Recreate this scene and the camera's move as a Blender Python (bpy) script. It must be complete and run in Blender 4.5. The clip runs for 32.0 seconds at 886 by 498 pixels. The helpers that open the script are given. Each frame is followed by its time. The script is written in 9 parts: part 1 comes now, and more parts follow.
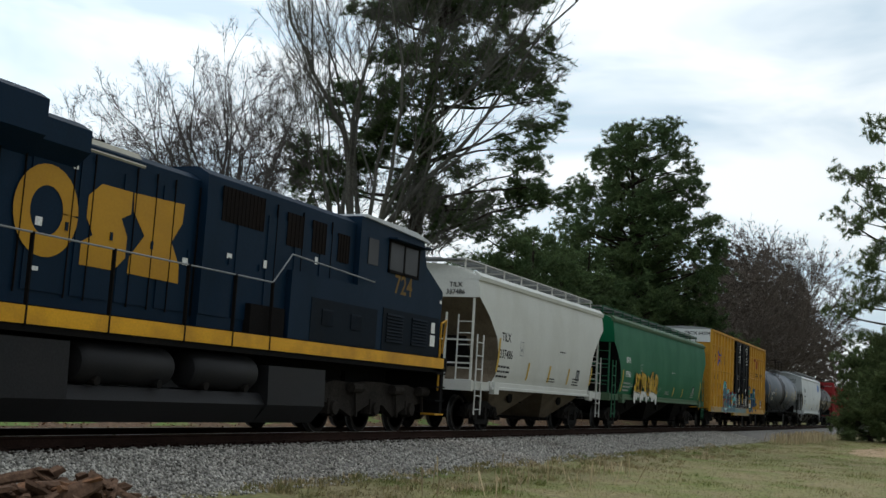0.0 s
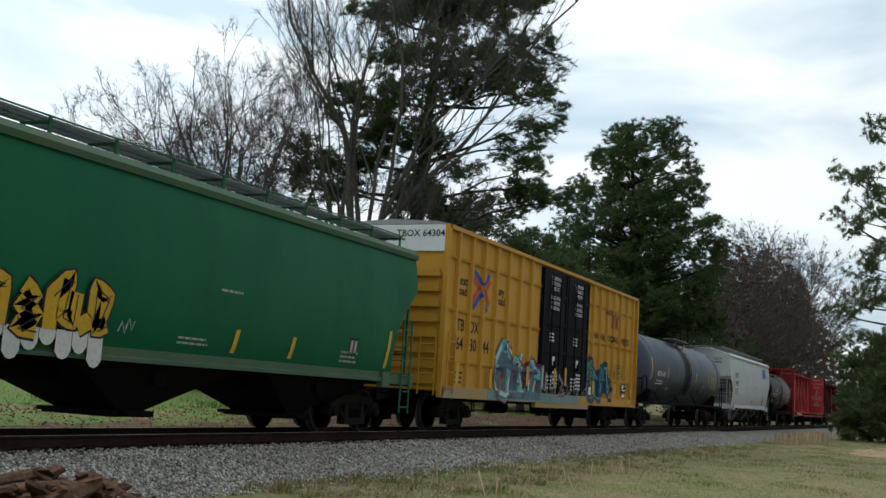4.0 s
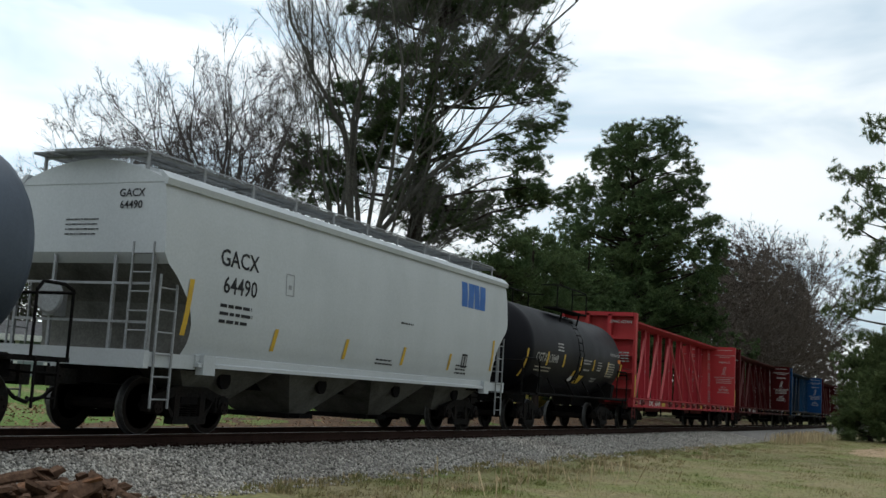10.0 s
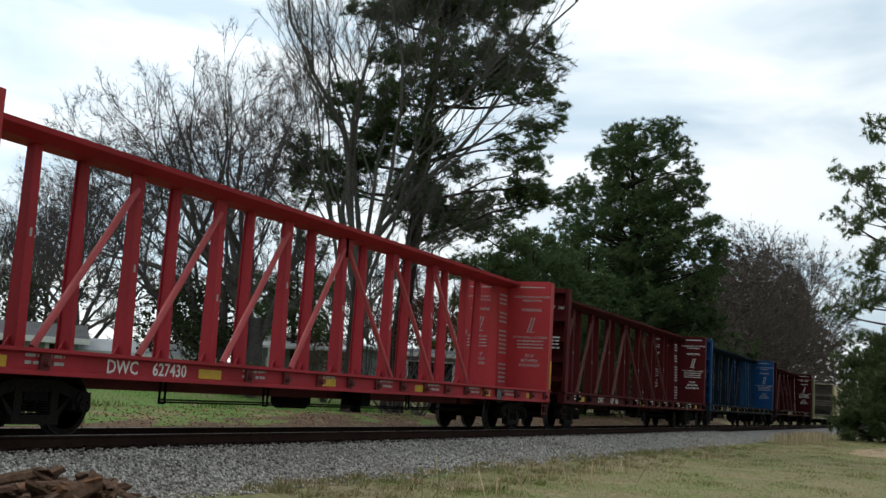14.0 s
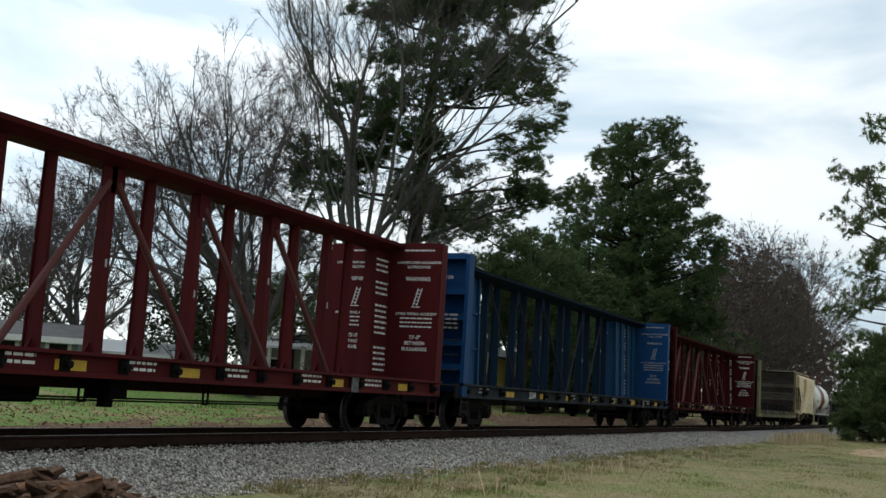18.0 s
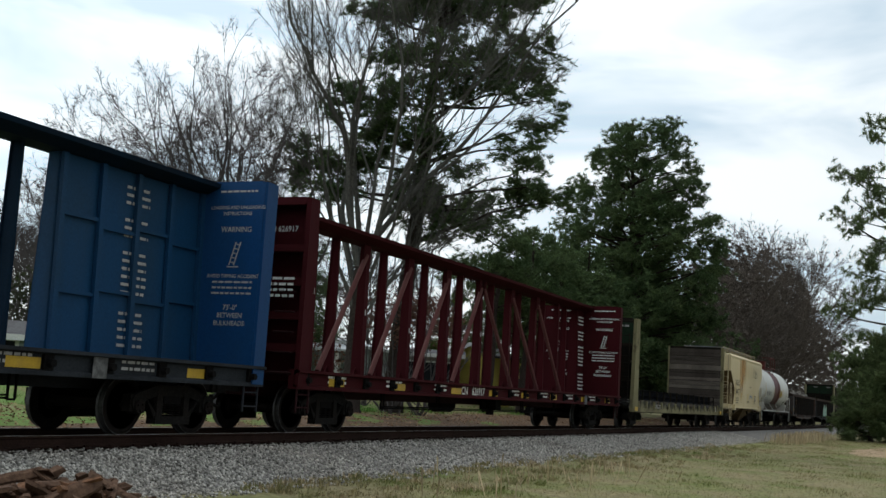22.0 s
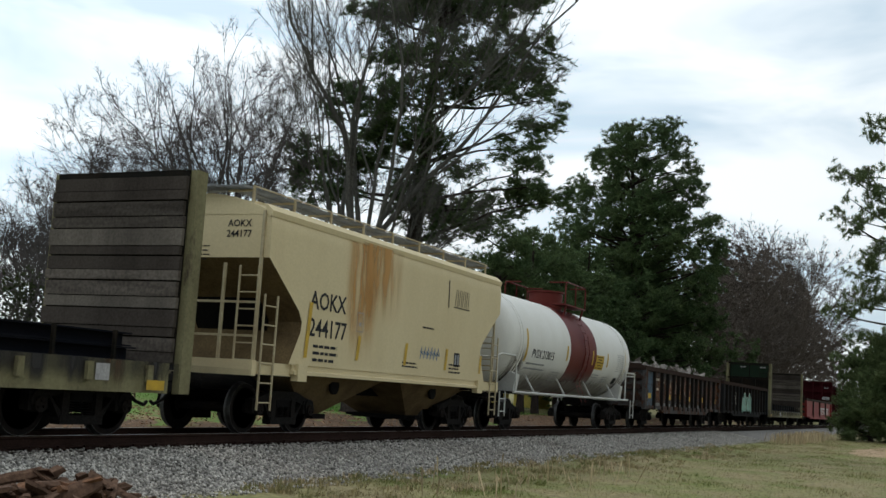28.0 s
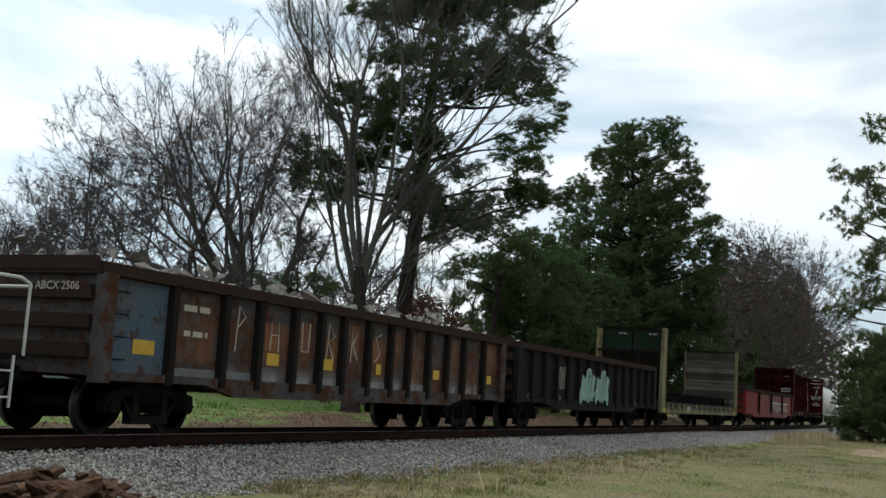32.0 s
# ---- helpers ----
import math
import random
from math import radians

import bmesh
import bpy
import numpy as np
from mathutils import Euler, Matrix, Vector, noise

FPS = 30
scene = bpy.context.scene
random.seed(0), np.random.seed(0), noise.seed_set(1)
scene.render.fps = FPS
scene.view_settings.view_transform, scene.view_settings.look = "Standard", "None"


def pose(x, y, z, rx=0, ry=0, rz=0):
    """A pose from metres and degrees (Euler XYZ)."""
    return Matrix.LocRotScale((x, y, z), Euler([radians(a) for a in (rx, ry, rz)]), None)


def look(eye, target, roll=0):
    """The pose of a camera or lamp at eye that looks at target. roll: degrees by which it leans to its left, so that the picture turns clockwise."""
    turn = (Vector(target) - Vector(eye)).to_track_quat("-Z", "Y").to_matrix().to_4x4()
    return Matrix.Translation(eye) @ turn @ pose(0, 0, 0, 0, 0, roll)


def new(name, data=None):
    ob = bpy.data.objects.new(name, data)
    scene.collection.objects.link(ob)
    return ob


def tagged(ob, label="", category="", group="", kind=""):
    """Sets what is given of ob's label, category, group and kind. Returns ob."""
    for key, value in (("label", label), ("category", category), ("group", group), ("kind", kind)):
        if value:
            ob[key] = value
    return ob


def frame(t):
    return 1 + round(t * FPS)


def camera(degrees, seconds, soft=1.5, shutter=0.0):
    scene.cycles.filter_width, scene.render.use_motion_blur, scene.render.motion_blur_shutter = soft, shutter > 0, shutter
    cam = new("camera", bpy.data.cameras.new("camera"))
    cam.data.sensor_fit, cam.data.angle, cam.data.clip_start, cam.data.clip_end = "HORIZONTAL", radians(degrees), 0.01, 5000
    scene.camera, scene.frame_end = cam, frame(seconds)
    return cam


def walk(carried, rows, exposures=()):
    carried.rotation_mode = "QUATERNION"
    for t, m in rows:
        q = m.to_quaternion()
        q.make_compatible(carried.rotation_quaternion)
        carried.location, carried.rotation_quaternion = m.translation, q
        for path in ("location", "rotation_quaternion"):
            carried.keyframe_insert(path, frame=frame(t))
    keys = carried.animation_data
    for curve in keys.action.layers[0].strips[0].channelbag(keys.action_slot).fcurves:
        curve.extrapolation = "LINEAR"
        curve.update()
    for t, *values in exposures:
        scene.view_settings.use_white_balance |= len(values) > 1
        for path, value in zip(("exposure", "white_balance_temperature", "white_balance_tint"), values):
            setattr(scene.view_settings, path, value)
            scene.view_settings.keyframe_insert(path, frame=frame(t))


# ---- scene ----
# The camera stands still beside the line; x runs along the track, y across it, z = 0 is the rail top.
cam = camera(43.57, 32.0, soft=1.5)
EYE_AT = Vector((0.0, -12.53, 0.95))
PITCH, YAW = radians(7.39), radians(24.755)
EYE = look(EYE_AT, EYE_AT + Vector((math.cos(PITCH) * math.cos(YAW), math.cos(PITCH) * math.sin(YAW), math.sin(PITCH))), 3.5)
walk(cam, [(0, EYE), (32, EYE)], exposures=[(0, -0.32), (32, -0.32)])

# ---- light: a bright overcast sky with a veiled sun beyond the trees ----
SUN_AZ, SUN_EL = radians(84), radians(46)
world = bpy.data.worlds.new("sky")
scene.world = world
world.use_nodes = True
wn, wl = world.node_tree.nodes, world.node_tree.links
wn.clear()
w_out, w_bg = wn.new("ShaderNodeOutputWorld"), wn.new("ShaderNodeBackground")
w_sky = wn.new("ShaderNodeTexSky")
w_sky.sky_type, w_sky.sun_disc = "NISHITA", False
w_sky.sun_elevation, w_sky.sun_rotation = SUN_EL, math.pi / 2 - SUN_AZ
w_gain = wn.new("ShaderNodeVectorMath")
w_gain.operation = "SCALE"
w_gain.inputs["Scale"].default_value = 0.14
wl.new(w_sky.outputs[0], w_gain.inputs[0])
w_co = wn.new("ShaderNodeTexCoord")
w_map = wn.new("ShaderNodeMapping")
w_map.inputs["Rotation"].default_value = (0.0, radians(-6), radians(-28))
w_map.inputs["Scale"].default_value = (1.1, 2.4, 8.5)
wl.new(w_co.outputs["Generated"], w_map.inputs[0])
w_cloud = wn.new("ShaderNodeTexNoise")
w_cloud.inputs["Scale"].default_value, w_cloud.inputs["Detail"].default_value = 1.5, 5.0
w_cloud.inputs["Roughness"].default_value, w_cloud.inputs["Distortion"].default_value = 0.5, 0.5
wl.new(w_map.outputs[0], w_cloud.inputs[0])
w_ramp = wn.new("ShaderNodeValToRGB")
w_ramp.color_ramp.elements[0].position, w_ramp.color_ramp.elements[0].color = 0.36, (0.62, 0.755, 0.85, 1)
w_ramp.color_ramp.elements[1].position, w_ramp.color_ramp.elements[1].color = 0.56, (1.06, 1.12, 1.13, 1)
wl.new(w_cloud.outputs[0], w_ramp.inputs[0])
w_mix = wn.new("ShaderNodeMixRGB")
w_mix.inputs[0].default_value = 0.86
wl.new(w_gain.outputs[0], w_mix.inputs[1])
wl.new(w_ramp.outputs[0], w_mix.inputs[2])
# the overcast is brighter towards the veiled sun
w_dot, w_glow = wn.new("ShaderNodeVectorMath"), wn.new("ShaderNodeMapRange")
w_dot.operation = "DOT_PRODUCT"
w_dot.inputs[1].default_value = (math.cos(SUN_AZ) * math.cos(SUN_EL), math.sin(SUN_AZ) * math.cos(SUN_EL), math.sin(SUN_EL))
wl.new(w_co.outputs["Generated"], w_dot.inputs[0])
w_glow.inputs[1].default_value, w_glow.inputs[2].default_value = -1.0, 1.0
w_glow.inputs[3].default_value, w_glow.inputs[4].default_value = 0.42, 1.72
wl.new(w_dot.outputs["Value"], w_glow.inputs[0])
wl.new(w_glow.outputs[0], w_bg.inputs[1])
wl.new(w_mix.outputs[0], w_bg.inputs[0])
wl.new(w_bg.outputs[0], w_out.inputs[0])

sun = new("sun", bpy.data.lights.new("sun", "SUN"))
sun.data.energy, sun.data.angle, sun.data.color = 0.9, radians(14), (1.0, 0.96, 0.9)
sun.matrix_world = look((math.cos(SUN_AZ) * math.cos(SUN_EL) * 90, math.sin(SUN_AZ) * math.cos(SUN_EL) * 90, math.sin(SUN_EL) * 90), (0, 0, 0))


# ---- materials ----
def mat(name, colour, rough=0.6, metal=0.0, dark=None, amount=0.4, scale=1.2, grain=0.15, grain_scale=40.0, bump=0.15,
        streak=1.0, rust=0.0, rust_colour=(0.10, 0.04, 0.02), island=0.0, spec=None, leaf=0.0, each=0.0):
    """A worn surface: large stains (stretched by streak), fine grain, patches of rust, fine relief."""
    m = bpy.data.materials.new(name)
    m.use_nodes = True
    n, l = m.node_tree.nodes, m.node_tree.links
    b = n["Principled BSDF"]
    b.inputs["Metallic"].default_value = metal
    b.inputs["Specular IOR Level"].default_value = spec if spec is not None else (0.05 if max(colour) < 0.06 else 0.11 if max(colour) < 0.2 else 0.2)
    co = n.new("ShaderNodeTexCoord")
    mp = n.new("ShaderNodeMapping")
    mp.inputs["Scale"].default_value = (1.0, 1.0, 1.0 / streak)
    l.new(co.outputs["Object"], mp.inputs[0])
    big, fine = n.new("ShaderNodeTexNoise"), n.new("ShaderNodeTexNoise")
    big.inputs["Scale"].default_value, big.inputs["Detail"].default_value = scale, 7.0
    big.inputs["Roughness"].default_value = 0.62
    l.new(mp.outputs[0], big.inputs[0])
    fine.inputs["Scale"].default_value, fine.inputs["Detail"].default_value = grain_scale, 4.0
    l.new(co.outputs["Object"], fine.inputs[0])
    dark = dark or tuple(c * 0.55 for c in colour)
    r1 = n.new("ShaderNodeMapRange")
    r1.inputs[1].default_value, r1.inputs[2].default_value, r1.inputs[4].default_value = 0.42, 0.72, amount
    l.new(big.outputs[0], r1.inputs[0])
    mx = n.new("ShaderNodeMixRGB")
    mx.inputs[1].default_value, mx.inputs[2].default_value = (*colour, 1), (*dark, 1)
    l.new(r1.outputs[0], mx.inputs[0])
    last = mx.outputs[0]
    if rust:
        rn, r3 = n.new("ShaderNodeTexNoise"), n.new("ShaderNodeMapRange")
        rn.inputs["Scale"].default_value, rn.inputs["Detail"].default_value, rn.inputs["Roughness"].default_value = scale * 2.3, 9.0, 0.7
        l.new(mp.outputs[0], rn.inputs[0])
        r3.inputs[1].default_value, r3.inputs[2].default_value = 0.70 - 0.32 * rust, 0.80 - 0.30 * rust
        l.new(rn.outputs[0], r3.inputs[0])
        m3 = n.new("ShaderNodeMixRGB")
        m3.inputs[2].default_value = (*rust_colour, 1)
        l.new(last, m3.inputs[1])
        l.new(r3.outputs[0], m3.inputs[0])
        last = m3.outputs[0]
    r2 = n.new("ShaderNodeMapRange")
    r2.inputs[1].default_value, r2.inputs[2].default_value = 0.3, 0.7
    r2.inputs[3].default_value, r2.inputs[4].default_value = 1.0 - grain, 1.0 + grain
    l.new(fine.outputs[0], r2.inputs[0])
    sc = n.new("ShaderNodeVectorMath")
    sc.operation = "SCALE"
    l.new(last, sc.inputs[0])
    l.new(r2.outputs[0], sc.inputs["Scale"])
    last = sc.outputs[0]
    if island:
        geo, r4, sc2 = n.new("ShaderNodeNewGeometry"), n.new("ShaderNodeMapRange"), n.new("ShaderNodeVectorMath")
        r4.inputs[3].default_value, r4.inputs[4].default_value = 1 - island, 1 + island
        l.new(geo.outputs["Random Per Island"], r4.inputs[0])
        sc2.operation = "SCALE"
        l.new(last, sc2.inputs[0])
        l.new(r4.outputs[0], sc2.inputs["Scale"])
        last = sc2.outputs[0]
    if each:
        oi, r5, sc3 = n.new("ShaderNodeObjectInfo"), n.new("ShaderNodeMapRange"), n.new("ShaderNodeVectorMath")
        r5.inputs[3].default_value, r5.inputs[4].default_value = 1 - each, 1 + each
        l.new(oi.outputs["Random"], r5.inputs[0])
        sc3.operation = "SCALE"
        l.new(last, sc3.inputs[0])
        l.new(r5.outputs[0], sc3.inputs["Scale"])
        last = sc3.outputs[0]
    l.new(last, b.inputs["Base Color"])
    if leaf:
        # thin leaves let some light through
        tr, ms = n.new("ShaderNodeBsdfTranslucent"), n.new("ShaderNodeMixShader")
        l.new(last, tr.inputs[0])
        ms.inputs[0].default_value = leaf
        l.new(b.outputs[0], ms.inputs[1])
        l.new(tr.outputs[0], ms.inputs[2])
        l.new(ms.outputs[0], n["Material Output"].inputs["Surface"])
    rr = n.new("ShaderNodeMapRange")
    rr.inputs[3].default_value, rr.inputs[4].default_value = max(0.05, rough - 0.12), min(1.0, rough + 0.15)
    l.new(big.outputs[0], rr.inputs[0])
    l.new(rr.outputs[0], b.inputs["Roughness"])
    if bump:
        bp = n.new("ShaderNodeBump")
        bp.inputs["Strength"].default_value, bp.inputs["Distance"].default_value = bump, 0.02
        l.new(fine.outputs[0], bp.inputs["Height"])
        l.new(bp.outputs[0], b.inputs["Normal"])
    return m


M_RAIL = mat("rusty_rail", (0.032, 0.018, 0.014), 0.85, 0.0, (0.018, 0.011, 0.009), 0.7, 2.0, 0.3, 30)
M_SHINE = mat("polished_steel", (0.42, 0.42, 0.43), 0.28, 1.0, (0.2, 0.2, 0.2), 0.3, 6.0, 0.1, 60, 0.05)
M_TREAD = mat("worn_wheel_tread", (0.10, 0.10, 0.10), 0.5, 0.8, (0.03, 0.03, 0.03), 0.7, 6.0, 0.2, 40, 0.05)
M_TIE = mat("creosoted_timber", (0.035, 0.026, 0.02), 0.9, 0, (0.015, 0.012, 0.01), 0.7, 3.0, 0.3, 25, 0.4)
M_STONE = mat("crushed_granite", (0.33, 0.312, 0.280), 0.9, 0, (0.20, 0.175, 0.150), 0.6, 0.35, 0.25, 30, 0.2, island=0.68)
M_BALLAST = mat("ballast_bed", (0.20, 0.185, 0.17), 0.95, 0, (0.10, 0.09, 0.08), 0.6, 0.7, 0.5, 22, 0.9)
M_WHEEL = mat("oily_wheel_steel", (0.010, 0.009, 0.009), 0.85, 0.0, (0.025, 0.018, 0.014), 0.6, 3.0, 0.3, 30)
M_TRUCK = mat("grimy_cast_steel", (0.012, 0.0115, 0.011), 0.85, 0.0, (0.024, 0.018, 0.015), 0.6, 2.5, 0.35, 25, 0.3)
M_UNDER = mat("black_underframe", (0.007, 0.0068, 0.007), 0.85, 0.0, (0.013, 0.010, 0.009), 0.6, 2.0, 0.3, 25)
M_YELLOW = mat("yellow_reflector", (0.52, 0.33, 0.03), 0.5, 0, (0.28, 0.18, 0.05), 0.6, 4.0, 0.1, 50, 0.05)
M_INKW = mat("white_stencil", (0.72, 0.72, 0.70), 0.6, 0, (0.45, 0.45, 0.43), 0.5, 5.0, 0.15, 30, 0.0)
M_INKB = mat("black_stencil", (0.025, 0.025, 0.028), 0.6, 0, (0.06, 0.06, 0.06), 0.4, 5.0, 0.2, 30, 0.0)
M_DULLW = mat("faded_white_stencil", (0.36, 0.35, 0.34), 0.7, 0, (0.2, 0.2, 0.2), 0.6, 6.0, 0.2, 30, 0.0)
M_PLATE = mat("dark_data_plate", (0.07, 0.07, 0.07), 0.6, 0, (0.2, 0.2, 0.2), 0.8, 9.0, 0.2, 40, 0.0)
M_GREYPIPE = mat("galvanised_steel", (0.26, 0.27, 0.28), 0.55, 0.3, (0.15, 0.15, 0.15), 0.5, 3.0, 0.2, 40, 0.05)
M_WALK = mat("walkway_grating", (0.21, 0.22, 0.225), 0.7, 0.2, (0.05, 0.05, 0.05), 0.5, 3.0, 0.3, 60, 0.3)


# ---- mesh building ----
class Shape:
    """Vertices and faces of one mesh, with a material slot for each face."""

    def __init__(self):
        self.v, self.f, self.m, self.slot, self.cuts = [], [], [], 0, []

    def add(self, verts, faces):
        o = len(self.v)
        self.cuts.append((o, len(self.f)))
        self.v.extend(verts)
        self.f.extend([tuple(i + o for i in f) for f in faces])
        self.m.extend([self.slot] * len(faces))
        return self

    def box(self, x0, x1, y0, y1, z0, z1):
        return self.hexa([(x0, y0, z0), (x1, y0, z0), (x1, y1, z0), (x0, y1, z0), (x0, y0, z1), (x1, y0, z1), (x1, y1, z1), (x0, y1, z1)])

    def hexa(self, p):
        return self.add(p, [(0, 3, 2, 1), (4, 5, 6, 7), (0, 1, 5, 4), (1, 2, 6, 5), (2, 3, 7, 6), (3, 0, 4, 7)])

    def beam(self, a, b, w, h, up=(0, 0, 1)):
        """A bar of w x h from a to b."""
        a, b = Vector(a), Vector(b)
        d = (b - a).normalized()
        s = d.cross(Vector(up))
        s = s.normalized() if s.length > 1e-4 else Vector((1, 0, 0))
        u = s.cross(d)
        q = [(-w / 2, -h / 2), (w / 2, -h / 2), (w / 2, h / 2), (-w / 2, h / 2)]
        ring = [tuple(p + s * i + u * j) for p in (a, b) for i, j in q]
        return self.add(ring, [(0, 1, 2, 3), (7, 6, 5, 4), (0, 4, 5, 1), (1, 5, 6, 2), (2, 6, 7, 3), (3, 7, 4, 0)])

    def tube(self, a, b, r0, r1=None, n=8, caps=True):
        a, b = Vector(a), Vector(b)
        r1 = r0 if r1 is None else r1
        d = (b - a).normalized()
        s = d.orthogonal().normalized()
        u = d.cross(s)
        v = [tuple(p + (s * math.cos(k * 2 * math.pi / n) + u * math.sin(k * 2 * math.pi / n)) * r) for p, r in ((a, r0), (b, r1)) for k in range(n)]
        f = [(k, (k + 1) % n, n + (k + 1) % n, n + k) for k in range(n)]
        if caps:
            f += [tuple(reversed(range(n))), tuple(range(n, 2 * n))]
        return self.add(v, f)

    def pipe(self, pts, r, n=6):
        for a, b in zip(pts, pts[1:]):
            self.tube(a, b, r, r, n)
        return self

    def prism(self, prof, axis, a, b):
        """A polygon (counter-clockwise) drawn in the two other axes, run from a to b along the axis."""
        put = {"x": lambda t, p: (t, p[0], p[1]), "y": lambda t, p: (p[0], t, p[1]), "z": lambda t, p: (p[0], p[1], t)}[axis]
        n = len(prof)
        v = [put(t, p) for t in (a, b) for p in prof]
        f = [(k, (k + 1) % n, n + (k + 1) % n, n + k) for k in range(n)] + [tuple(reversed(range(n))), tuple(range(n, 2 * n))]
        return self.add(v, f)

    def loft(self, rings, closed=True, caps=True):
        n = len(rings[0])
        v = [tuple(p) for r in rings for p in r]
        f = []
        for i in range(len(rings) - 1):
            for k in range(n if closed else n - 1):
                f.append((i * n + k, i * n + (k + 1) % n, (i + 1) * n + (k + 1) % n, (i + 1) * n + k))
        if caps:
            f += [tuple(reversed(range(n))), tuple(range((len(rings) - 1) * n, len(rings) * n))]
        return self.add(v, f)

    def lathe(self, prof, at=(0, 0, 0), axis="x", n=24):
        """Turns (along, radius) pairs round an axis through at."""
        rings = []
        for a, r in prof:
            ring = []
            for k in range(n):
                c, s = math.cos(2 * math.pi * k / n) * r, math.sin(2 * math.pi * k / n) * r
                p = {"x": (a, c, s), "y": (c, a, s), "z": (c, s, a)}[axis]
                ring.append((p[0] + at[0], p[1] + at[1], p[2] + at[2]))
            rings.append(ring)
        return self.loft(rings)

    def mesh(self, name, mats, smooth=0):
        me = bpy.data.meshes.new(name)
        me.from_pydata(self.v, [], self.f)
        for m in mats if isinstance(mats, (list, tuple)) else [mats]:
            me.materials.append(m)
        me.polygons.foreach_set("material_index", self.m)
        bm = bmesh.new()
        bm.from_mesh(me)
        bmesh.ops.recalc_face_normals(bm, faces=bm.faces)
        bm.to_mesh(me)
        bm.free()
        if smooth:
            me.shade_smooth()
            me.set_sharp_from_angle(angle=radians(smooth))
        me.update()
        return me


def part(name, shape, material, parent, label="", smooth=0):
    ob = new(name, shape if isinstance(shape, bpy.types.Mesh) else shape.mesh(name, material, smooth))
    ob.parent = parent
    kind = "stuff" if name in ("lettering", "data_stencil", "door_notice", "stencil", "chalk_mark", "scribble") else ""
    return tagged(ob, label, kind=kind) if label or kind else ob


def thing(name, label, category, at=None, group="", kind=""):
    ob = new(name)
    ob.empty_display_size = 0.3
    if at is not None:
        ob.matrix_basis = at
    return tagged(ob, label, category, group, kind)


def solid(name, shape, material, label, category, kind="", smooth=0, group=""):
    return tagged(new(name, shape.mesh(name, material, smooth)), label, category, group, kind)


def letters(text, size, spacing=1.0):
    """Flat outlines of a line of writing: vertices (u, v) centred on the origin, and faces."""
    cu = bpy.data.curves.new("letters", "FONT")
    cu.body, cu.size, cu.align_x, cu.align_y, cu.space_character = text, size, "CENTER", "CENTER", spacing
    cu.resolution_u = 2
    cu.offset = 0.014 * size
    ob = bpy.data.objects.new("letters", cu)
    me = bpy.data.meshes.new_from_object(ob)
    v, f = [tuple(p.co[:2]) for p in me.vertices], [tuple(p.vertices) for p in me.polygons]
    bpy.data.objects.remove(ob)
    bpy.data.meshes.remove(me)
    bpy.data.curves.remove(cu)
    return v, f


def write(shape, text, size, put, wide=1.0):
    """Adds writing to a shape; put(u, v) gives the place on the surface."""
    v, f = letters(text, size)
    return shape.add([put(a * wide, b) for a, b in v], f)


def bars(shape, put, width, lines, step, high, seed=1, ragged=0.3):
    """Small unreadable print: one bar broken into words for each line."""
    rnd = random.Random(seed)
    for k in range(lines):
        u, end, v = -width / 2, width / 2 * (1 - ragged * rnd.random()), -k * step
        while u < end:
            w = min(rnd.uniform(1.5, 5.0) * high, end - u)
            shape.add([put(u, v), put(u + w, v), put(u + w, v + high), put(u, v + high)], [(0, 1, 2, 3)])
            u += w + high * 0.7
    return shape


def side(x, z, y=-1.56):
    """Writing on a flat near side, centred on (x, z)."""
    return lambda u, v: (x + u, y, z + v)


def endface(y, z, x):
    """Writing on a face that looks down the line towards -x."""
    return lambda u, v: (x, y - u, z + v)


def patch(shape, put, w, h, lean=0.0, u=0.0, v=0.0, n=6):
    """A painted or stuck-on patch that follows the curve of the surface."""
    rows = [k / n - 0.5 for k in range(n + 1)]
    return shape.add([put(u + a * w + q * lean, v + q * h) for q in rows for a in (-0.5, 0.5)], [(2 * k, 2 * k + 1, 2 * k + 3, 2 * k + 2) for k in range(n)])


def pieces(name, shape, material, parent, label="", smooth=0):
    """Each form of a shape as a part of its own."""
    cut = shape.cuts + [(len(shape.v), len(shape.f))]
    out = []
    for (v0, f0), (v1, f1) in zip(cut, cut[1:]):
        q = Shape()
        q.v, q.f, q.m = shape.v[v0:v1], [tuple(i - v0 for i in f) for f in shape.f[f0:f1]], shape.m[f0:f1]
        out.append(part(name, q, material, parent, label, smooth))
    return out


# ---- ground, ballast and track ----
M_GRASS = mat("winter_lawn", (0.205, 0.172, 0.088), 0.95, 0, (0.115, 0.150, 0.034), 0.95, 0.6, 0.35, 9, 0.5)
M_LEAFY = mat("leaf_litter_soil", (0.13, 0.085, 0.055), 0.95, 0, (0.07, 0.05, 0.035), 0.7, 1.5, 0.5, 12, 0.8)
M_BLADE = mat("dry_and_green_grass", (0.245, 0.205, 0.105), 0.8, 0, (0.115, 0.165, 0.035), 0.95, 0.6, 0.2, 4, 0, island=0.35, leaf=0.4)
M_STRAW = mat("dead_straw_stems", (0.38, 0.30, 0.18), 0.85, 0, (0.25, 0.19, 0.115), 0.6, 2.0, 0.2, 8, 0, island=0.35)
M_DEADLEAF = mat("fallen_leaves", (0.22, 0.125, 0.07), 0.8, 0, (0.30, 0.20, 0.13), 0.7, 2.0, 0.2, 8, 0, island=0.5)
M_LAWN = mat("green_lawn", (0.105, 0.180, 0.042), 0.95, 0, (0.17, 0.165, 0.075), 0.8, 0.35, 0.35, 14, 0.5)
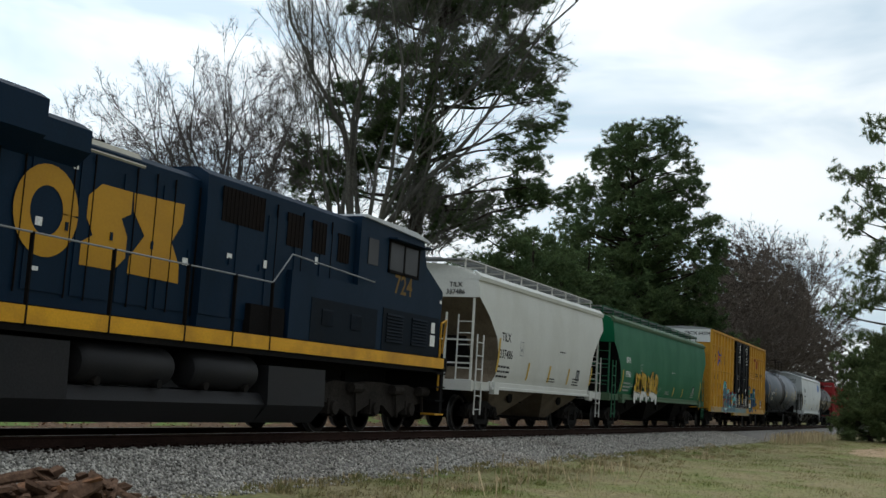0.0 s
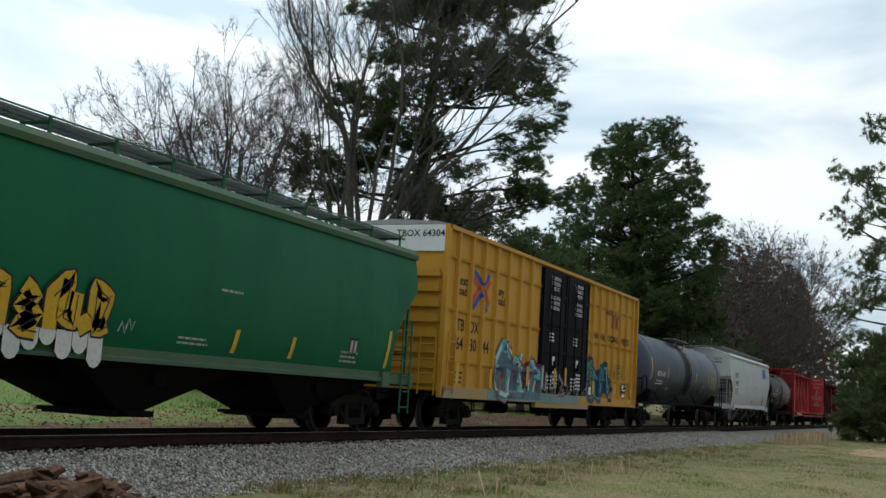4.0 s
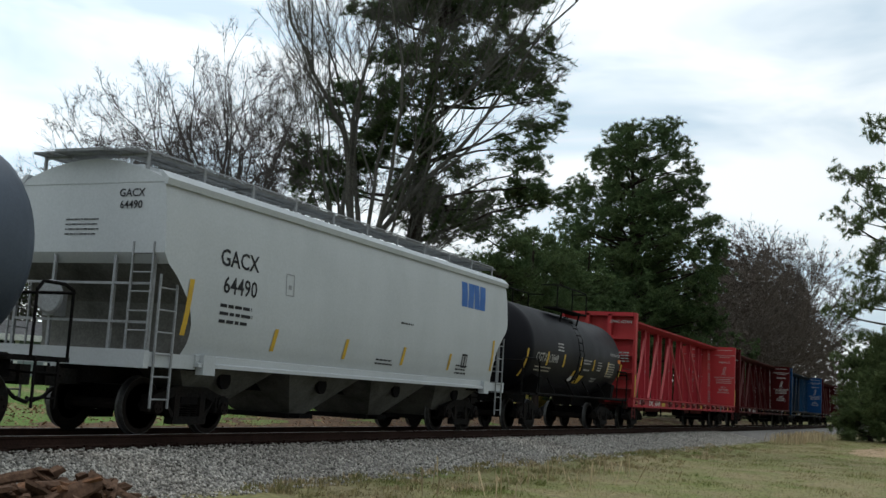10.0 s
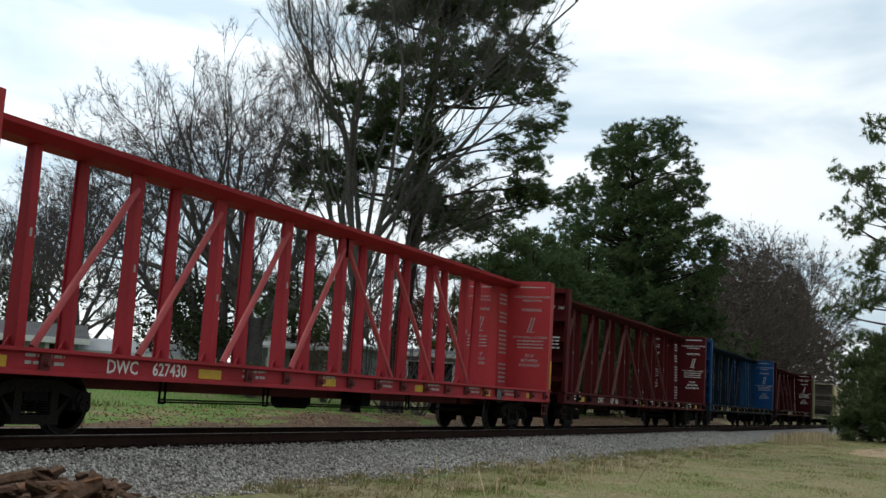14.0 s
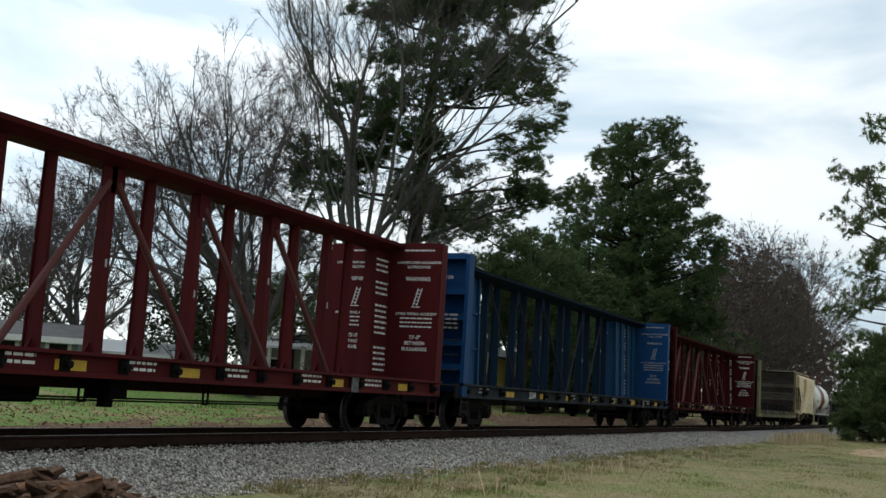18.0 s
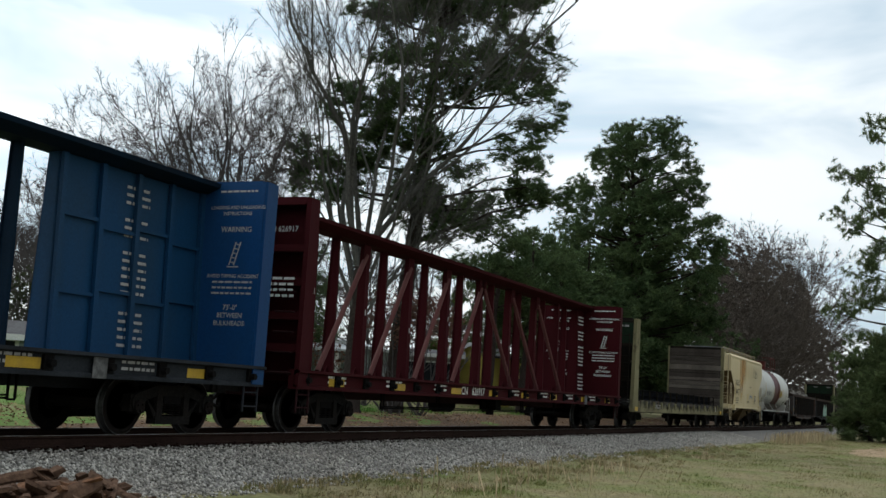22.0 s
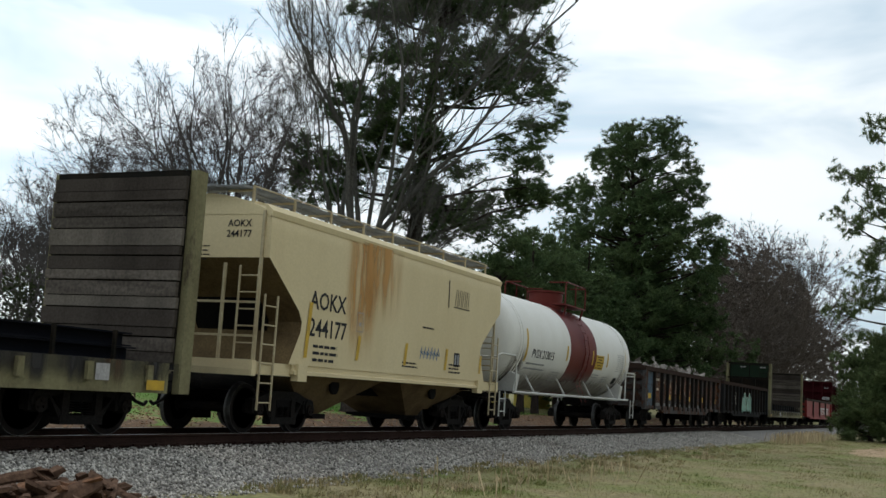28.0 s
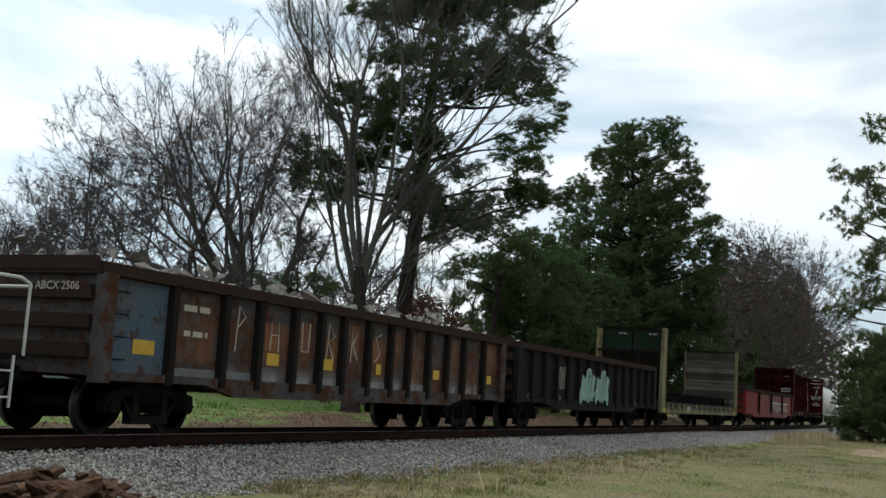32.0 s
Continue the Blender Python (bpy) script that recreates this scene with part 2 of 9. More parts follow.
M_DIRT = mat("bare_red_soil", (0.34, 0.24, 0.15), 0.95, 0, (0.22, 0.16, 0.10), 0.6, 1.5, 0.3, 10, 0.4)


def ground_z(x, y):
    """Height of the natural ground: level with the line's foot, a bank and a gentle rise behind it."""
    z = float(np.interp(y, [-400, -40, -14, -4.4, -3.4, 2.6, 3.6, 5.2, 9, 14, 22, 45, 90, 400], [-0.3, -0.5, -0.55, -0.52, -0.55, -0.6, -0.42, -0.12, 0.08, 0.45, 0.75, 1.2, 1.9, 4.2]))
    if -14 < y < 40:
        z += 0.05 * noise.noise(Vector((x * 0.25, y * 0.25, 0))) + 0.03 * noise.noise(Vector((x * 0.9, y * 0.9, 3)))
    return z


def sheet(xs, ys, height):
    s = Shape()
    s.add([(x, y, height(x, y)) for y in ys for x in xs], [(j * len(xs) + i, j * len(xs) + i + 1, (j + 1) * len(xs) + i + 1, (j + 1) * len(xs) + i) for j in range(len(ys) - 1) for i in range(len(xs) - 1)])
    return s


xs = [-900, -300, -100, -50, -25] + [-10 + 1.0 * k for k in range(75)] + [70 + 5 * k for k in range(17)] + [170, 220, 320, 600, 2500]
ys = [-900, -300, -100, -50, -30, -20, -16] + [-14 + 0.6 * k for k in range(70)] + [29, 32, 36, 42, 50, 65, 90, 150, 300, 900]
ground = solid("ground", sheet(xs, ys, ground_z), M_GRASS, "patchy winter grass, green and straw coloured", "ground", "structure", 60)

s = Shape().prism([(-3.9, -0.62), (3.1, -0.62), (2.6, -0.46), (1.75, -0.22), (-1.75, -0.22), (-3.3, -0.46)], "x", -60, 420)
ballast = solid("ballast_bed", s, M_BALLAST, "grey crushed stone ballast under the rails", "track bed", "structure")
# a leaf-strewn strip of soil along the far foot of the bank
strip = sheet([-20 + 1.0 * k for k in range(140)], [3.0 + 0.45 * k for k in range(14)], lambda x, y: ground_z(x, y) + 0.012 - 0.05 * max(0.0, min(1.0, (y - float(np.interp(x, [18, 26, 34, 60], [5.0, 5.6, 7.4, 8.4])) - 1.1 * noise.noise(Vector((x * 0.45, 0, 0)))) * 2.5)))
solid("leaf_bank", strip, M_LEAFY, "bare soil bank covered with fallen leaves", "ground", "structure", 60)
lawn = sheet([-30 + 1.5 * k for k in range(60)], [4.6 + 0.6 * k for k in range(52)], lambda x, y: ground_z(x, y) + 0.008 - 0.05 * max(0.0, min(1.0, (x - 44 - 3 * noise.noise(Vector((y * 0.2, 3, 0)))) * 0.5)))
solid("lawn", lawn, M_LAWN, "mown green winter lawn beyond the railway", "lawn", "structure", 60)
dirt = sheet([46 + 0.8 * k for k in range(22)], [-11.6 + 0.3 * k for k in range(12)], lambda x, y: ground_z(x, y) + 0.02 - 0.06 * max(0.0, ((x - 55) / 8.0) ** 2 + ((y + 9.9) / 1.4) ** 2 - 0.7))
solid("dirt_patch", dirt, M_DIRT, "pale bare patch of sandy soil in the grass", "ground", "structure", 60)

track = thing("railway_track", "rusty steel rails on dark timber sleepers", "railway track", kind="structure")
for sy in (-1, 1):
    o = 0.755 * sy
    web = [(-0.07, -0.17), (0.07, -0.17), (0.07, -0.155), (0.012, -0.13), (0.010, -0.045), (0.036, -0.032), (0.036, -0.006), (0.028, 0), (-0.028, 0), (-0.036, -0.006), (-0.036, -0.032), (-0.010, -0.045), (-0.012, -0.13), (-0.07, -0.155)]
    part("rail", Shape().prism([(y + o, z) for y, z in web], "x", -60, 420), M_RAIL, track)
    part("rail_head", Shape().box(-60, 420, o - 0.022, o + 0.022, 0.0, 0.003), M_SHINE, track, "bright running surface of the rail")
    # the shoulder of tie plates and spikes that stands along the rail foot
    s = Shape()
    for k in range(230):
        x = 1.0 + k * 0.55
        s.box(x - 0.10, x + 0.10, o - 0.18, o + 0.18, -0.19, -0.171)
        for dy in (-0.10, 0.10):
            s.box(x - 0.05, x - 0.02, o + dy - 0.02, o + dy + 0.02, -0.172, -0.14)
    part("tie_plate", s, M_RAIL, track)
tie = Shape().box(-0.115, 0.115, -1.30, 1.30, -0.37, -0.188).mesh("sleeper", [M_TIE])
for k in range(230):
    t_ = part("sleeper", tie, None, track)
    t_.location = (1.0 + k * 0.55, 0.02 * ((k * 7) % 3 - 1), 0)


# ---- loose stones, grass and leaves ----
def scatter(name, label, category, verts, faces, places, material):
    """Many copies of one small form, turned and scaled, in one mesh. places: x, y, z, scale, turn, tilt."""
    base, p = np.array(verts, float), np.array(places, float)
    n, m = len(p), len(base)
    c, s_ = np.cos(p[:, 4])[:, None], np.sin(p[:, 4])[:, None]
    ct, st = np.cos(p[:, 5])[:, None], np.sin(p[:, 5])[:, None]
    bx, by, bz = base[None, :, 0], base[None, :, 1], base[None, :, 2]
    y2, z2 = by * ct - bz * st, by * st + bz * ct
    out = np.stack([(bx * c - y2 * s_), (bx * s_ + y2 * c), z2 + 0 * c], -1) * p[:, 3][:, None, None] + p[:, None, :3]
    idx = (np.array(faces)[None] + (np.arange(n) * m)[:, None, None]).reshape(-1, len(faces[0]))
    me = bpy.data.meshes.new(name)
    me.vertices.add(n * m)
    me.vertices.foreach_set("co", out.astype(np.float32).ravel())
    k = len(faces[0])
    me.loops.add(idx.size)
    me.loops.foreach_set("vertex_index", idx.astype(np.int32).ravel())
    me.polygons.add(len(idx))
    me.polygons.foreach_set("loop_start", np.arange(0, idx.size, k, dtype=np.int32))
    me.materials.append(material)
    me.update(calc_edges=True)
    me.validate()
    return tagged(new(name, me), label, category, "", "stuff")


def bed_z(y):
    return float(np.interp(y, [-3.9, -3.3, -1.75, 1.75, 2.6, 3.1], [-0.60, -0.46, -0.215, -0.215, -0.46, -0.6]))


rs = random.Random(11)
STONE_V = [(0.9, 0.1, 0), (-0.2, 1.0, 0.1), (-0.9, -0.2, -0.1), (0.15, -0.85, 0.15), (0.1, 0.1, 0.75), (-0.1, 0.0, -0.7)]
STONE_F = [(0, 1, 4), (1, 2, 4), (2, 3, 4), (3, 0, 4), (1, 0, 5), (2, 1, 5), (3, 2, 5), (0, 3, 5)]
pl = []
for k in range(48000):
    x = 9 + 52 * rs.random() ** 1.7
    y = -0.85 - 3.3 * rs.random() ** 0.9
    edge = -3.7 + 0.45 * noise.noise(Vector((x * 0.35, 1, 0))) + 0.3 * noise.noise(Vector((x * 1.7, 4, 0)))
    if y < edge and rs.random() < 0.75:
        continue
    z = max(bed_z(y), ground_z(x, y) + 0.0)
    if -1.3 < y:
        z = min(z, -0.21)
    pl.append((x, y, z + rs.uniform(-0.01, 0.025), rs.uniform(0.016, 0.038), rs.uniform(0, 6.3), rs.uniform(0, 6.3)))
for k in range(5000):
    x = 12 + 45 * rs.random() ** 1.3
    y = rs.choice((rs.uniform(-0.65, 0.65), rs.uniform(0.85, 2.9)))
    pl.append((x, y, bed_z(y) + rs.uniform(-0.01, 0.03), rs.uniform(0.025, 0.05), rs.uniform(0, 6.3), rs.uniform(0, 6.3)))
scatter("ballast_stones", "loose grey and brown crushed ballast stones", "stones", STONE_V, STONE_F, pl, M_STONE)

BLADE_V = [(-0.05, 0, 0), (0.05, 0, 0), (0.0, 0.25, 0.6), (0.06, 0.12, 0.55)]
BLADE_F = [(0, 1, 3), (0, 3, 2)]
pl = []
for k in range(110000):
    x = 11 + 70 * rs.random() ** 1.8
    y = -3.5 - 9.5 * rs.random() ** 1.15
    clump = noise.noise(Vector((x * 0.6, y * 0.9, 5)))
    if y > -4.7 and clump < -0.1 + (y + 4.7) * 0.55:
        continue
    pl.append((x, y, ground_z(x, y) - 0.01, rs.uniform(0.03, 0.07) * (1.0 + 1.6 * max(0, clump)) * (1.0 if x < 30 else 1.2), rs.uniform(0, 6.3), rs.uniform(-1.1, 1.1)))
scatter("grass", "short tufted grass, part green and part dead", "grass", BLADE_V, BLADE_F, pl, M_BLADE)
pl = []
for k in range(26000):
    x, y = 14 + 60 * rs.random(), 8.0 + 18 * rs.random() ** 1.4
    pl.append((x, y, ground_z(x, y) - 0.01, rs.uniform(0.06, 0.15) * (2.2 if y < 9.4 and noise.noise(Vector((x * 0.35, y * 0.4, 9))) > 0.05 else 1), rs.uniform(0, 6.3), rs.uniform(-0.5, 0.5)))
scatter("grass", "green lawn beyond the railway line", "grass", BLADE_V, BLADE_F, pl, mat("green_lawn_blades", (0.10, 0.21, 0.038), 0.8, 0, (0.17, 0.17, 0.06), 0.7, 0.3, 0.2, 4, 0, island=0.35))
LEAF_V = [(-0.5, 0, 0.05), (0, -0.45, -0.05), (0.55, 0, 0.1), (0.05, 0.4, 0.25)]
pl = []
for k in range(22000):
    x, y = 13 + 70 * rs.random() ** 1.3, 2.9 + 5.6 * rs.random()
    pl.append((x, y, max(ground_z(x, y), bed_z(y) if y < 3.1 else -9) + 0.02, rs.uniform(0.03, 0.075), rs.uniform(0, 6.3), rs.uniform(-0.9, 0.9)))
scatter("fallen_leaves", "brown fallen leaves on the bank", "leaves", LEAF_V, [(0, 1, 2, 3)], pl, M_DEADLEAF)
pl, dry = [], []
for k in range(520):
    cx, cy = 13 + 34 * rs.random() ** 1.5, -3.55 - 2.6 * rs.random() ** 1.6
    high = rs.uniform(0.05, 0.16)
    for j in range(rs.randint(10, 34)):
        x, y = cx + rs.gauss(0, 0.09), cy + rs.gauss(0, 0.06)
        (pl if k % 3 else dry).append((x, y, max(ground_z(x, y), bed_z(y) if y > -3.9 else -9) - 0.01, high * rs.uniform(0.6, 1.4), rs.uniform(0, 6.3), rs.uniform(-0.8, 0.5)))
scatter("grass", "green tufts of grass at the foot of the ballast", "grass", BLADE_V, BLADE_F, pl, M_BLADE)
scatter("grass", "dead straw tufts at the foot of the ballast", "grass", BLADE_V, BLADE_F, dry, M_STRAW)
pl = []
for k in range(1100):
    x, y = rs.uniform(56, 76), rs.gauss(-5.3, 0.5)
    pl.append((x, y, ground_z(x, y) - 0.02, rs.uniform(0.3, 1.0) * 0.62, rs.uniform(0, 6.3), rs.uniform(-0.35, 0.35)))
for k in range(70):
    x, y = rs.uniform(14, 24), rs.gauss(-6.2 - 0.02, 0.8)
    pl.append((x, y, ground_z(x, y) - 0.02, rs.uniform(0.2, 0.5), rs.uniform(0, 6.3), rs.uniform(-0.5, 0.5)))
STEM_V = [(-0.012, 0, 0), (0.012, 0, 0), (0.06, 0.03, 1.0), (-0.01, 0.05, 0.9)]
scatter("dry_weeds", "thin dead straw-coloured weeds beside the ballast", "weeds", STEM_V, [(0, 1, 2), (0, 2, 3)], pl, M_STRAW)

# ---- trees ----
M_BARK = mat("grey_maple_bark", (0.088, 0.086, 0.076), 0.95, 0, (0.055, 0.050, 0.044), 0.7, 1.5, 0.35, 14, 0.6, streak=4.0)
M_BARKD = mat("dark_twig_bark", (0.088, 0.079, 0.078), 0.95, 0, (0.05, 0.043, 0.042), 0.6, 1.5, 0.3, 14, 0.3)
M_PINEBARK = mat("pine_bark", (0.038, 0.030, 0.026), 0.95, 0, (0.022, 0.018, 0.016), 0.7, 2.0, 0.4, 12, 0.8, streak=3.0)
M_NEEDLE = mat("pine_needles", (0.060, 0.098, 0.040), 0.7, 0, (0.125, 0.165, 0.068), 0.7, 0.6, 0.25, 6, 0, island=0.5, leaf=0.28)
M_BARKB = mat("brown_twig_bark", (0.105, 0.088, 0.075), 0.95, 0, (0.055, 0.045, 0.04), 0.6, 0.5, 0.3, 4, 0.0)
M_NEEDLE3 = mat("dull_green_needles", (0.095, 0.135, 0.055), 0.7, 0, (0.15, 0.175, 0.08), 0.7, 0.6, 0.25, 6, 0, island=0.45, leaf=0.4)
M_NEEDLE2 = mat("yellow_green_needles", (0.065, 0.10, 0.022), 0.7, 0, (0.04, 0.065, 0.02), 0.7, 0.6, 0.25, 6, 0, island=0.45, leaf=0.4)


def limb(s, p, d, length, r, rnd, bend, n=4, segs=3, tip=0.45, lift=0.0):
    """A crooked tapering branch; returns the points along it."""
    pts = [(p.copy(), d.copy(), r)]
    for k in range(segs):
        d = (d + Vector((rnd.gauss(0, bend), rnd.gauss(0, bend), rnd.gauss(0, bend) + lift))).normalized()
        q = p + d * length / segs
        r2 = r * (1 - (1 - tip) / segs)
        s.tube(p, q, r, r2, n if r > 0.035 else 3, caps=False)
        p, r = q, r2
        pts.append((p.copy(), d.copy(), r))
    return pts


def fork(s, p, d, length, r, rnd, depth, rmin, up, wide=1.0, roof=None):
    """One branch that bends and parts into two or three, again and again, down to a haze of short twigs."""
    over = p.z - roof(p) if roof else -9
    if over > 0 and depth > 1:
        depth, length, r = 2, min(length, 0.6), min(r, 0.02)
    if depth == 0 or over > 1.2:
        # the last twigs: a spray of thin slivers
        length = min(length, 0.55)
        for k in range(5):
            e = (d + Vector((rnd.gauss(0, 0.34), rnd.gauss(0, 0.34), rnd.gauss(0.05, 0.30)))).normalized()
            w = e.orthogonal().normalized() * r * 0.65
            w.rotate(Matrix.Rotation(rnd.uniform(0, 6.3), 3, e))
            o = p + d * length * rnd.uniform(0.0, 0.5) * (k > 0)
            q = o + e * length * rnd.uniform(0.6, 1.15)
            s.add([tuple(o - w), tuple(o + w), tuple(q)], [(0, 1, 2)])
        return
    tip = 0.80
    if roof:
        q = p + d * length
        tip = max(0.15, min(0.80, (0.014 + 0.020 * max(0.0, roof(q) - q.z)) / r))
    pts = limb(s, p, d, length, r, rnd, 0.13, 7 if r > 0.05 else 4, 3 if depth > 3 else 2, tip, up * 0.25)
    q, e, rr = pts[-1]
    kids = 3 if rnd.random() < 0.42 else 2
    a0 = rnd.uniform(0, 6.3)
    for k in range(kids + (2 if depth < 2 else 1 if depth < 4 else 0)):
        o = q if k < kids else pts[1][0]
        ax = e.orthogonal().normalized()
        ax.rotate(Matrix.Rotation(a0 + 6.283 * k / kids + rnd.uniform(-0.5, 0.5), 3, e))
        f = e.copy()
        f.rotate(Matrix.Rotation((rnd.uniform(0.06, 0.24) if k == 0 else rnd.uniform(0.35, 0.85)) * wide, 3, ax))
        f = (f + Vector((0, 0, up))).normalized()
        part_length = rnd.uniform(0.76, 0.90) if k == 0 else rnd.uniform(0.50, 0.80)
        part_depth = depth - 1 if k < kids else max(0, depth - 2)
        fork(s, o, f, length * part_length, max(rmin, rr * (rnd.uniform(0.84, 0.94) if k == 0 else rnd.uniform(0.46, 0.66))), rnd, part_depth, rmin, up, wide, roof)


def crown_tree(name, label, x, y, limbs, seed, bark, rmin=0.009, depth=7, up=0.10, wide=1.0, stem=None, foot=None, roof=None):
    """limbs: height at which it leaves the trunk, lean, heading, length of its first stretch, radius."""
    rnd = random.Random(seed)
    tree = thing(name, label, "tree", pose(x, y, ground_z(x, y) - 0.1))
    t, c = Shape(), Shape()
    h0 = max(q[0] for q in limbs)
    r0 = stem or max(q[4] for q in limbs) * 1.5
    pts = [(0, r0 * 1.45), (0.25, r0 * 1.12), (h0 * 0.6, r0 * 0.95), (h0 + 0.2, r0 * 0.7)]
    t.loft([[(rr * (1 + 0.12 * math.sin(3 * j * 0.5236 + a)) * math.cos(j * 0.5236), rr * (1 + 0.12 * math.sin(3 * j * 0.5236 + a)) * math.sin(j * 0.5236), a) for j in range(12)] for a, rr in pts])
    for h, lean, head, length, r in limbs:
        d = Vector((math.sin(radians(lean)) * math.cos(radians(head)), math.sin(radians(lean)) * math.sin(radians(head)), math.cos(radians(lean))))
        fork(c, Vector((0, 0, h)), d, length, r, rnd, depth, rmin, up, wide, roof)
    part("trunk", t, foot or bark, tree, smooth=60)
    part("crown", c, bark, tree, "leafless crown of many fine twigs")
    return tree


def needle_tuft(seed, n=54, fine=1.0):
    """A round brush of thin needles, about half a metre across."""
    rnd = random.Random(seed)
    v, f = [], []
    for k in range(n):
        d = Vector((rnd.gauss(0, 1), rnd.gauss(0, 1), rnd.gauss(0.35, 0.8))).normalized()
        b = d * rnd.uniform(0.0, 0.05)
        e = b + d * rnd.uniform(0.17, 0.27)
        w = d.orthogonal().normalized() * 0.012 * fine
        w.rotate(Matrix.Rotation(rnd.uniform(0, 6.3), 3, d))
        o = len(v)
        v += [tuple(b - w), tuple(b + w), tuple(e)]
        f += [(o, o + 1, o + 2)]
    return v, f


def whorls(height, first, reach, profile, seed, r=1.0, thin=0.2, step=1.0):
    """Foliage masses of an evenly grown crown: height, x, y and radius of each; profile: reach by share of the crown."""
    rnd = random.Random(seed)
    out, h = [], first
    while h < height - 0.3:
        u = (h - first) / (height - first)
        w = reach * float(np.interp(u, [q[0] for q in profile], [q[1] for q in profile]))
        n = max(2, int(6.283 * w / (2.0 * r)))
        a0 = rnd.uniform(0, 6.3)
        for k in range(n):
            if rnd.random() < thin:
                continue
            a, q = a0 + 6.283 * (k + rnd.uniform(-0.3, 0.3)) / n, w * rnd.uniform(0.62, 1.0)
            out.append((h + rnd.uniform(-0.5, 0.5) * step, q * math.cos(a), q * math.sin(a), r * rnd.uniform(0.6, 1.1) * (1 - 0.3 * u)))
        for k in range(int(w * w / 5)):
            a, q = rnd.uniform(0, 6.3), w * rnd.uniform(0.15, 0.55)
            out.append((h + rnd.uniform(-0.5, 0.5) * step, q * math.cos(a), q * math.sin(a), r * rnd.uniform(0.6, 0.9)))
        h += step * rnd.uniform(0.85, 1.15)
    out.append((height - 0.25, 0.0, 0.0, r * 0.6))
    return out


def pine(name, label, x, y, height, masses, seed, trunk_r=0.32, needle=None, lean=(0, 0), size=1.0, dense=110, blades=26, fine=1.0, low=2.0, full=1.3):
    """A loblolly pine: a straight trunk and crooked boughs, each ending in a cushion of needle brushes."""
    rnd = random.Random(seed)
    z = ground_z(x, y) - 0.1
    tree = thing(name, label, "tree", pose(x, y, z))
    axis = lambda a: Vector((lean[0] * a / height, lean[1] * a / height, a))
    rings = []
    for k in range(13):
        a = height * k / 12
        r = trunk_r * (1 - 0.86 * k / 12) * (1.25 if k == 0 else 1)
        c = axis(a) + Vector((0.05 * math.sin(k * 1.9 + seed), 0.05 * math.cos(k * 1.3 + seed), 0)) * (k > 0)
        rings.append([(c.x + r * math.cos(j * 0.6283), c.y + r * math.sin(j * 0.6283), c.z) for j in range(10)])
    part("trunk", Shape().loft(rings), M_PINEBARK, tree, smooth=60)
    wood, pl = Shape(), []
    for h, mx, my, r in masses:
        r *= full
        c = Vector((mx, my, h))
        out = math.hypot(mx - axis(h).x, my - axis(h).y)
        h0 = min(height - 0.4, max(low, h - out * rnd.uniform(-0.05, 0.45) - 0.2))
        p, r0 = axis(h0), 0.03 + 0.013 * out
        ctrl = (p + c) / 2 + Vector((rnd.gauss(0, 0.25), rnd.gauss(0, 0.25), rnd.uniform(-0.1, 0.12) * out))
        last = p
        for k in range(1, 6):
            u = k / 5
            q = p * (1 - u) ** 2 + ctrl * 2 * u * (1 - u) + c * u * u + Vector((rnd.gauss(0, 0.05), rnd.gauss(0, 0.05), rnd.gauss(0, 0.05)))
            wood.tube(last, q, r0 * (1.15 - 0.16 * k), r0 * (0.99 - 0.16 * k), 5, caps=False)
            last = q
        # the cushion is broken into several smaller balls of brushes with gaps between them
        balls = []
        for k in range(max(3, int(8 * r * r / size))):
            d = Vector((rnd.gauss(0, 1), rnd.gauss(0, 1), rnd.gauss(0, 0.8))).normalized() * r * rnd.uniform(0.35, 1.0)
            d.z *= 0.75
            balls.append(c + d)
            wood.tube(last, c + d, 0.014, 0.007, 3, caps=False)
        for k in range(max(6, int(dense * r * r / (size * size)))):
            w = rnd.choice(balls) + Vector((rnd.gauss(0, 0.21), rnd.gauss(0, 0.21), rnd.gauss(0.02, 0.17))) * size
            pl.append((w.x, w.y, w.z, rnd.uniform(0.75, 1.25) * size, rnd.uniform(0, 6.3), rnd.uniform(-0.5, 0.5)))
    tagged(part("branchwork", wood, M_PINEBARK, tree), kind="stuff")
    v, f = needle_tuft(seed, blades, fine)
    ob = scatter("crown", "", "", v, f, pl, needle or M_NEEDLE)
    ob.parent = tree
    del ob["kind"]
    return tree


# ---- the trees behind the line, and the one beside it ----
rise = lambda n, lo, hi, seed, length, r: [(3.2 + 2.4 * ((k * 7) % n) / n, math.hypot(lo + (hi - lo) * k / (n - 1), 7 * math.sin(k * 2.4 + seed)), 119 + math.degrees(math.atan2(7 * math.sin(k * 2.4 + seed), lo + (hi - lo) * k / (n - 1))), length * (1 - 0.10 * (k % 3)), r * (0.8 + 0.2 * math.cos(k * 1.9))) for k in range(n)]
crown_tree("bare_tree", "tall many-stemmed leafless tree with grey bark", 36.8, 7.85,
           rise(11, -11, 19, 1.0, 4.4, 0.135) + [(3.0, 62, 306, 1.7, 0.04), (2.6, 66, 130, 1.7, 0.04), (3.8, 46, 292, 1.9, 0.05), (3.4, 36, 300, 2.3, 0.06), (4.2, 52, 280, 1.8, 0.045)], 3, M_BARK, 0.009, 6, 0.10, 0.62, 0.33, M_PINEBARK)
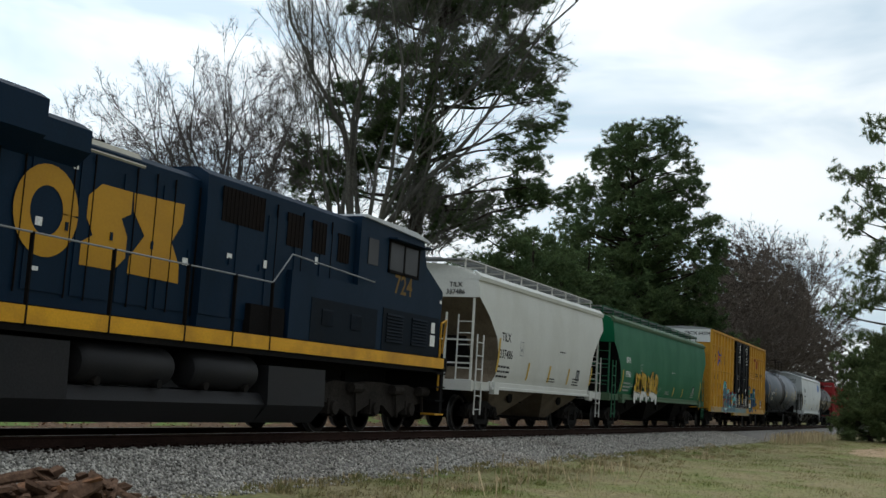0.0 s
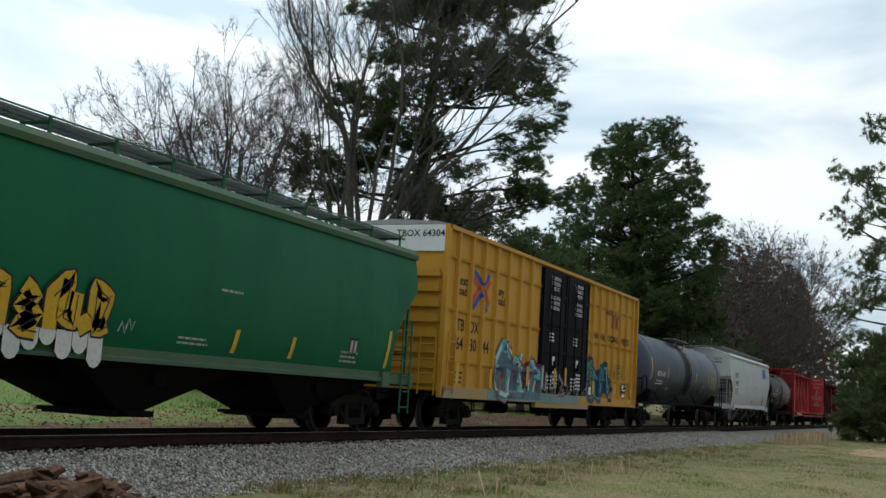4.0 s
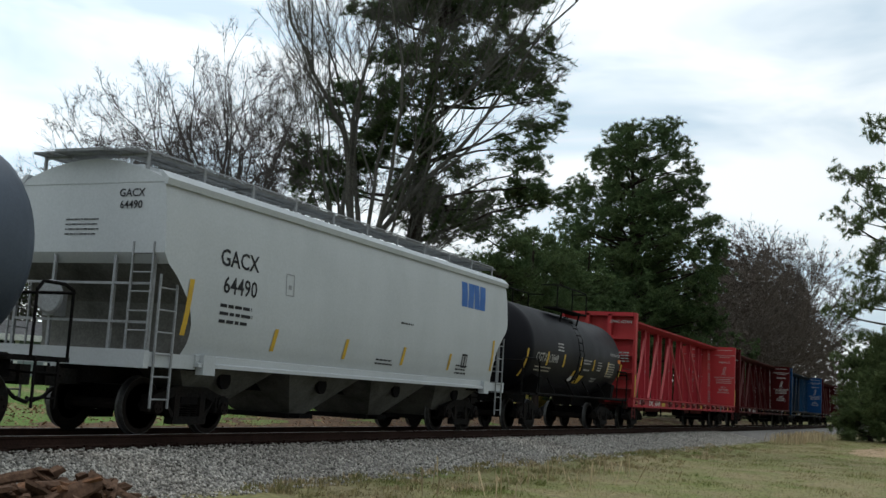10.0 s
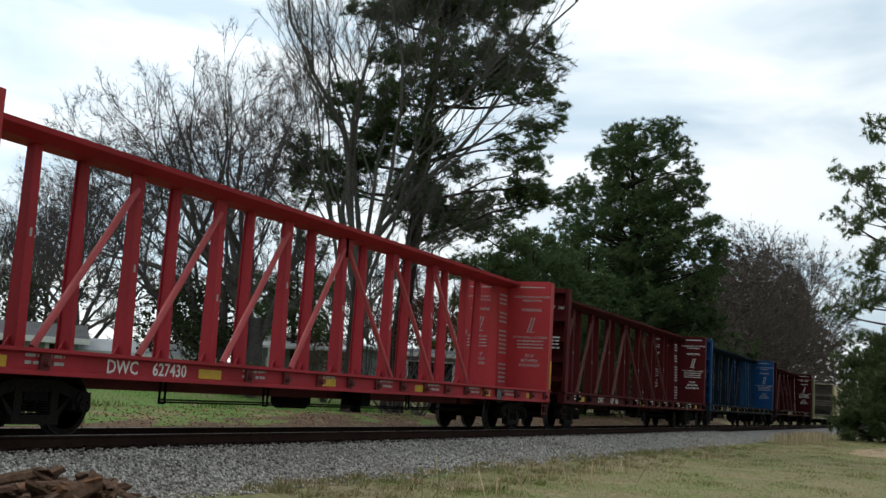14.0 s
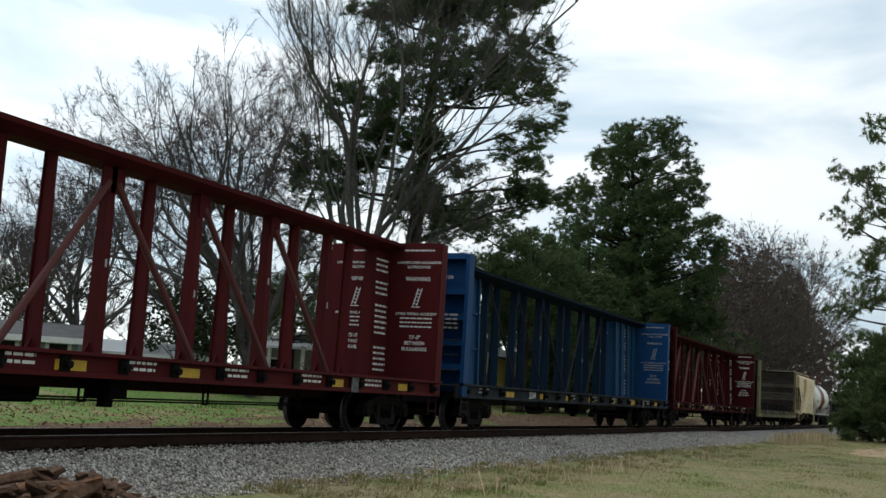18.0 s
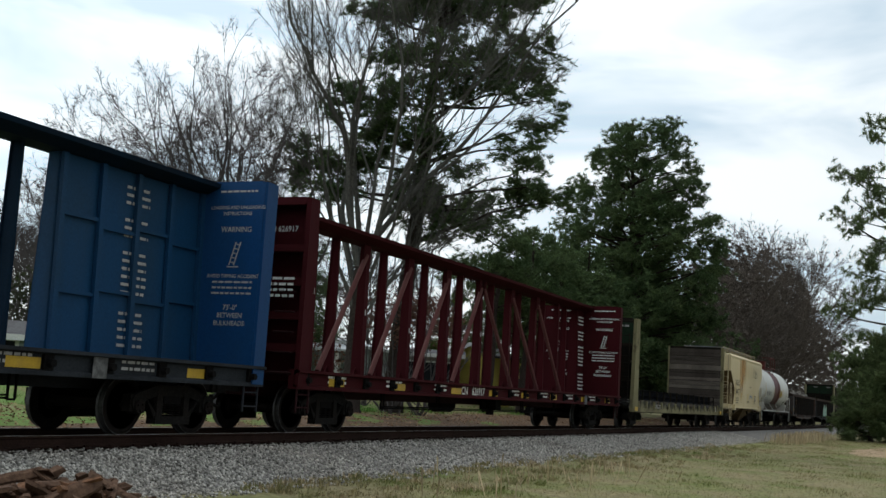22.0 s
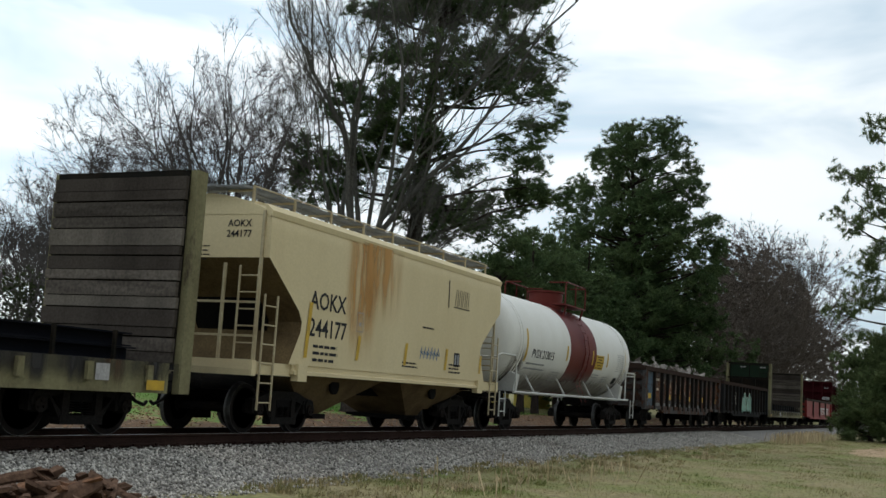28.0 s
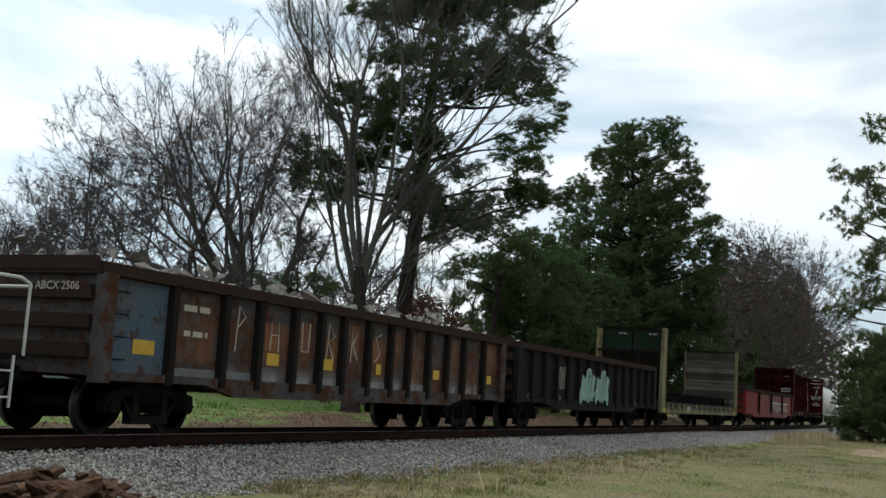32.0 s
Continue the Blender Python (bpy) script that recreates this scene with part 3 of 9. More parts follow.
# the two spreading trees share one rounded top that falls away to the north-west
canopy = lambda x, y: (lambda p: float(np.interp(0.9 * (y + p.y) - 0.42 * (x + p.x), [-8.7, -4.7, -2.7, 1.3, 2.8, 4.2], [10.4, 12.1, 11.6, 10.5, 9.3, 6.6])) + 1.3 * noise.noise(Vector((p.x * 0.5, p.y * 0.5, 2))))
crown_tree("bare_tree", "spreading leafless tree with leaning trunks", 37.7, 14.6,
           [(0.7, 36, 115, 3.3, 0.20), (0.9, 27, 119, 3.8, 0.22), (2.6, 47, 113, 2.6, 0.11), (1.6, 18, 140, 3.6, 0.17), (2.2, 58, 120, 2.5, 0.09), (1.5, 30, 60, 2.6, 0.12)], 8, M_BARKD, 0.0075, 8, 0.03, 1.0, 0.36, None, canopy(37.7, 14.6))
crown_tree("bare_tree", "spreading leafless tree with several dark trunks", 38.2, 13.3,
           [(0.9, 28, 113, 3.8, 0.20), (1.2, 3, 300, 3.6, 0.21), (1.6, 14, 300, 3.2, 0.15), (1.4, 15, 112, 3.8, 0.18), (2.4, 36, 296, 2.1, 0.08), (2.0, 22, 30, 2.6, 0.12), (3.0, 42, 115, 2.2, 0.08)], 19, M_BARKD, 0.0075, 8, 0.03, 1.0, 0.40, None, canopy(38.2, 13.3))
crown_tree("bare_tree", "leafless tree with a short forked trunk", 46.0, 30.0,
           [(2.2, 5, 60, 2.5, 0.15), (2.0, 26, 118, 2.5, 0.13), (2.0, 26, 300, 2.5, 0.13), (1.9, 44, 116, 2.2, 0.10), (1.9, 44, 302, 2.1, 0.10), (2.4, 30, 200, 2.2, 0.10)], 14, M_BARKD, 0.011, 7, 0.05, 1.0)
crown_tree("bare_tree", "smaller leafless tree with drooping twigs", 40.5, 24.6,
           [(1.0, 10, 60, 1.9, 0.13), (0.8, 32, 123, 1.8, 0.11), (0.8, 32, 303, 1.8, 0.11), (0.7, 46, 200, 1.6, 0.10)], 12, M_BARKD, 0.010, 6, 0.04, 1.0)
for k, (x, y, h, sd) in enumerate(((49, 40, 6.5, 21), (58, 44, 7.5, 22), (46, 34, 6, 23), (66, 38, 7, 24), (75, 30, 8, 25), (84, 24, 9, 26), (55, 24, 7, 27), (61, 20, 7, 28), (70, 19, 7.5, 29))):
    crown_tree("bare_tree", "distant leafless tree beyond the houses", x, y, [(1.4, 8, 60 * k, h * 0.36, 0.15), (1.2, 32, 100 + 50 * k, h * 0.33, 0.12), (1.2, 34, 290 + 40 * k, h * 0.33, 0.12)], sd, M_BARKD, 0.016, 6, 0.08)
for k, (x, y, h, sd) in enumerate(((150, 8.4, 18, 31), (158, 10.5, 18.5, 32), (133, 10.0, 14, 33), (178, 12.0, 15, 34), (190, 13.0, 12, 35), (142, 9.6, 14.5, 37), (160, 10.5, 13.5, 38), (122, 9.8, 10, 40))):
    crown_tree("bare_tree", "leafless brown tree at the far end of the line", x, y, [(3.0, 5, 90 * k, h * 0.34, 0.24), (2.6, 18, 40 + 70 * k, h * 0.33, 0.18), (2.6, 20, 220 + 70 * k, h * 0.33, 0.18), (2.2, 30, 130 + 30 * k, h * 0.30, 0.14), (2.0, 38, 310 + 30 * k, h * 0.27, 0.13), (1.8, 50, 20 + 100 * k, h * 0.22, 0.10)], sd, M_BARKB, 0.024, 7 if k < 2 else 6, 0.05, 0.9)

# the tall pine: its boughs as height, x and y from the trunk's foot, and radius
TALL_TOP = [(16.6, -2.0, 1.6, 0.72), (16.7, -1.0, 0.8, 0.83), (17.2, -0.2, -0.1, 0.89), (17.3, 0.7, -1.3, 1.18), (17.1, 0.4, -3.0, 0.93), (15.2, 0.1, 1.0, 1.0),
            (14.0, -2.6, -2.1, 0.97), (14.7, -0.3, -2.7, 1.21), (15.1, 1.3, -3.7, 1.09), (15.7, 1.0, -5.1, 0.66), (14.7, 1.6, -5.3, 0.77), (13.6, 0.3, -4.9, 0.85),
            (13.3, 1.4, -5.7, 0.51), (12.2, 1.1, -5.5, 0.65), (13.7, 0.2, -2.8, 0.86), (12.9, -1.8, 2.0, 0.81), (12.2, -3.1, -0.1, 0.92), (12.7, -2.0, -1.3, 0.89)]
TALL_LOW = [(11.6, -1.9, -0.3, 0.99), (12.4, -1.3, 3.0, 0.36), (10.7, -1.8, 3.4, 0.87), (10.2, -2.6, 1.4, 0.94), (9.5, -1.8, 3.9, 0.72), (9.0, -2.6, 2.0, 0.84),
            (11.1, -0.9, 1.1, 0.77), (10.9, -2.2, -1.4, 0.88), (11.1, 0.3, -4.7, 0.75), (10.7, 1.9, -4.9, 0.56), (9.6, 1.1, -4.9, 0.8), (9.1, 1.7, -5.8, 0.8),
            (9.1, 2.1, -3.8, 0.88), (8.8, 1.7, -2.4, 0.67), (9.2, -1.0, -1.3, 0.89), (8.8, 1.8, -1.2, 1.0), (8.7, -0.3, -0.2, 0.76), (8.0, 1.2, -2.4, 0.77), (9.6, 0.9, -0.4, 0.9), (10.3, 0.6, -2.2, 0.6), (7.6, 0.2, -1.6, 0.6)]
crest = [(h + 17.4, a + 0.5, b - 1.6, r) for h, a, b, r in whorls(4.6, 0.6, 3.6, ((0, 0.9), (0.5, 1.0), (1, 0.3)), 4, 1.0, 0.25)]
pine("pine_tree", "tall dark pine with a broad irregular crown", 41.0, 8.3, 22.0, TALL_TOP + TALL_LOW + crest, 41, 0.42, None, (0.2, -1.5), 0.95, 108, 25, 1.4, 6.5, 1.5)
DOME = ((0.0, 0.95), (0.15, 1.05), (0.35, 1.08), (0.55, 1.0), (0.72, 0.88), (0.86, 0.66), (0.95, 0.40), (1.0, 0.15))
pine("pine_tree", "full dark green pine with a domed crown", 81.0, 8.7, 22.2, whorls(22.4, 3.0, 6.0, DOME, 42, 1.1, 0.26, 1.25), 42, 0.46, None, (-0.3, 0.7), 1.3, 84, 24, 1.7, 3.0)
GROVE = ((0.0, 0.9), (0.35, 1.0), (0.7, 0.75), (0.9, 0.4), (1.0, 0.1))
pine("pine_tree", "dark pine with a bare lower stem in the grove", 53.2, 9.0, 10.4, whorls(10.3, 6.3, 2.3, GROVE, 43, 0.75, 0.5), 43, 0.22, None, (0.3, -0.3), 1.05, 85, 24, 1.5, 5.0)
pine("pine_tree", "dark pine in the grove behind the line", 57.0, 8.6, 10.4, whorls(10.2, 5.0, 2.8, GROVE, 243, 0.85, 0.35), 243, 0.22, None, (0.3, -0.3), 1.05, 90, 24, 1.5, 4.4)
pine("pine_tree", "dark pine in the grove behind the line", 60.5, 9.0, 10.8, whorls(10.6, 4.4, 3.0, GROVE, 143, 0.9, 0.25), 143, 0.22, None, (0.2, -0.3), 1.1, 88, 24, 1.6, 3.8)
pine("pine_tree", "dark pine in the grove behind the line", 66.0, 9.6, 10.6, whorls(10.4, 1.6, 3.2, GROVE, 44, 1.0, 0.2), 44, 0.24, None, (0, 0), 1.2, 80, 22, 1.9, 1.8)
pine("pine_tree", "dark pine in the grove behind the line", 71.0, 9.4, 11.0, whorls(10.8, 1.6, 3.2, GROVE, 144, 1.0, 0.2), 144, 0.24, None, (0, 0), 1.2, 80, 22, 1.9, 1.8)
pine("pine_tree", "young pine among bare trees", 69.4, 18.4, 7.4, whorls(7.2, 2.0, 1.8, GROVE, 45, 0.7, 0.4), 45, 0.14, M_NEEDLE2, (0, 0), 1.0, 80, 24, 1.5, 1.5)
pine("pine_tree", "young pine among bare trees", 47.0, 17.0, 8.2, whorls(8.0, 3.2, 2.3, GROVE, 145, 0.75, 0.4), 145, 0.14, None, (0, 0), 0.95, 80, 24, 1.4, 2.5)
pine("pine_tree", "dark pine in the grove behind the line", 92.0, 12.0, 14.0, whorls(13.8, 2.5, 4.8, GROVE, 46, 1.2, 0.12, 1.2), 46, 0.3, None, (0, 0), 1.5, 66, 20, 2.5, 2.5)
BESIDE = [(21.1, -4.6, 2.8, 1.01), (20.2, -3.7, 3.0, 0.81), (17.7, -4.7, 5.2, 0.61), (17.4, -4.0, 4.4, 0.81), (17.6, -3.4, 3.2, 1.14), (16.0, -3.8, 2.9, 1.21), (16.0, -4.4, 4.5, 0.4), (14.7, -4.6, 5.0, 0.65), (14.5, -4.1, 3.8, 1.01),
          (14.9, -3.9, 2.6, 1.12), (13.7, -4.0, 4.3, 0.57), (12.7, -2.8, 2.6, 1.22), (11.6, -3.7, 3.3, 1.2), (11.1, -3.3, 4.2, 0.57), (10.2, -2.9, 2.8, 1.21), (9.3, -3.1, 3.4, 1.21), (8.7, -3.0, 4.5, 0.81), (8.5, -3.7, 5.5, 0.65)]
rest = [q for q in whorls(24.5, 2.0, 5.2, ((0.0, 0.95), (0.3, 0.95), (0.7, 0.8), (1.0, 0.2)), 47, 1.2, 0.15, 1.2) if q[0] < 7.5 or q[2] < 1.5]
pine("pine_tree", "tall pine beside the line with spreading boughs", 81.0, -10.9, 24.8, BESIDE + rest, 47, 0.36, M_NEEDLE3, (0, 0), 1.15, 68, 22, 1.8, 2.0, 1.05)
pine("pine_tree", "low bushy pine at the foot of the taller one", 78.5, -7.9, 6.2, whorls(6.0, 0.6, 2.1, GROVE, 48, 0.8, 0.1, 0.8), 48, 0.16, M_NEEDLE3, (0, 0), 1.1, 115, 24, 1.6, 0.4)
pine("pine_tree", "pine beyond the leafless trees", 118.0, 7.6, 9.0, whorls(8.8, 1.6, 3.2, GROVE, 49, 1.0, 0.15), 49, 0.3, None, (0, 0), 1.5, 90, 22, 2.2, 1.6)

# evergreen bushes and brown oak saplings in the understorey
M_BUSH = mat("evergreen_leaves", (0.035, 0.05, 0.022), 0.7, 0, (0.06, 0.06, 0.03), 0.7, 0.8, 0.3, 8, 0, island=0.45, leaf=0.3)
M_OAK = mat("clinging_brown_oak_leaves", (0.115, 0.060, 0.042), 0.8, 0, (0.08, 0.045, 0.034), 0.7, 0.8, 0.3, 8, 0, island=0.4, leaf=0.35)


def bush(name, label, x, y, r, h, seed, material, n=1200, leaf=0.14, low=0.25):
    rnd = random.Random(seed)
    z = ground_z(x, y) - 0.05
    ob = thing(name, label, "bush", pose(x, y, z))
    s, pl = Shape(), []
    for k in range(16):
        d = Vector((rnd.gauss(0, 0.5), rnd.gauss(0, 0.5), 1)).normalized()
        limb(s, Vector((rnd.gauss(0, 0.1), rnd.gauss(0, 0.1), 0)), d, h * rnd.uniform(0.6, 1.0), 0.03, rnd, 0.15, 4, 4, 0.3)
    tagged(part("stem", s, M_BARKD, ob), kind="stuff")
    cl = [(rnd.gauss(0, r * 0.45), rnd.gauss(0, r * 0.45), h * rnd.uniform(low, 0.95), rnd.uniform(0.25, 0.5) * r) for _ in range(22)]
    for k in range(n):
        c = rnd.choice(cl)
        pl.append((c[0] + rnd.gauss(0, c[3] * 0.5), c[1] + rnd.gauss(0, c[3] * 0.5), max(0.1, c[2] + rnd.gauss(0, c[3] * 0.45)), leaf * rnd.uniform(0.7, 1.3), rnd.uniform(0, 6.3), rnd.uniform(-1.5, 1.5)))
    f = scatter("foliage", "", "", LEAF_V, [(0, 1, 2, 3)], pl, material)
    f.parent = ob
    del f["kind"]
    return ob


bush("oak_sapling", "young oak still holding brown leaves", 39.6, 7.6, 1.0, 4.6, 61, M_OAK, 600, 0.10, 0.6)
bush("oak_sapling", "young oak still holding brown leaves", 41.4, 7.2, 1.5, 5.3, 62, M_OAK, 1700, 0.11, 0.62)
bush("oak_sapling", "young oak still holding brown leaves", 41.0, 11.5, 1.3, 3.2, 63, M_OAK, 500, 0.12)
bush("evergreen_bush", "large dark evergreen bush in the understorey", 37.0, 15.2, 1.7, 4.4, 164, M_BUSH, 2600, 0.15)
bush("oak_sapling", "young oak still holding brown leaves", 42.6, 10.4, 1.5, 5.4, 165, M_OAK, 800, 0.10, 0.66)
bush("oak_sapling", "young oak still holding brown leaves", 46.4, 9.2, 1.7, 5.2, 166, M_OAK, 1000, 0.11, 0.6)
bush("evergreen_bush", "large dark evergreen bush", 38.0, 17.5, 2.0, 4.6, 64, M_BUSH, 2600, 0.16)
bush("evergreen_bush", "dull green bush hung with vines", 37.2, 24.5, 1.8, 4.4, 65, M_BUSH, 1800, 0.16)
bush("evergreen_bush", "dark evergreen bush under the pines", 74.0, 8.6, 2.4, 4.0, 67, M_BUSH, 2200, 0.2)
bush("evergreen_bush", "dark evergreen bush under the pines", 96.0, 8.4, 3.0, 4.6, 68, M_BUSH, 2200, 0.22)
bush("evergreen_bush", "green bush beyond the track", 36.5, 12.2, 0.9, 1.3, 69, mat("pale_green_leaves", (0.09, 0.13, 0.035), 0.7, 0, (0.06, 0.09, 0.03), 0.7, 0.8, 0.3, 8, 0, island=0.4, leaf=0.35), 900, 0.1)
bush("evergreen_bush", "dark bush at the foot of the pine", 80.5, -9.3, 2.0, 2.6, 70, M_BUSH, 2600, 0.2)

# far woods that close the view all round
rw = random.Random(77)
wv, wf = needle_tuft(99, 22, 1.7)
pl = []
for k in range(3600):
    x = rw.uniform(-150, 330)
    y = 58 + 20 * rw.random() + max(0, (x - 60) * -0.02)
    if x > 230:
        y = rw.uniform(7, 60)
    hh = 14 * rw.random() ** 0.8 * (0.7 + 0.5 * noise.noise(Vector((x * 0.05, 3, 0))))
    pl.append((x, y, ground_z(x, y) + hh, rw.uniform(1.6, 3.0), rw.uniform(0, 6.3), rw.uniform(-0.5, 0.5)))
scatter("far_woods", "brown and grey leafless woods in the distance", "woods", wv, wf, pl, mat("far_twigs", (0.085, 0.075, 0.065), 0.95, 0, (0.05, 0.055, 0.04), 0.8, 0.06, 0.3, 2, 0, island=0.4))

pl = []
for k in range(9500):
    x = rw.uniform(104, 240)
    y = rw.uniform(5.6, 16)
    # lower beside the line, higher farther back
    top = (0.95 + x * float(np.interp((y + 12.53) / x, [0.07, 0.087, 0.107, 0.122, 0.146, 0.17, 0.2], [0.055, 0.072, 0.10, 0.135, 0.15, 0.15, 0.145]))) * (0.88 + 0.3 * noise.noise(Vector((x * 0.15, y * 0.3, 7))))
    hh = top * rw.random() ** 0.85
    pl.append((x, y, ground_z(x, y) + hh, rw.uniform(1.2, 2.6), rw.uniform(0, 6.3), rw.uniform(-0.5, 0.5)))
scatter("undergrowth", "dark brown leafless thicket along the line", "undergrowth", *needle_tuft(98, 22, 2.2), pl, M_BARKB)

# ---- houses beyond the lawn ----
M_SIDING = mat("grey_green_siding", (0.22, 0.26, 0.26), 0.75, 0, (0.15, 0.17, 0.17), 0.5, 1.2, 0.12, 20, 0.2)
M_TRIMW = mat("white_trim", (0.62, 0.62, 0.60), 0.6, 0, (0.4, 0.4, 0.38), 0.4, 2.0, 0.1, 20, 0.1)
M_SHINGLE = mat("grey_shingles", (0.11, 0.11, 0.115), 0.9, 0, (0.06, 0.06, 0.06), 0.6, 1.5, 0.3, 12, 0.5)
M_TINROOF = mat("pale_metal_roof", (0.55, 0.58, 0.60), 0.45, 0.3, (0.40, 0.42, 0.42), 0.5, 0.8, 0.1, 20, 0.1)
M_GLASSD = mat("dark_window_glass", (0.012, 0.014, 0.016), 0.08, 0, (0.02, 0.02, 0.02), 0.2, 2.0, 0.05, 20, 0.0)
M_SHED = mat("yellow_shed_board", (0.56, 0.47, 0.12), 0.8, 0, (0.3, 0.25, 0.06), 0.5, 1.5, 0.15, 20, 0.2)
M_BOARD = mat("bleached_boards", (0.24, 0.22, 0.20), 0.9, 0, (0.13, 0.11, 0.10), 0.6, 1.5, 0.2, 16, 0.3, streak=3.0)


def house(name, label, x, y, turn, w, d, h, rise, wall, roof, windows, gable="x", porch=False):
    """A low house of w along its front (local x), d deep; windows as (along, width, height, sill)."""
    z = ground_z(x, y) - 0.15
    ob = thing(name, label, "house", pose(x, y, z, 0, 0, turn))
    t = 0.15
    s = Shape()
    cuts = sorted(windows)
    edges = [-w / 2]
    for a, ww, hh, sill in cuts:
        s.box(edges[-1], a - ww / 2, -d / 2, -d / 2 + t, 0, h)
        s.box(a - ww / 2, a + ww / 2, -d / 2, -d / 2 + t, 0, sill)
        s.box(a - ww / 2, a + ww / 2, -d / 2, -d / 2 + t, sill + hh, h)
        edges.append(a + ww / 2)
    s.box(edges[-1], w / 2, -d / 2, -d / 2 + t, 0, h)
    s.box(-w / 2, w / 2, d / 2 - t, d / 2, 0, h).box(-w / 2, -w / 2 + t, -d / 2 + t, d / 2 - t, 0, h).box(w / 2 - t, w / 2, -d / 2 + t, d / 2 - t, 0, h)
    if gable == "y":
        for yy in (-d / 2, d / 2 - t):
            s.prism([(-w / 2, h), (w / 2, h), (0, h + rise)], "y", yy, yy + t)
    else:
        for xx in (-w / 2, w / 2 - t):
            s.prism([(-d / 2, h), (d / 2, h), (0, h + rise)], "x", xx, xx + t)
    part("wall", s, wall, ob)
    n = int(h / 0.2)
    s = Shape()
    for k in range(1, n):
        for a, b in zip([-w / 2] + [c[0] + c[1] / 2 + 0.1 for c in cuts], [c[0] - c[1] / 2 - 0.1 for c in cuts] + [w / 2]):
            s.box(a, b, -d / 2 - 0.018, -d / 2, k * 0.2 - 0.02, k * 0.2)
    tagged(part("siding", s, wall, ob), kind="stuff")
    s = Shape()
    o = 0.4
    if gable == "y":
        for sx in (-1, 1):
            s.hexa([(sx * (w / 2 + o), -d / 2 - o, h - o * rise / (w / 2)), (0, -d / 2 - o, h + rise), (0, d / 2 + o, h + rise), (sx * (w / 2 + o), d / 2 + o, h - o * rise / (w / 2)),
                    (sx * (w / 2 + o), -d / 2 - o, h + 0.14 - o * rise / (w / 2)), (0, -d / 2 - o, h + rise + 0.14), (0, d / 2 + o, h + rise + 0.14), (sx * (w / 2 + o), d / 2 + o, h + 0.14 - o * rise / (w / 2))])
    else:
        for sy in (-1, 1):
            s.hexa([(-w / 2 - o, sy * (d / 2 + o), h - o * rise / (d / 2)), (w / 2 + o, sy * (d / 2 + o), h - o * rise / (d / 2)), (w / 2 + o, 0, h + rise), (-w / 2 - o, 0, h + rise),
                    (-w / 2 - o, sy * (d / 2 + o), h + 0.14 - o * rise / (d / 2)), (w / 2 + o, sy * (d / 2 + o), h + 0.14 - o * rise / (d / 2)), (w / 2 + o, 0, h + rise + 0.14), (-w / 2 - o, 0, h + rise + 0.14)])
    part("roof", s, roof, ob)
    s = Shape()
    if gable == "y":
        for sx in (-1, 1):
            s.beam((sx * (w / 2 + o), -d / 2 - o - 0.02, h - o * rise / (w / 2) + 0.05), (0, -d / 2 - o - 0.02, h + rise + 0.05), 0.04, 0.2)
    else:
        s.box(-w / 2 - o, w / 2 + o, -d / 2 - o - 0.03, -d / 2 - o, h - o * rise / (d / 2) - 0.06, h - o * rise / (d / 2) + 0.16)
    part("fascia", s, M_TRIMW, ob)
    for a, ww, hh, sill in cuts:
        win = part("window", Shape().box(a - ww / 2, a + ww / 2, -d / 2 + 0.06, -d / 2 + 0.075, sill, sill + hh), M_GLASSD, ob, "dark window pane")
        s = Shape()
        for xx in (a - ww / 2, a + ww / 2):
            s.box(xx - 0.07, xx + 0.07, -d / 2 - 0.04, -d / 2 + 0.06, sill - 0.08, sill + hh + 0.08)
        for zz in (sill - 0.04, sill + hh / 2, sill + hh + 0.04):
            s.box(a - ww / 2 - 0.07, a + ww / 2 + 0.07, -d / 2 - 0.045, -d / 2 + 0.055, zz - 0.045, zz + 0.045)
        part("frame", s, M_TRIMW, win)
    if porch:
        s = Shape().hexa([(-w / 2 - 0.3, -d / 2 - 2.6, h - 0.35), (w / 2 + 0.3, -d / 2 - 2.6, h - 0.35), (w / 2 + 0.3, -d / 2, h + 0.05), (-w / 2 - 0.3, -d / 2, h + 0.05),
                          (-w / 2 - 0.3, -d / 2 - 2.6, h - 0.23), (w / 2 + 0.3, -d / 2 - 2.6, h - 0.23), (w / 2 + 0.3, -d / 2, h + 0.17), (-w / 2 - 0.3, -d / 2, h + 0.17)])
        part("porch_roof", s, roof, ob)
        for k in range(4):
            xx = -w / 2 + 0.2 + (w - 0.4) * k / 3
            part("porch_post", Shape().box(xx - 0.07, xx + 0.07, -d / 2 - 2.5, -d / 2 - 2.36, 0, h - 0.3), M_TRIMW, ob)
    return ob


eave = lambda zz, x, y: zz - ground_z(x, y) + 0.15
house("house", "low grey-green house with white window trim", 31.4, 23.3, -45, 10.0, 7.0, eave(2.05, 31.4, 23.3), 0.6, M_SIDING, M_SHINGLE, [(-3.4, 0.8, 0.85, 0.42), (-1.0, 0.8, 0.85, 0.42), (2.5, 0.7, 0.85, 0.42), (4.3, 0.8, 0.85, 0.42)])
house("house", "low grey-blue house with a shallow gable and a pale metal roof", 51.5, 17.6, -80, 5.6, 6.6, eave(2.96, 51.5, 17.6), 0.48, M_SIDING, M_TINROOF, [(-1.6, 0.8, 0.9, 0.8), (1.5, 0.8, 0.9, 0.8)], "y", True)
house("carport", "dark open carport with a low flat roof", 60.1, 15.5, -66, 3.2, 3.4, eave(3.08, 60.1, 15.5), 0.25, M_BOARD, M_SHINGLE, [(0.0, 2.7, 2.2, 0.1)])
house("shed", "small yellow shed with a grey pitched roof", 63.3, 13.4, -91, 2.0, 3.6, eave(3.40, 63.3, 13.4), 0.51, M_SHED, M_SHINGLE, [], "y")
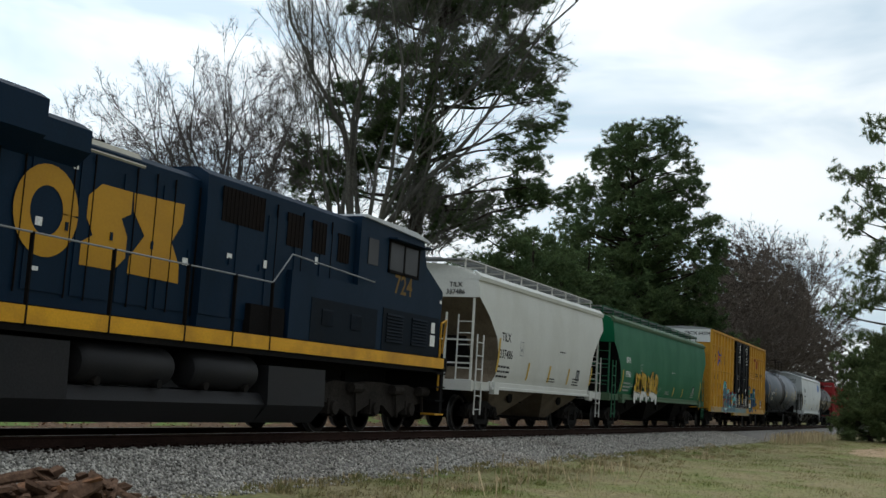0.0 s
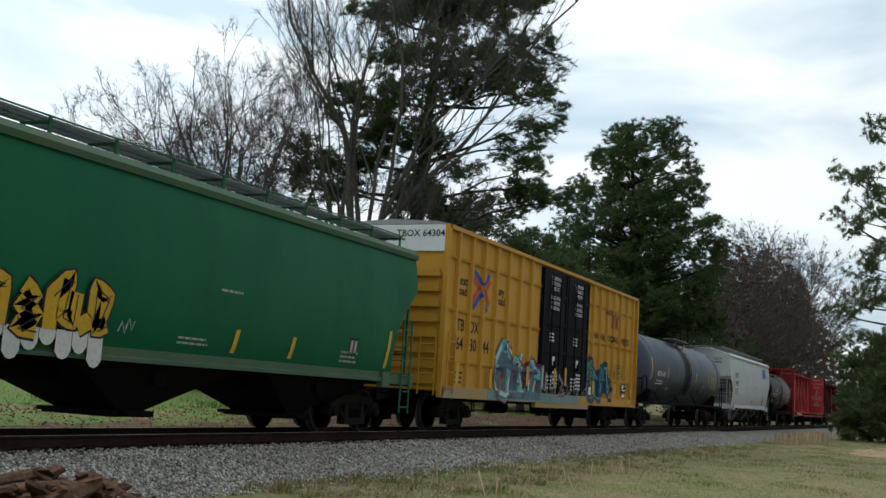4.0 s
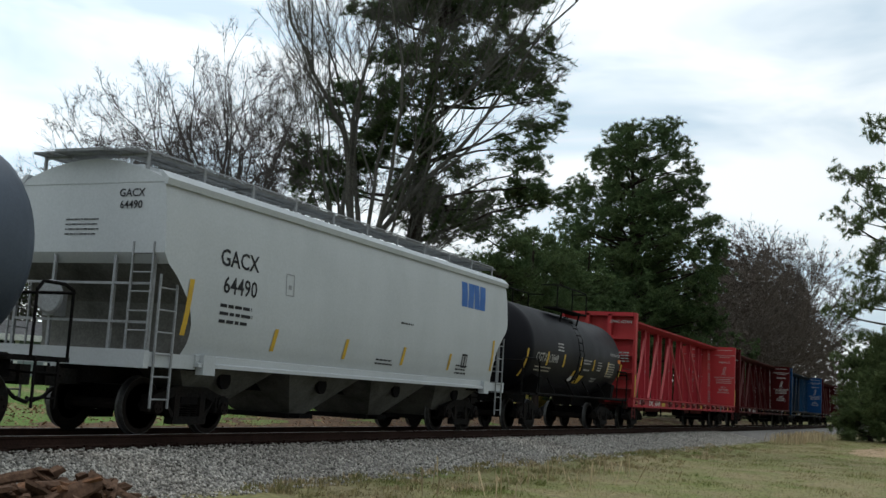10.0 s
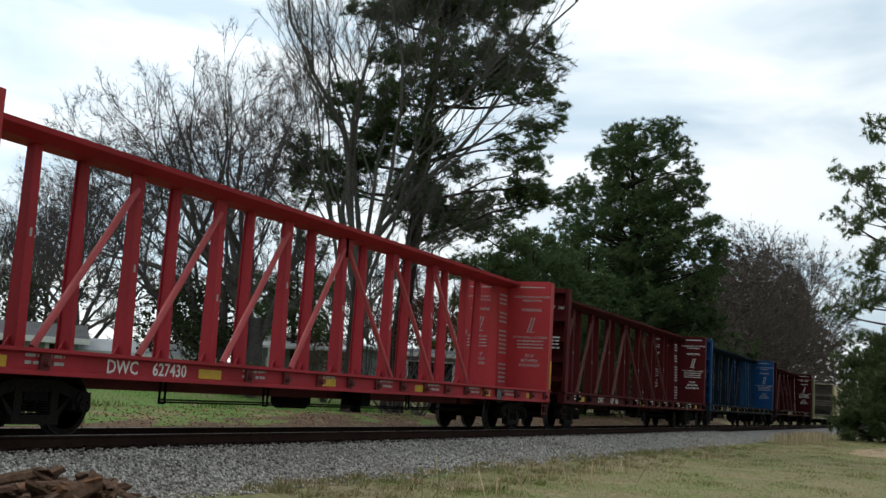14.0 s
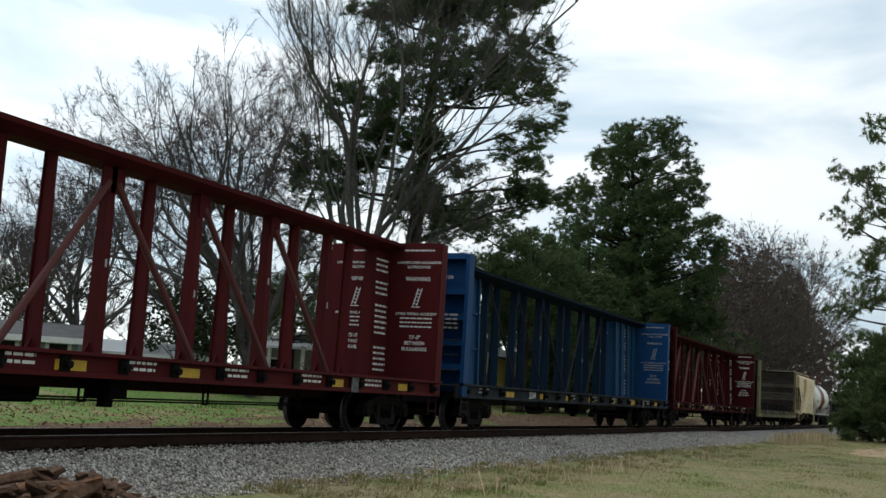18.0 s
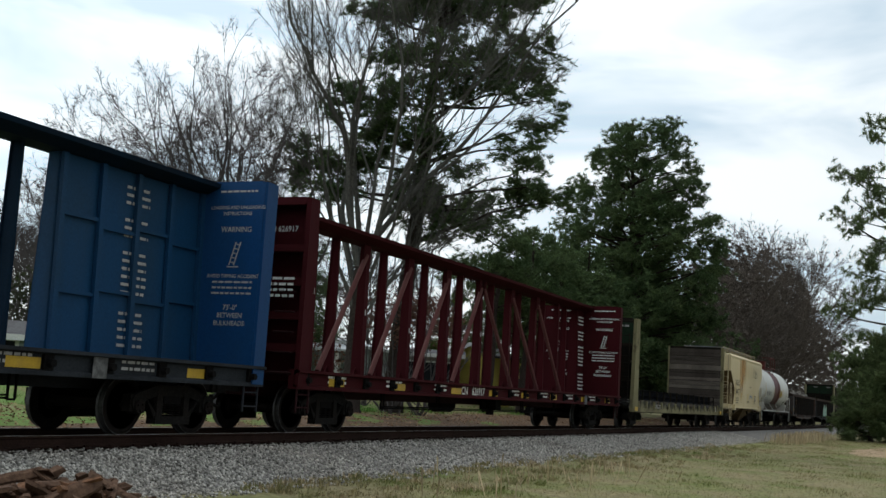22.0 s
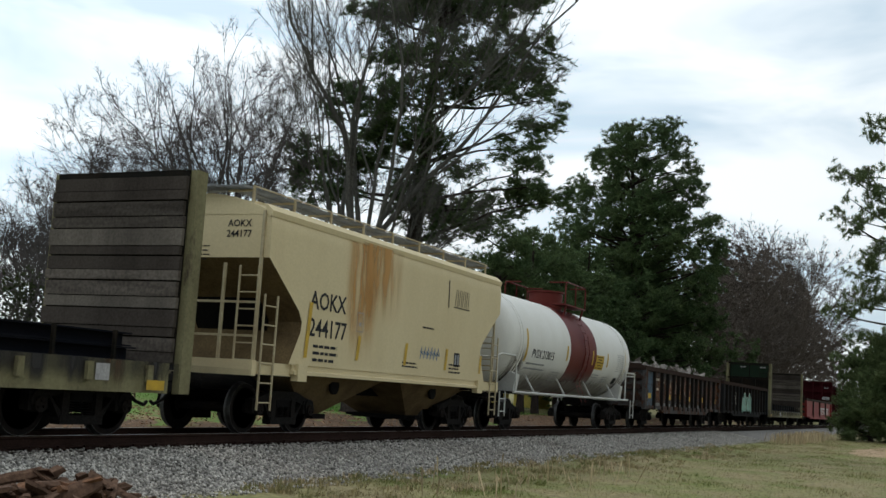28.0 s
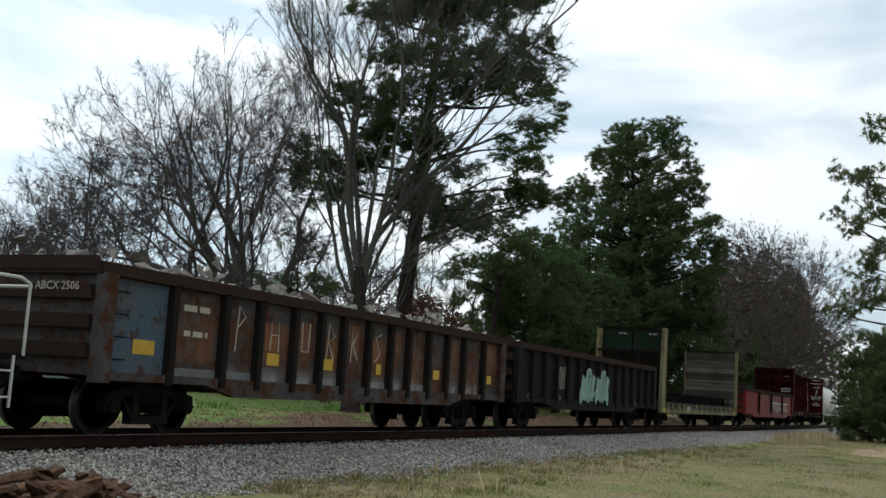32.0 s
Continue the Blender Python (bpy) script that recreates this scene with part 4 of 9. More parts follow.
house("shed", "smaller dull yellow shed beyond the first", 70.3, 12.7, -91, 1.6, 2.6, eave(3.26, 70.3, 12.7), 0.4, M_SHED, M_TINROOF, [], "y")
house("garage", "long low shed with a pale metal roof", 37.1, 17.8, -50, 4.6, 3.0, eave(1.75, 37.1, 17.8), 0.42, M_BOARD, M_TINROOF, [(0.0, 1.0, 0.5, 0.6)])

# ---- heap of split timber and bark beside the ballast ----
M_BARKWOOD = mat("rotten_split_timber", (0.10, 0.058, 0.038), 0.95, 0, (0.045, 0.03, 0.022), 0.7, 3.0, 0.35, 30, 0.6, streak=0.3)
M_FRESHWOOD = mat("orange_split_wood", (0.17, 0.088, 0.05), 0.9, 0, (0.15, 0.08, 0.05), 0.7, 4.0, 0.3, 30, 0.5)
rt = random.Random(21)
for k in range(300):
    u1, u2 = rt.gauss(0, 0.68), rt.gauss(0, 0.40)
    cx, cy = 6.42 - 0.62 * u1 + 0.78 * u2, -6.52 + 0.78 * u1 + 0.62 * u2
    cz = -0.50 + 0.70 * max(0.0, 1 - (u1 / 1.3) ** 2 - (u2 / 1.0) ** 2) * rt.random() ** 0.5
    slab = k % 5 == 0
    L, w, h = (rt.uniform(0.18, 0.42), rt.uniform(0.07, 0.15), rt.uniform(0.03, 0.06)) if slab else (rt.uniform(0.10, 0.45), rt.uniform(0.03, 0.10), rt.uniform(0.015, 0.045))
    s = Shape()
    ring = [(-w * 0.5, -h * 0.5), (w * 0.45, -h * 0.6), (w * 0.55, h * 0.3), (w * 0.1, h * 0.6), (-w * 0.45, h * 0.35)]
    rows_ = []
    for j in range(4):
        t_ = -L / 2 + L * j / 3
        rows_.append([(t_ + rt.uniform(-0.03, 0.03), a * rt.uniform(0.75, 1.15), b * rt.uniform(0.7, 1.2)) for a, b in ring])
    s.loft(rows_)
    ob = solid("split_log", s, M_FRESHWOOD if k % 9 == 0 else M_BARKWOOD, "rotten split timber lying in a heap", "log", group="heap of timber")
    ob.matrix_basis = pose(cx, cy, cz, rt.uniform(-50, 50), rt.uniform(-28, 28), rt.uniform(-80, 80))


# ---- the train: shared parts ----
WHEEL_R = 0.4575
SPIN = []  # wheelsets with their places in the truck
CONSIST = []  # cars with their places on the line at the start


def wheelset_mesh(r):
    s = Shape()
    for sy in (-1, 1):
        o = 0.72 * sy
        s.slot = 0
        s.lathe([(o + 0.066 * sy, r * 0.80), (o + 0.05 * sy, r * 0.76), (o + 0.02 * sy, r * 0.34), (o + 0.06 * sy, r * 0.28), (o + 0.06 * sy, 0.09),
                 (o - 0.07 * sy, 0.09), (o - 0.07 * sy, r * 0.3), (o - 0.03 * sy, r * 0.36), (o - 0.06 * sy, r * 0.8), (o - 0.07 * sy, r + 0.02), (o - 0.05 * sy, r + 0.025)], (0, 0, 0), "y", 28)
        s.lathe([(o + 0.060 * sy, r * 0.985), (o + 0.068 * sy, r * 0.95), (o + 0.066 * sy, r * 0.80)], (0, 0, 0), "y", 28)
        s.slot = 1
        s.lathe([(o - 0.05 * sy, r + 0.025), (o - 0.03 * sy, r), (o + 0.062 * sy, r - 0.004), (o + 0.062 * sy, r * 0.985)], (0, 0, 0), "y", 28)
        s.slot = 0
        s.tube((0, o, 0), (0, 1.06 * sy, 0), 0.085, 0.085, 10)
        s.tube((0, 0.92 * sy, 0), (0, 1.14 * sy, 0), 0.125, 0.11, 12)
        for k in range(3):
            a = k * 2.094
            s.tube((0.06 * math.cos(a), 1.12 * sy, 0.06 * math.sin(a)), (0.06 * math.cos(a), 1.16 * sy, 0.06 * math.sin(a)), 0.022, 0.022, 6)
    s.tube((0, -0.72, 0), (0, 0.72, 0), 0.085, 0.085, 10)
    return s.mesh("wheelset", [M_WHEEL, M_TREAD], 35)


WHEELSET = wheelset_mesh(WHEEL_R)


def side_frame_mesh(half=0.89):
    """A cast side frame with its two windows, springs' seat and bearing jaws, lying in the x-z plane."""
    s = Shape()
    s.loft([[(x, y, z) for y, z in ((-0.07, zt - 0.17), (0.07, zt - 0.17), (0.07, zt), (-0.07, zt))] for x, zt in
            ((-half - 0.17, 0.63), (-half + 0.15, 0.70), (-0.42, 0.80), (0.42, 0.80), (half - 0.15, 0.70), (half + 0.17, 0.63))])
    for sx in (-1, 1):
        s.hexa([(sx * (half - 0.30), -0.07, 0.55), (sx * (half - 0.16), -0.07, 0.66), (sx * (half - 0.16), 0.07, 0.66), (sx * (half - 0.30), 0.07, 0.55),
                (sx * 0.40, -0.07, 0.20), (sx * 0.40, -0.07, 0.35), (sx * 0.40, 0.07, 0.35), (sx * 0.40, 0.07, 0.20)])
        s.box(sx * 0.34 - 0.07, sx * 0.34 + 0.07, -0.08, 0.08, 0.30, 0.68)
        s.box(sx * (half + 0.10), sx * (half + 0.17), -0.08, 0.08, 0.38, 0.64)
        s.box(sx * (half - 0.19), sx * (half - 0.12), -0.08, 0.08, 0.38, 0.64)
        s.tube((sx * half, -0.11, 0.52), (sx * half, 0.05, 0.52), 0.15, 0.15, 12)
    s.box(-0.44, 0.44, -0.09, 0.09, 0.18, 0.31)
    return s.mesh("side_frame", [M_TRUCK], 40)


def springs_mesh():
    s = Shape()
    for k in (-0.2, 0.0, 0.2):
        for z in range(6):
            s.lathe([(0.31 + z * 0.037, 0.055), (0.325 + z * 0.037, 0.082), (0.34 + z * 0.037, 0.055)], (k, 0, 0), "z", 10)
    return s.mesh("spring_nest", [M_WHEEL], 40)


SIDE_FRAME, SPRINGS = side_frame_mesh(), springs_mesh()


def truck(car, x):
    """A two-axle freight truck under a car, its bolster at x."""
    s = Shape()
    s.box(-0.22, 0.22, -1.05, 1.05, 0.50, 0.76).tube((0, 0, 0.7), (0, 0, 0.92), 0.2, 0.2, 12)
    for sx in (-1, 1):
        s.beam((sx * 0.42, -0.8, 0.40), (sx * 0.42, 0.8, 0.40), 0.09, 0.12)
        for sy in (-1, 1):
            s.box(sx * 0.455 - 0.03, sx * 0.455 + 0.03, sy * 0.72 - 0.06, sy * 0.72 + 0.06, 0.36, 0.62)
    t = part("truck", s, M_UNDER, car)
    t.location = (x, 0, 0)
    for y in (-0.99, 0.99):
        part("side_frame", SIDE_FRAME, None, t).location = (0, y, 0)
        tagged(part("spring_nest", SPRINGS, None, t), kind="stuff").location = (0, y, 0)
    for dx in (-0.89, 0.89):
        w = part("wheelset", WHEELSET, None, t, "black steel wheels with bright worn treads")
        w.location = (dx, 0, WHEEL_R)
        SPIN.append((w, dx, WHEEL_R))
    return t


def coupler_mesh():
    s = Shape()
    s.box(-0.2, 0.42, -0.10, 0.10, 0.74, 0.98)
    s.prism([(0.38, -0.17), (0.62, -0.14), (0.70, -0.02), (0.55, 0.02), (0.55, 0.12), (0.68, 0.19), (0.40, 0.20)], "z", 0.70, 1.0)
    s.pipe([(-0.05, -0.25, 0.72), (0.2, -0.28, 0.52), (0.5, -0.22, 0.45), (0.72, -0.1, 0.5)], 0.03)
    s.beam((-0.02, -1.35, 0.86), (0.02, 0.1, 0.92), 0.03, 0.03)
    return s.mesh("coupler", [M_TRUCK], 40)


COUPLER = coupler_mesh()


def running_gear(car, half, truck_in):
    for sx in (-1, 1):
        truck(car, sx * (half - truck_in))
        c = part("coupler", COUPLER, None, car)
        c.location = (sx * (half - 0.02), 0, 0)
        c.rotation_euler = (0, 0, 0 if sx > 0 else math.pi)


def ladder(car, name, x, y, z0, z1, width, along, m, rungs=5, r=0.014):
    """Two stiles with rungs; along is the axis in which it is wide."""
    s = Shape()
    d = Vector((1, 0, 0)) if along == "x" else Vector((0, 1, 0))
    a, b = Vector((x, y, 0)) - d * width / 2, Vector((x, y, 0)) + d * width / 2
    for p in (a, b):
        s.beam((p.x, p.y, z0), (p.x, p.y, z1), 0.03, 0.03, (0, 1, 0))
    for k in range(rungs):
        z = z0 + (z1 - z0) * (k + 0.4) / rungs
        s.tube((a.x, a.y, z), (b.x, b.y, z), r, r, 6)
    return part(name, s, m, car)


def join_line(car, x, label, width_in=0.0):
    CONSIST.append((car, x))
    car.location = (x, 0, 0)
    return car


def brake_gear(car, half, m=None):
    s = Shape()
    s.tube((-0.9, 0.4, 0.62), (0.1, 0.4, 0.62), 0.2, 0.2, 12)
    part("brake_cylinder", s, M_UNDER, car)
    part("brake_valve", Shape().box(0.4, 0.8, -0.9, -0.4, 0.55, 0.85).tube((0.6, -0.65, 0.42), (0.6, -0.65, 0.6), 0.12, 0.12, 8), M_UNDER, car)
    s = Shape()
    for z in (0.52, 0.56):
        s.tube((-half * 0.55, -0.5 - z * 0.3, z), (half * 0.55, -0.5 - z * 0.3, z), 0.016, 0.016, 5)
    for k in range(5):
        x = -half * 0.55 + half * 1.1 * k / 4
        s.beam((x, -0.66, 0.5), (x, -0.66, 0.9), 0.03, 0.03, (0, 1, 0)).beam((x + 0.14, -0.66, 0.5), (x + 0.14, -0.66, 0.9), 0.03, 0.03, (0, 1, 0)).beam((x, -0.66, 0.5), (x + 0.14, -0.66, 0.5), 0.03, 0.03)
    part("brake_rodding", s, M_UNDER, car)


# ---- covered hoppers ----
def hopper(name, label, x, half, paint, trim, bays, marks, number, ink, bay_shade_paint, pipe_m, top=4.10, wide=1.60, dashes=(), end_in=0.45, at=(-3.6, 2.6, 2.1), size=0.42, square=1.2, straight=False, knee=3.15, drop=1.1):
    car = thing(name, label, "freight car", group="cars of the train")
    zs = [(1.30, wide - 0.14), (1.55, wide - 0.07), (1.9, wide - 0.02), (2.5, wide), (3.0, wide - 0.02), (3.45, wide - 0.05), (3.75, wide - 0.09), (top - 0.12, wide - 0.13)]
    if straight:
        zs = [(z, wide - 0.06 if z < top - 0.2 else wide - 0.10) for z, w in zs]

    def x_end(z):
        if z >= knee:
            return half - end_in
        u = (knee - z) / (knee - 1.30)
        cut = ((0, 0), (0.5, 0.95), (0.62, 1.0), (1, 0.7)) if straight else ((0, 0), (0.2, 0.45), (0.45, 0.85), (0.7, 1.0), (0.9, 0.97), (1, 0.88))
        return half - end_in - drop * float(np.interp(u, [q[0] for q in cut], [q[1] for q in cut]))

    s = Shape()
    levels = []
    for k in range(len(zs) - 1):
        for j in range(3):
            u = j / 3
            levels.append((zs[k][0] * (1 - u) + zs[k + 1][0] * u, zs[k][1] * (1 - u) + zs[k + 1][1] * u))
    levels.append(zs[-1])
    s.loft([[(-x_end(z), -w, z), (x_end(z), -w, z), (x_end(z), w, z), (-x_end(z), w, z)] for z, w in levels])
    # the darker bay colour on the end slopes also paints in their shade
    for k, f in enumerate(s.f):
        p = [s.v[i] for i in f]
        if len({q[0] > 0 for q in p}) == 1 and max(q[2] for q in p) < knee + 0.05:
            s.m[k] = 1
    part("body", s, [paint, bay_shade_paint], car, smooth=20)
    xe = half - end_in
    s = Shape()
    arc = [(-wide + 0.10 + (2 * wide - 0.2) * k / 12, top - 0.12 + 0.36 * (1 - (2 * k / 12 - 1) ** 2)) for k in range(13)]
    s.prism([(wide - 0.10, top - 0.16), *reversed(arc), (-wide + 0.10, top - 0.16)], "x", -xe - 0.01, xe + 0.01)
    part("roof", s, paint, car, smooth=40)
    s = Shape()
    for sy in (-1, 1):
        s.prism([(sy * (wide - 0.12), top - 0.20), (sy * (wide - 0.07), top - 0.20), (sy * (wide - 0.05), top - 0.10), (sy * (wide - 0.20), top + 0.03), (sy * (wide - 0.26), top + 0.02)], "x", -xe - 0.02, xe + 0.02)
    pieces("eave_rail", s, trim, car)
    s = Shape()
    for sy in (-1, 1):
        s.prism([(sy * (wide - 0.16), 1.12), (sy * (wide - 0.02), 1.12), (sy * (wide - 0.02), 1.18), (sy * (wide - 0.08), 1.20), (sy * (wide - 0.08), 1.31), (sy * (wide - 0.16), 1.33)], "x", -half + 1.2, half - 1.2)
        for sx in (-1, 1):
            s.box(min(sx * half, sx * (half - 1.25)), max(sx * half, sx * (half - 1.25)), min(sy * (wide - 0.12), sy * (wide - 0.30)), max(sy * (wide - 0.12), sy * (wide - 0.30)), 1.08, 1.30)
            s.box(sx * (half - 1.45) - 0.16, sx * (half - 1.45) + 0.16, min(sy * (wide - 0.14), sy * (wide + 0.01)), max(sy * (wide - 0.14), sy * (wide + 0.01)), 1.0, 1.32)
    for sx in (-1, 1):
        s.box(sx * half - 0.06, sx * half + 0.06, -wide + 0.1, wide - 0.1, 1.05, 1.32)
    part("side_sill", s, trim, car)
    s = Shape()
    s.box(-half + 0.1, half - 0.1, -0.35, 0.35, 0.78, 1.06)
    for sx in (-1, 1):
        s.box(sx * (half - 1.0) - 0.9, sx * (half - 1.0) + 0.9, -1.3, 1.3, 1.06, 1.10)
        s.hexa([(sx * (half - 2.2), -0.8, 1.1), (sx * (half - 1.9), -0.8, 1.1), (sx * (half - 1.9), 0.8, 1.1), (sx * (half - 2.2), 0.8, 1.1),
                (sx * (half - 1.1), -0.8, 2.5), (sx * (half - 1.0), -0.8, 2.5), (sx * (half - 1.0), 0.8, 2.5), (sx * (half - 1.1), 0.8, 2.5)])
    part("centre_sill", s, M_UNDER, car)
    inner = x_end(1.30)
    n = bays
    for k in range(n):
        cx = (-1 + (2 * k + 1) / n) * inner
        hw = inner / n
        s = Shape()
        s.hexa([(cx - 0.28, -0.65, 0.36), (cx + 0.28, -0.65, 0.36), (cx + 0.28, 0.65, 0.36), (cx - 0.28, 0.65, 0.36),
                (cx - hw, -wide + 0.17, 1.32), (cx + hw, -wide + 0.17, 1.32), (cx + hw, wide - 0.17, 1.32), (cx - hw, wide - 0.17, 1.32)])
        b = part("hopper_bay", s, bay_shade_paint, car)
        s = Shape().box(cx - 0.5, cx + 0.5, -0.72, 0.72, 0.27, 0.37).tube((cx - 0.35, -0.95, 0.33), (cx - 0.35, 0.95, 0.33), 0.035, 0.035, 8)
        for sy in (-1, 1):
            s.lathe([(0, 0.17), (0.06, 0.17), (0.06, 0.10), (0.10, 0.08)], (cx, sy * 1.15 - 0.05, 0.95), "y", 14)
        part("outlet_gate", s, M_UNDER, b)
    # the roof walk with its stanchions and the row of hatches
    s = Shape()
    for sy in (-1, 1):
        for dy in (-0.27, -0.01, 0.24):
            s.box(-xe - 0.25, xe + 0.25, sy * 0.78 + dy, sy * 0.78 + dy + 0.03, top + 0.30, top + 0.345)
        for k in range(int((2 * xe + 0.5) / 0.085)):
            xx = -xe - 0.25 + 0.085 * k
            s.box(xx, xx + 0.035, sy * 0.78 - 0.24, sy * 0.78 + 0.24, top + 0.312, top + 0.338)
    for sx in (-1, 1):
        for k in range(7):
            s.box(sx * (xe + 0.05) - 0.3 + 0.09 * k, sx * (xe + 0.05) - 0.25 + 0.09 * k, -0.51, 0.51, top + 0.30, top + 0.345)
    tagged(part("roof_walk", s, M_WALK, car, "open steel grating walkway"), kind="stuff")
    s = Shape()
    m = int(2 * xe / 1.35)
    for k in range(m + 1):
        xx = -xe + 0.05 + (2 * xe - 0.1) * k / m
        for sy in (-1, 1):
            s.beam((xx, sy * 1.06, top + 0.04), (xx, sy * 1.06, top + 0.37), 0.06, 0.03, (0, 1, 0)).beam((xx, sy * 0.5, top + 0.29), (xx, sy * 1.08, top + 0.29), 0.04, 0.04)
    for k in (-1, 1):
        s.tube((-xe, k * 1.08, top + 0.36), (xe, k * 1.08, top + 0.36), 0.016, 0.016, 5)
    part("roof_walk_bracket", s, pipe_m, car)
    for k in range(bays * 2):
        cx = (-1 + (2 * k + 1) / (bays * 2)) * (xe - 0.5)
        part("hatch", Shape().box(cx - 0.55, cx + 0.55, -0.33, 0.33, top + 0.16, top + 0.32), trim, car)
    # ends: corner posts, ladders, cross bars, steps
    for sx in (-1, 1):
        s = Shape()
        for y in (-wide + 0.22, -0.62, 0.62, wide - 0.22):
            s.beam((sx * (half - 0.14), y, 1.1), (sx * (half - 0.14), y, 3.05 if abs(y) < 1 else top - 0.1), 0.05, 0.05, (0, 1, 0))
        for z in (1.75, 2.35):
            s.beam((sx * (half - 0.14), -wide + 0.2, z), (sx * (half - 0.14), wide - 0.2, z), 0.04, 0.04)
        for sy in (-1, 1):
            s.beam((sx * (half - 0.14), sy * (wide - 0.22), top - 0.12), (sx * (half - end_in - 0.02), sy * (wide - 0.22), top - 0.12), 0.05, 0.05)
        pieces("end_frame", s, pipe_m, car)
        for sy in (-1, 1):
            ladder(car, "ladder", sx * (half - 0.36), sy * (wide - 0.08), 0.45, 2.5, 0.42, "x", pipe_m, 6)
        ladder(car, "ladder", sx * (half - 0.1), -wide + 0.42, 1.2, 3.0, 0.4, "y", pipe_m, 6)
    s = Shape().lathe([(-0.02, 0.24), (0.0, 0.28), (0.02, 0.24)], (-half + 0.02, 0.55, 2.1), "x", 16).beam((-half + 0.02, 0.3, 2.1), (-half + 0.02, 0.8, 2.1), 0.03, 0.03).box(-half + 0.05, -half + 0.3, 0.45, 0.7, 1.8, 2.2)
    part("hand_brake", s, pipe_m, car)
    # stencils
    ydot = lambda z: -(np.interp(z, [p[0] for p in zs], [p[1] for p in zs]) + 0.006)
    wrap = lambda cx, cz: (lambda u, v: (cx + u, float(ydot(cz + v)), cz + v))
    tx = at[0]
    s = Shape()
    write(s, marks, size, wrap(tx, at[1]))
    write(s, number, size, wrap(tx + 0.05, at[2]))
    write(s, marks, 0.18, endface(-0.85, top - 0.33, -xe - 0.012))
    write(s, number, 0.18, endface(-0.85, top - 0.52, -xe - 0.012))
    part("lettering", s, ink, car)
    s = Shape()
    bars(s, wrap(tx, at[2] - 0.36), 0.95, 3, 0.13, 0.055, 3)
    bars(s, wrap(half - 3.0, 1.62), 0.7, 3, 0.09, 0.04, 4)
    bars(s, wrap(0.3, 1.55), 0.8, 2, 0.08, 0.035, 5)
    bars(s, wrap(1.2, 2.4), 0.7, 1, 0.1, 0.04, 6)
    bars(s, endface(0.1, top - 0.75, -xe - 0.012), 0.7, 4, 0.08, 0.02, 8)
    part("data_stencil", s, M_DULLW if ink is M_INKW else M_INKB, car)
    s = Shape()
    for dx, h0, h1, lean in dashes:
        a = wrap(dx, 0.0)
        lev = [h0 + (h1 - h0) * k / 5 for k in range(6)]
        s.add([tuple(Vector(a(w + lean * k / 5, v)) - Vector((0, 0.006, 0))) for k, v in enumerate(lev) for w in (-0.055, 0.065)], [(2 * k, 2 * k + 1, 2 * k + 3, 2 * k + 2) for k in range(5)])
    pieces("reflector_stripe", s, M_YELLOW, car)
    s = Shape()
    a = wrap(half - 2.9, 1.77)
    s.slot = 0
    patch(s, a, 0.34, 0.34)
    part("data_plate", s, M_INKB, car)
    s = Shape()
    a2 = lambda u, v: (a(u, v)[0], a(u, v)[1] - 0.004, a(u, v)[2])
    for k in (-0.08, 0.08):
        s.add([a2(k - 0.05, -0.12), a2(k + 0.05, -0.12), a2(k + 0.05, 0.12), a2(k - 0.05, 0.12)], [(0, 1, 2, 3)])
    c = wrap(tx + square, (at[1] + at[2]) / 2)
    for w0, w1, h0, h1 in ((-0.14, 0.14, 0.18, 0.2), (-0.14, 0.14, -0.2, -0.18), (-0.14, -0.12, -0.18, 0.18), (0.12, 0.14, -0.18, 0.18), (-0.05, 0.05, -0.08, 0.0)):
        s.add([c(w0, h0), c(w1, h0), c(w1, h1), c(w0, h1)], [(0, 1, 2, 3)])
    part("data_plate_print", s, M_DULLW if ink is M_INKW else M_GREYPIPE, car)
    running_gear(car, half, 1.75)
    return join_line(car, x, label), wrap


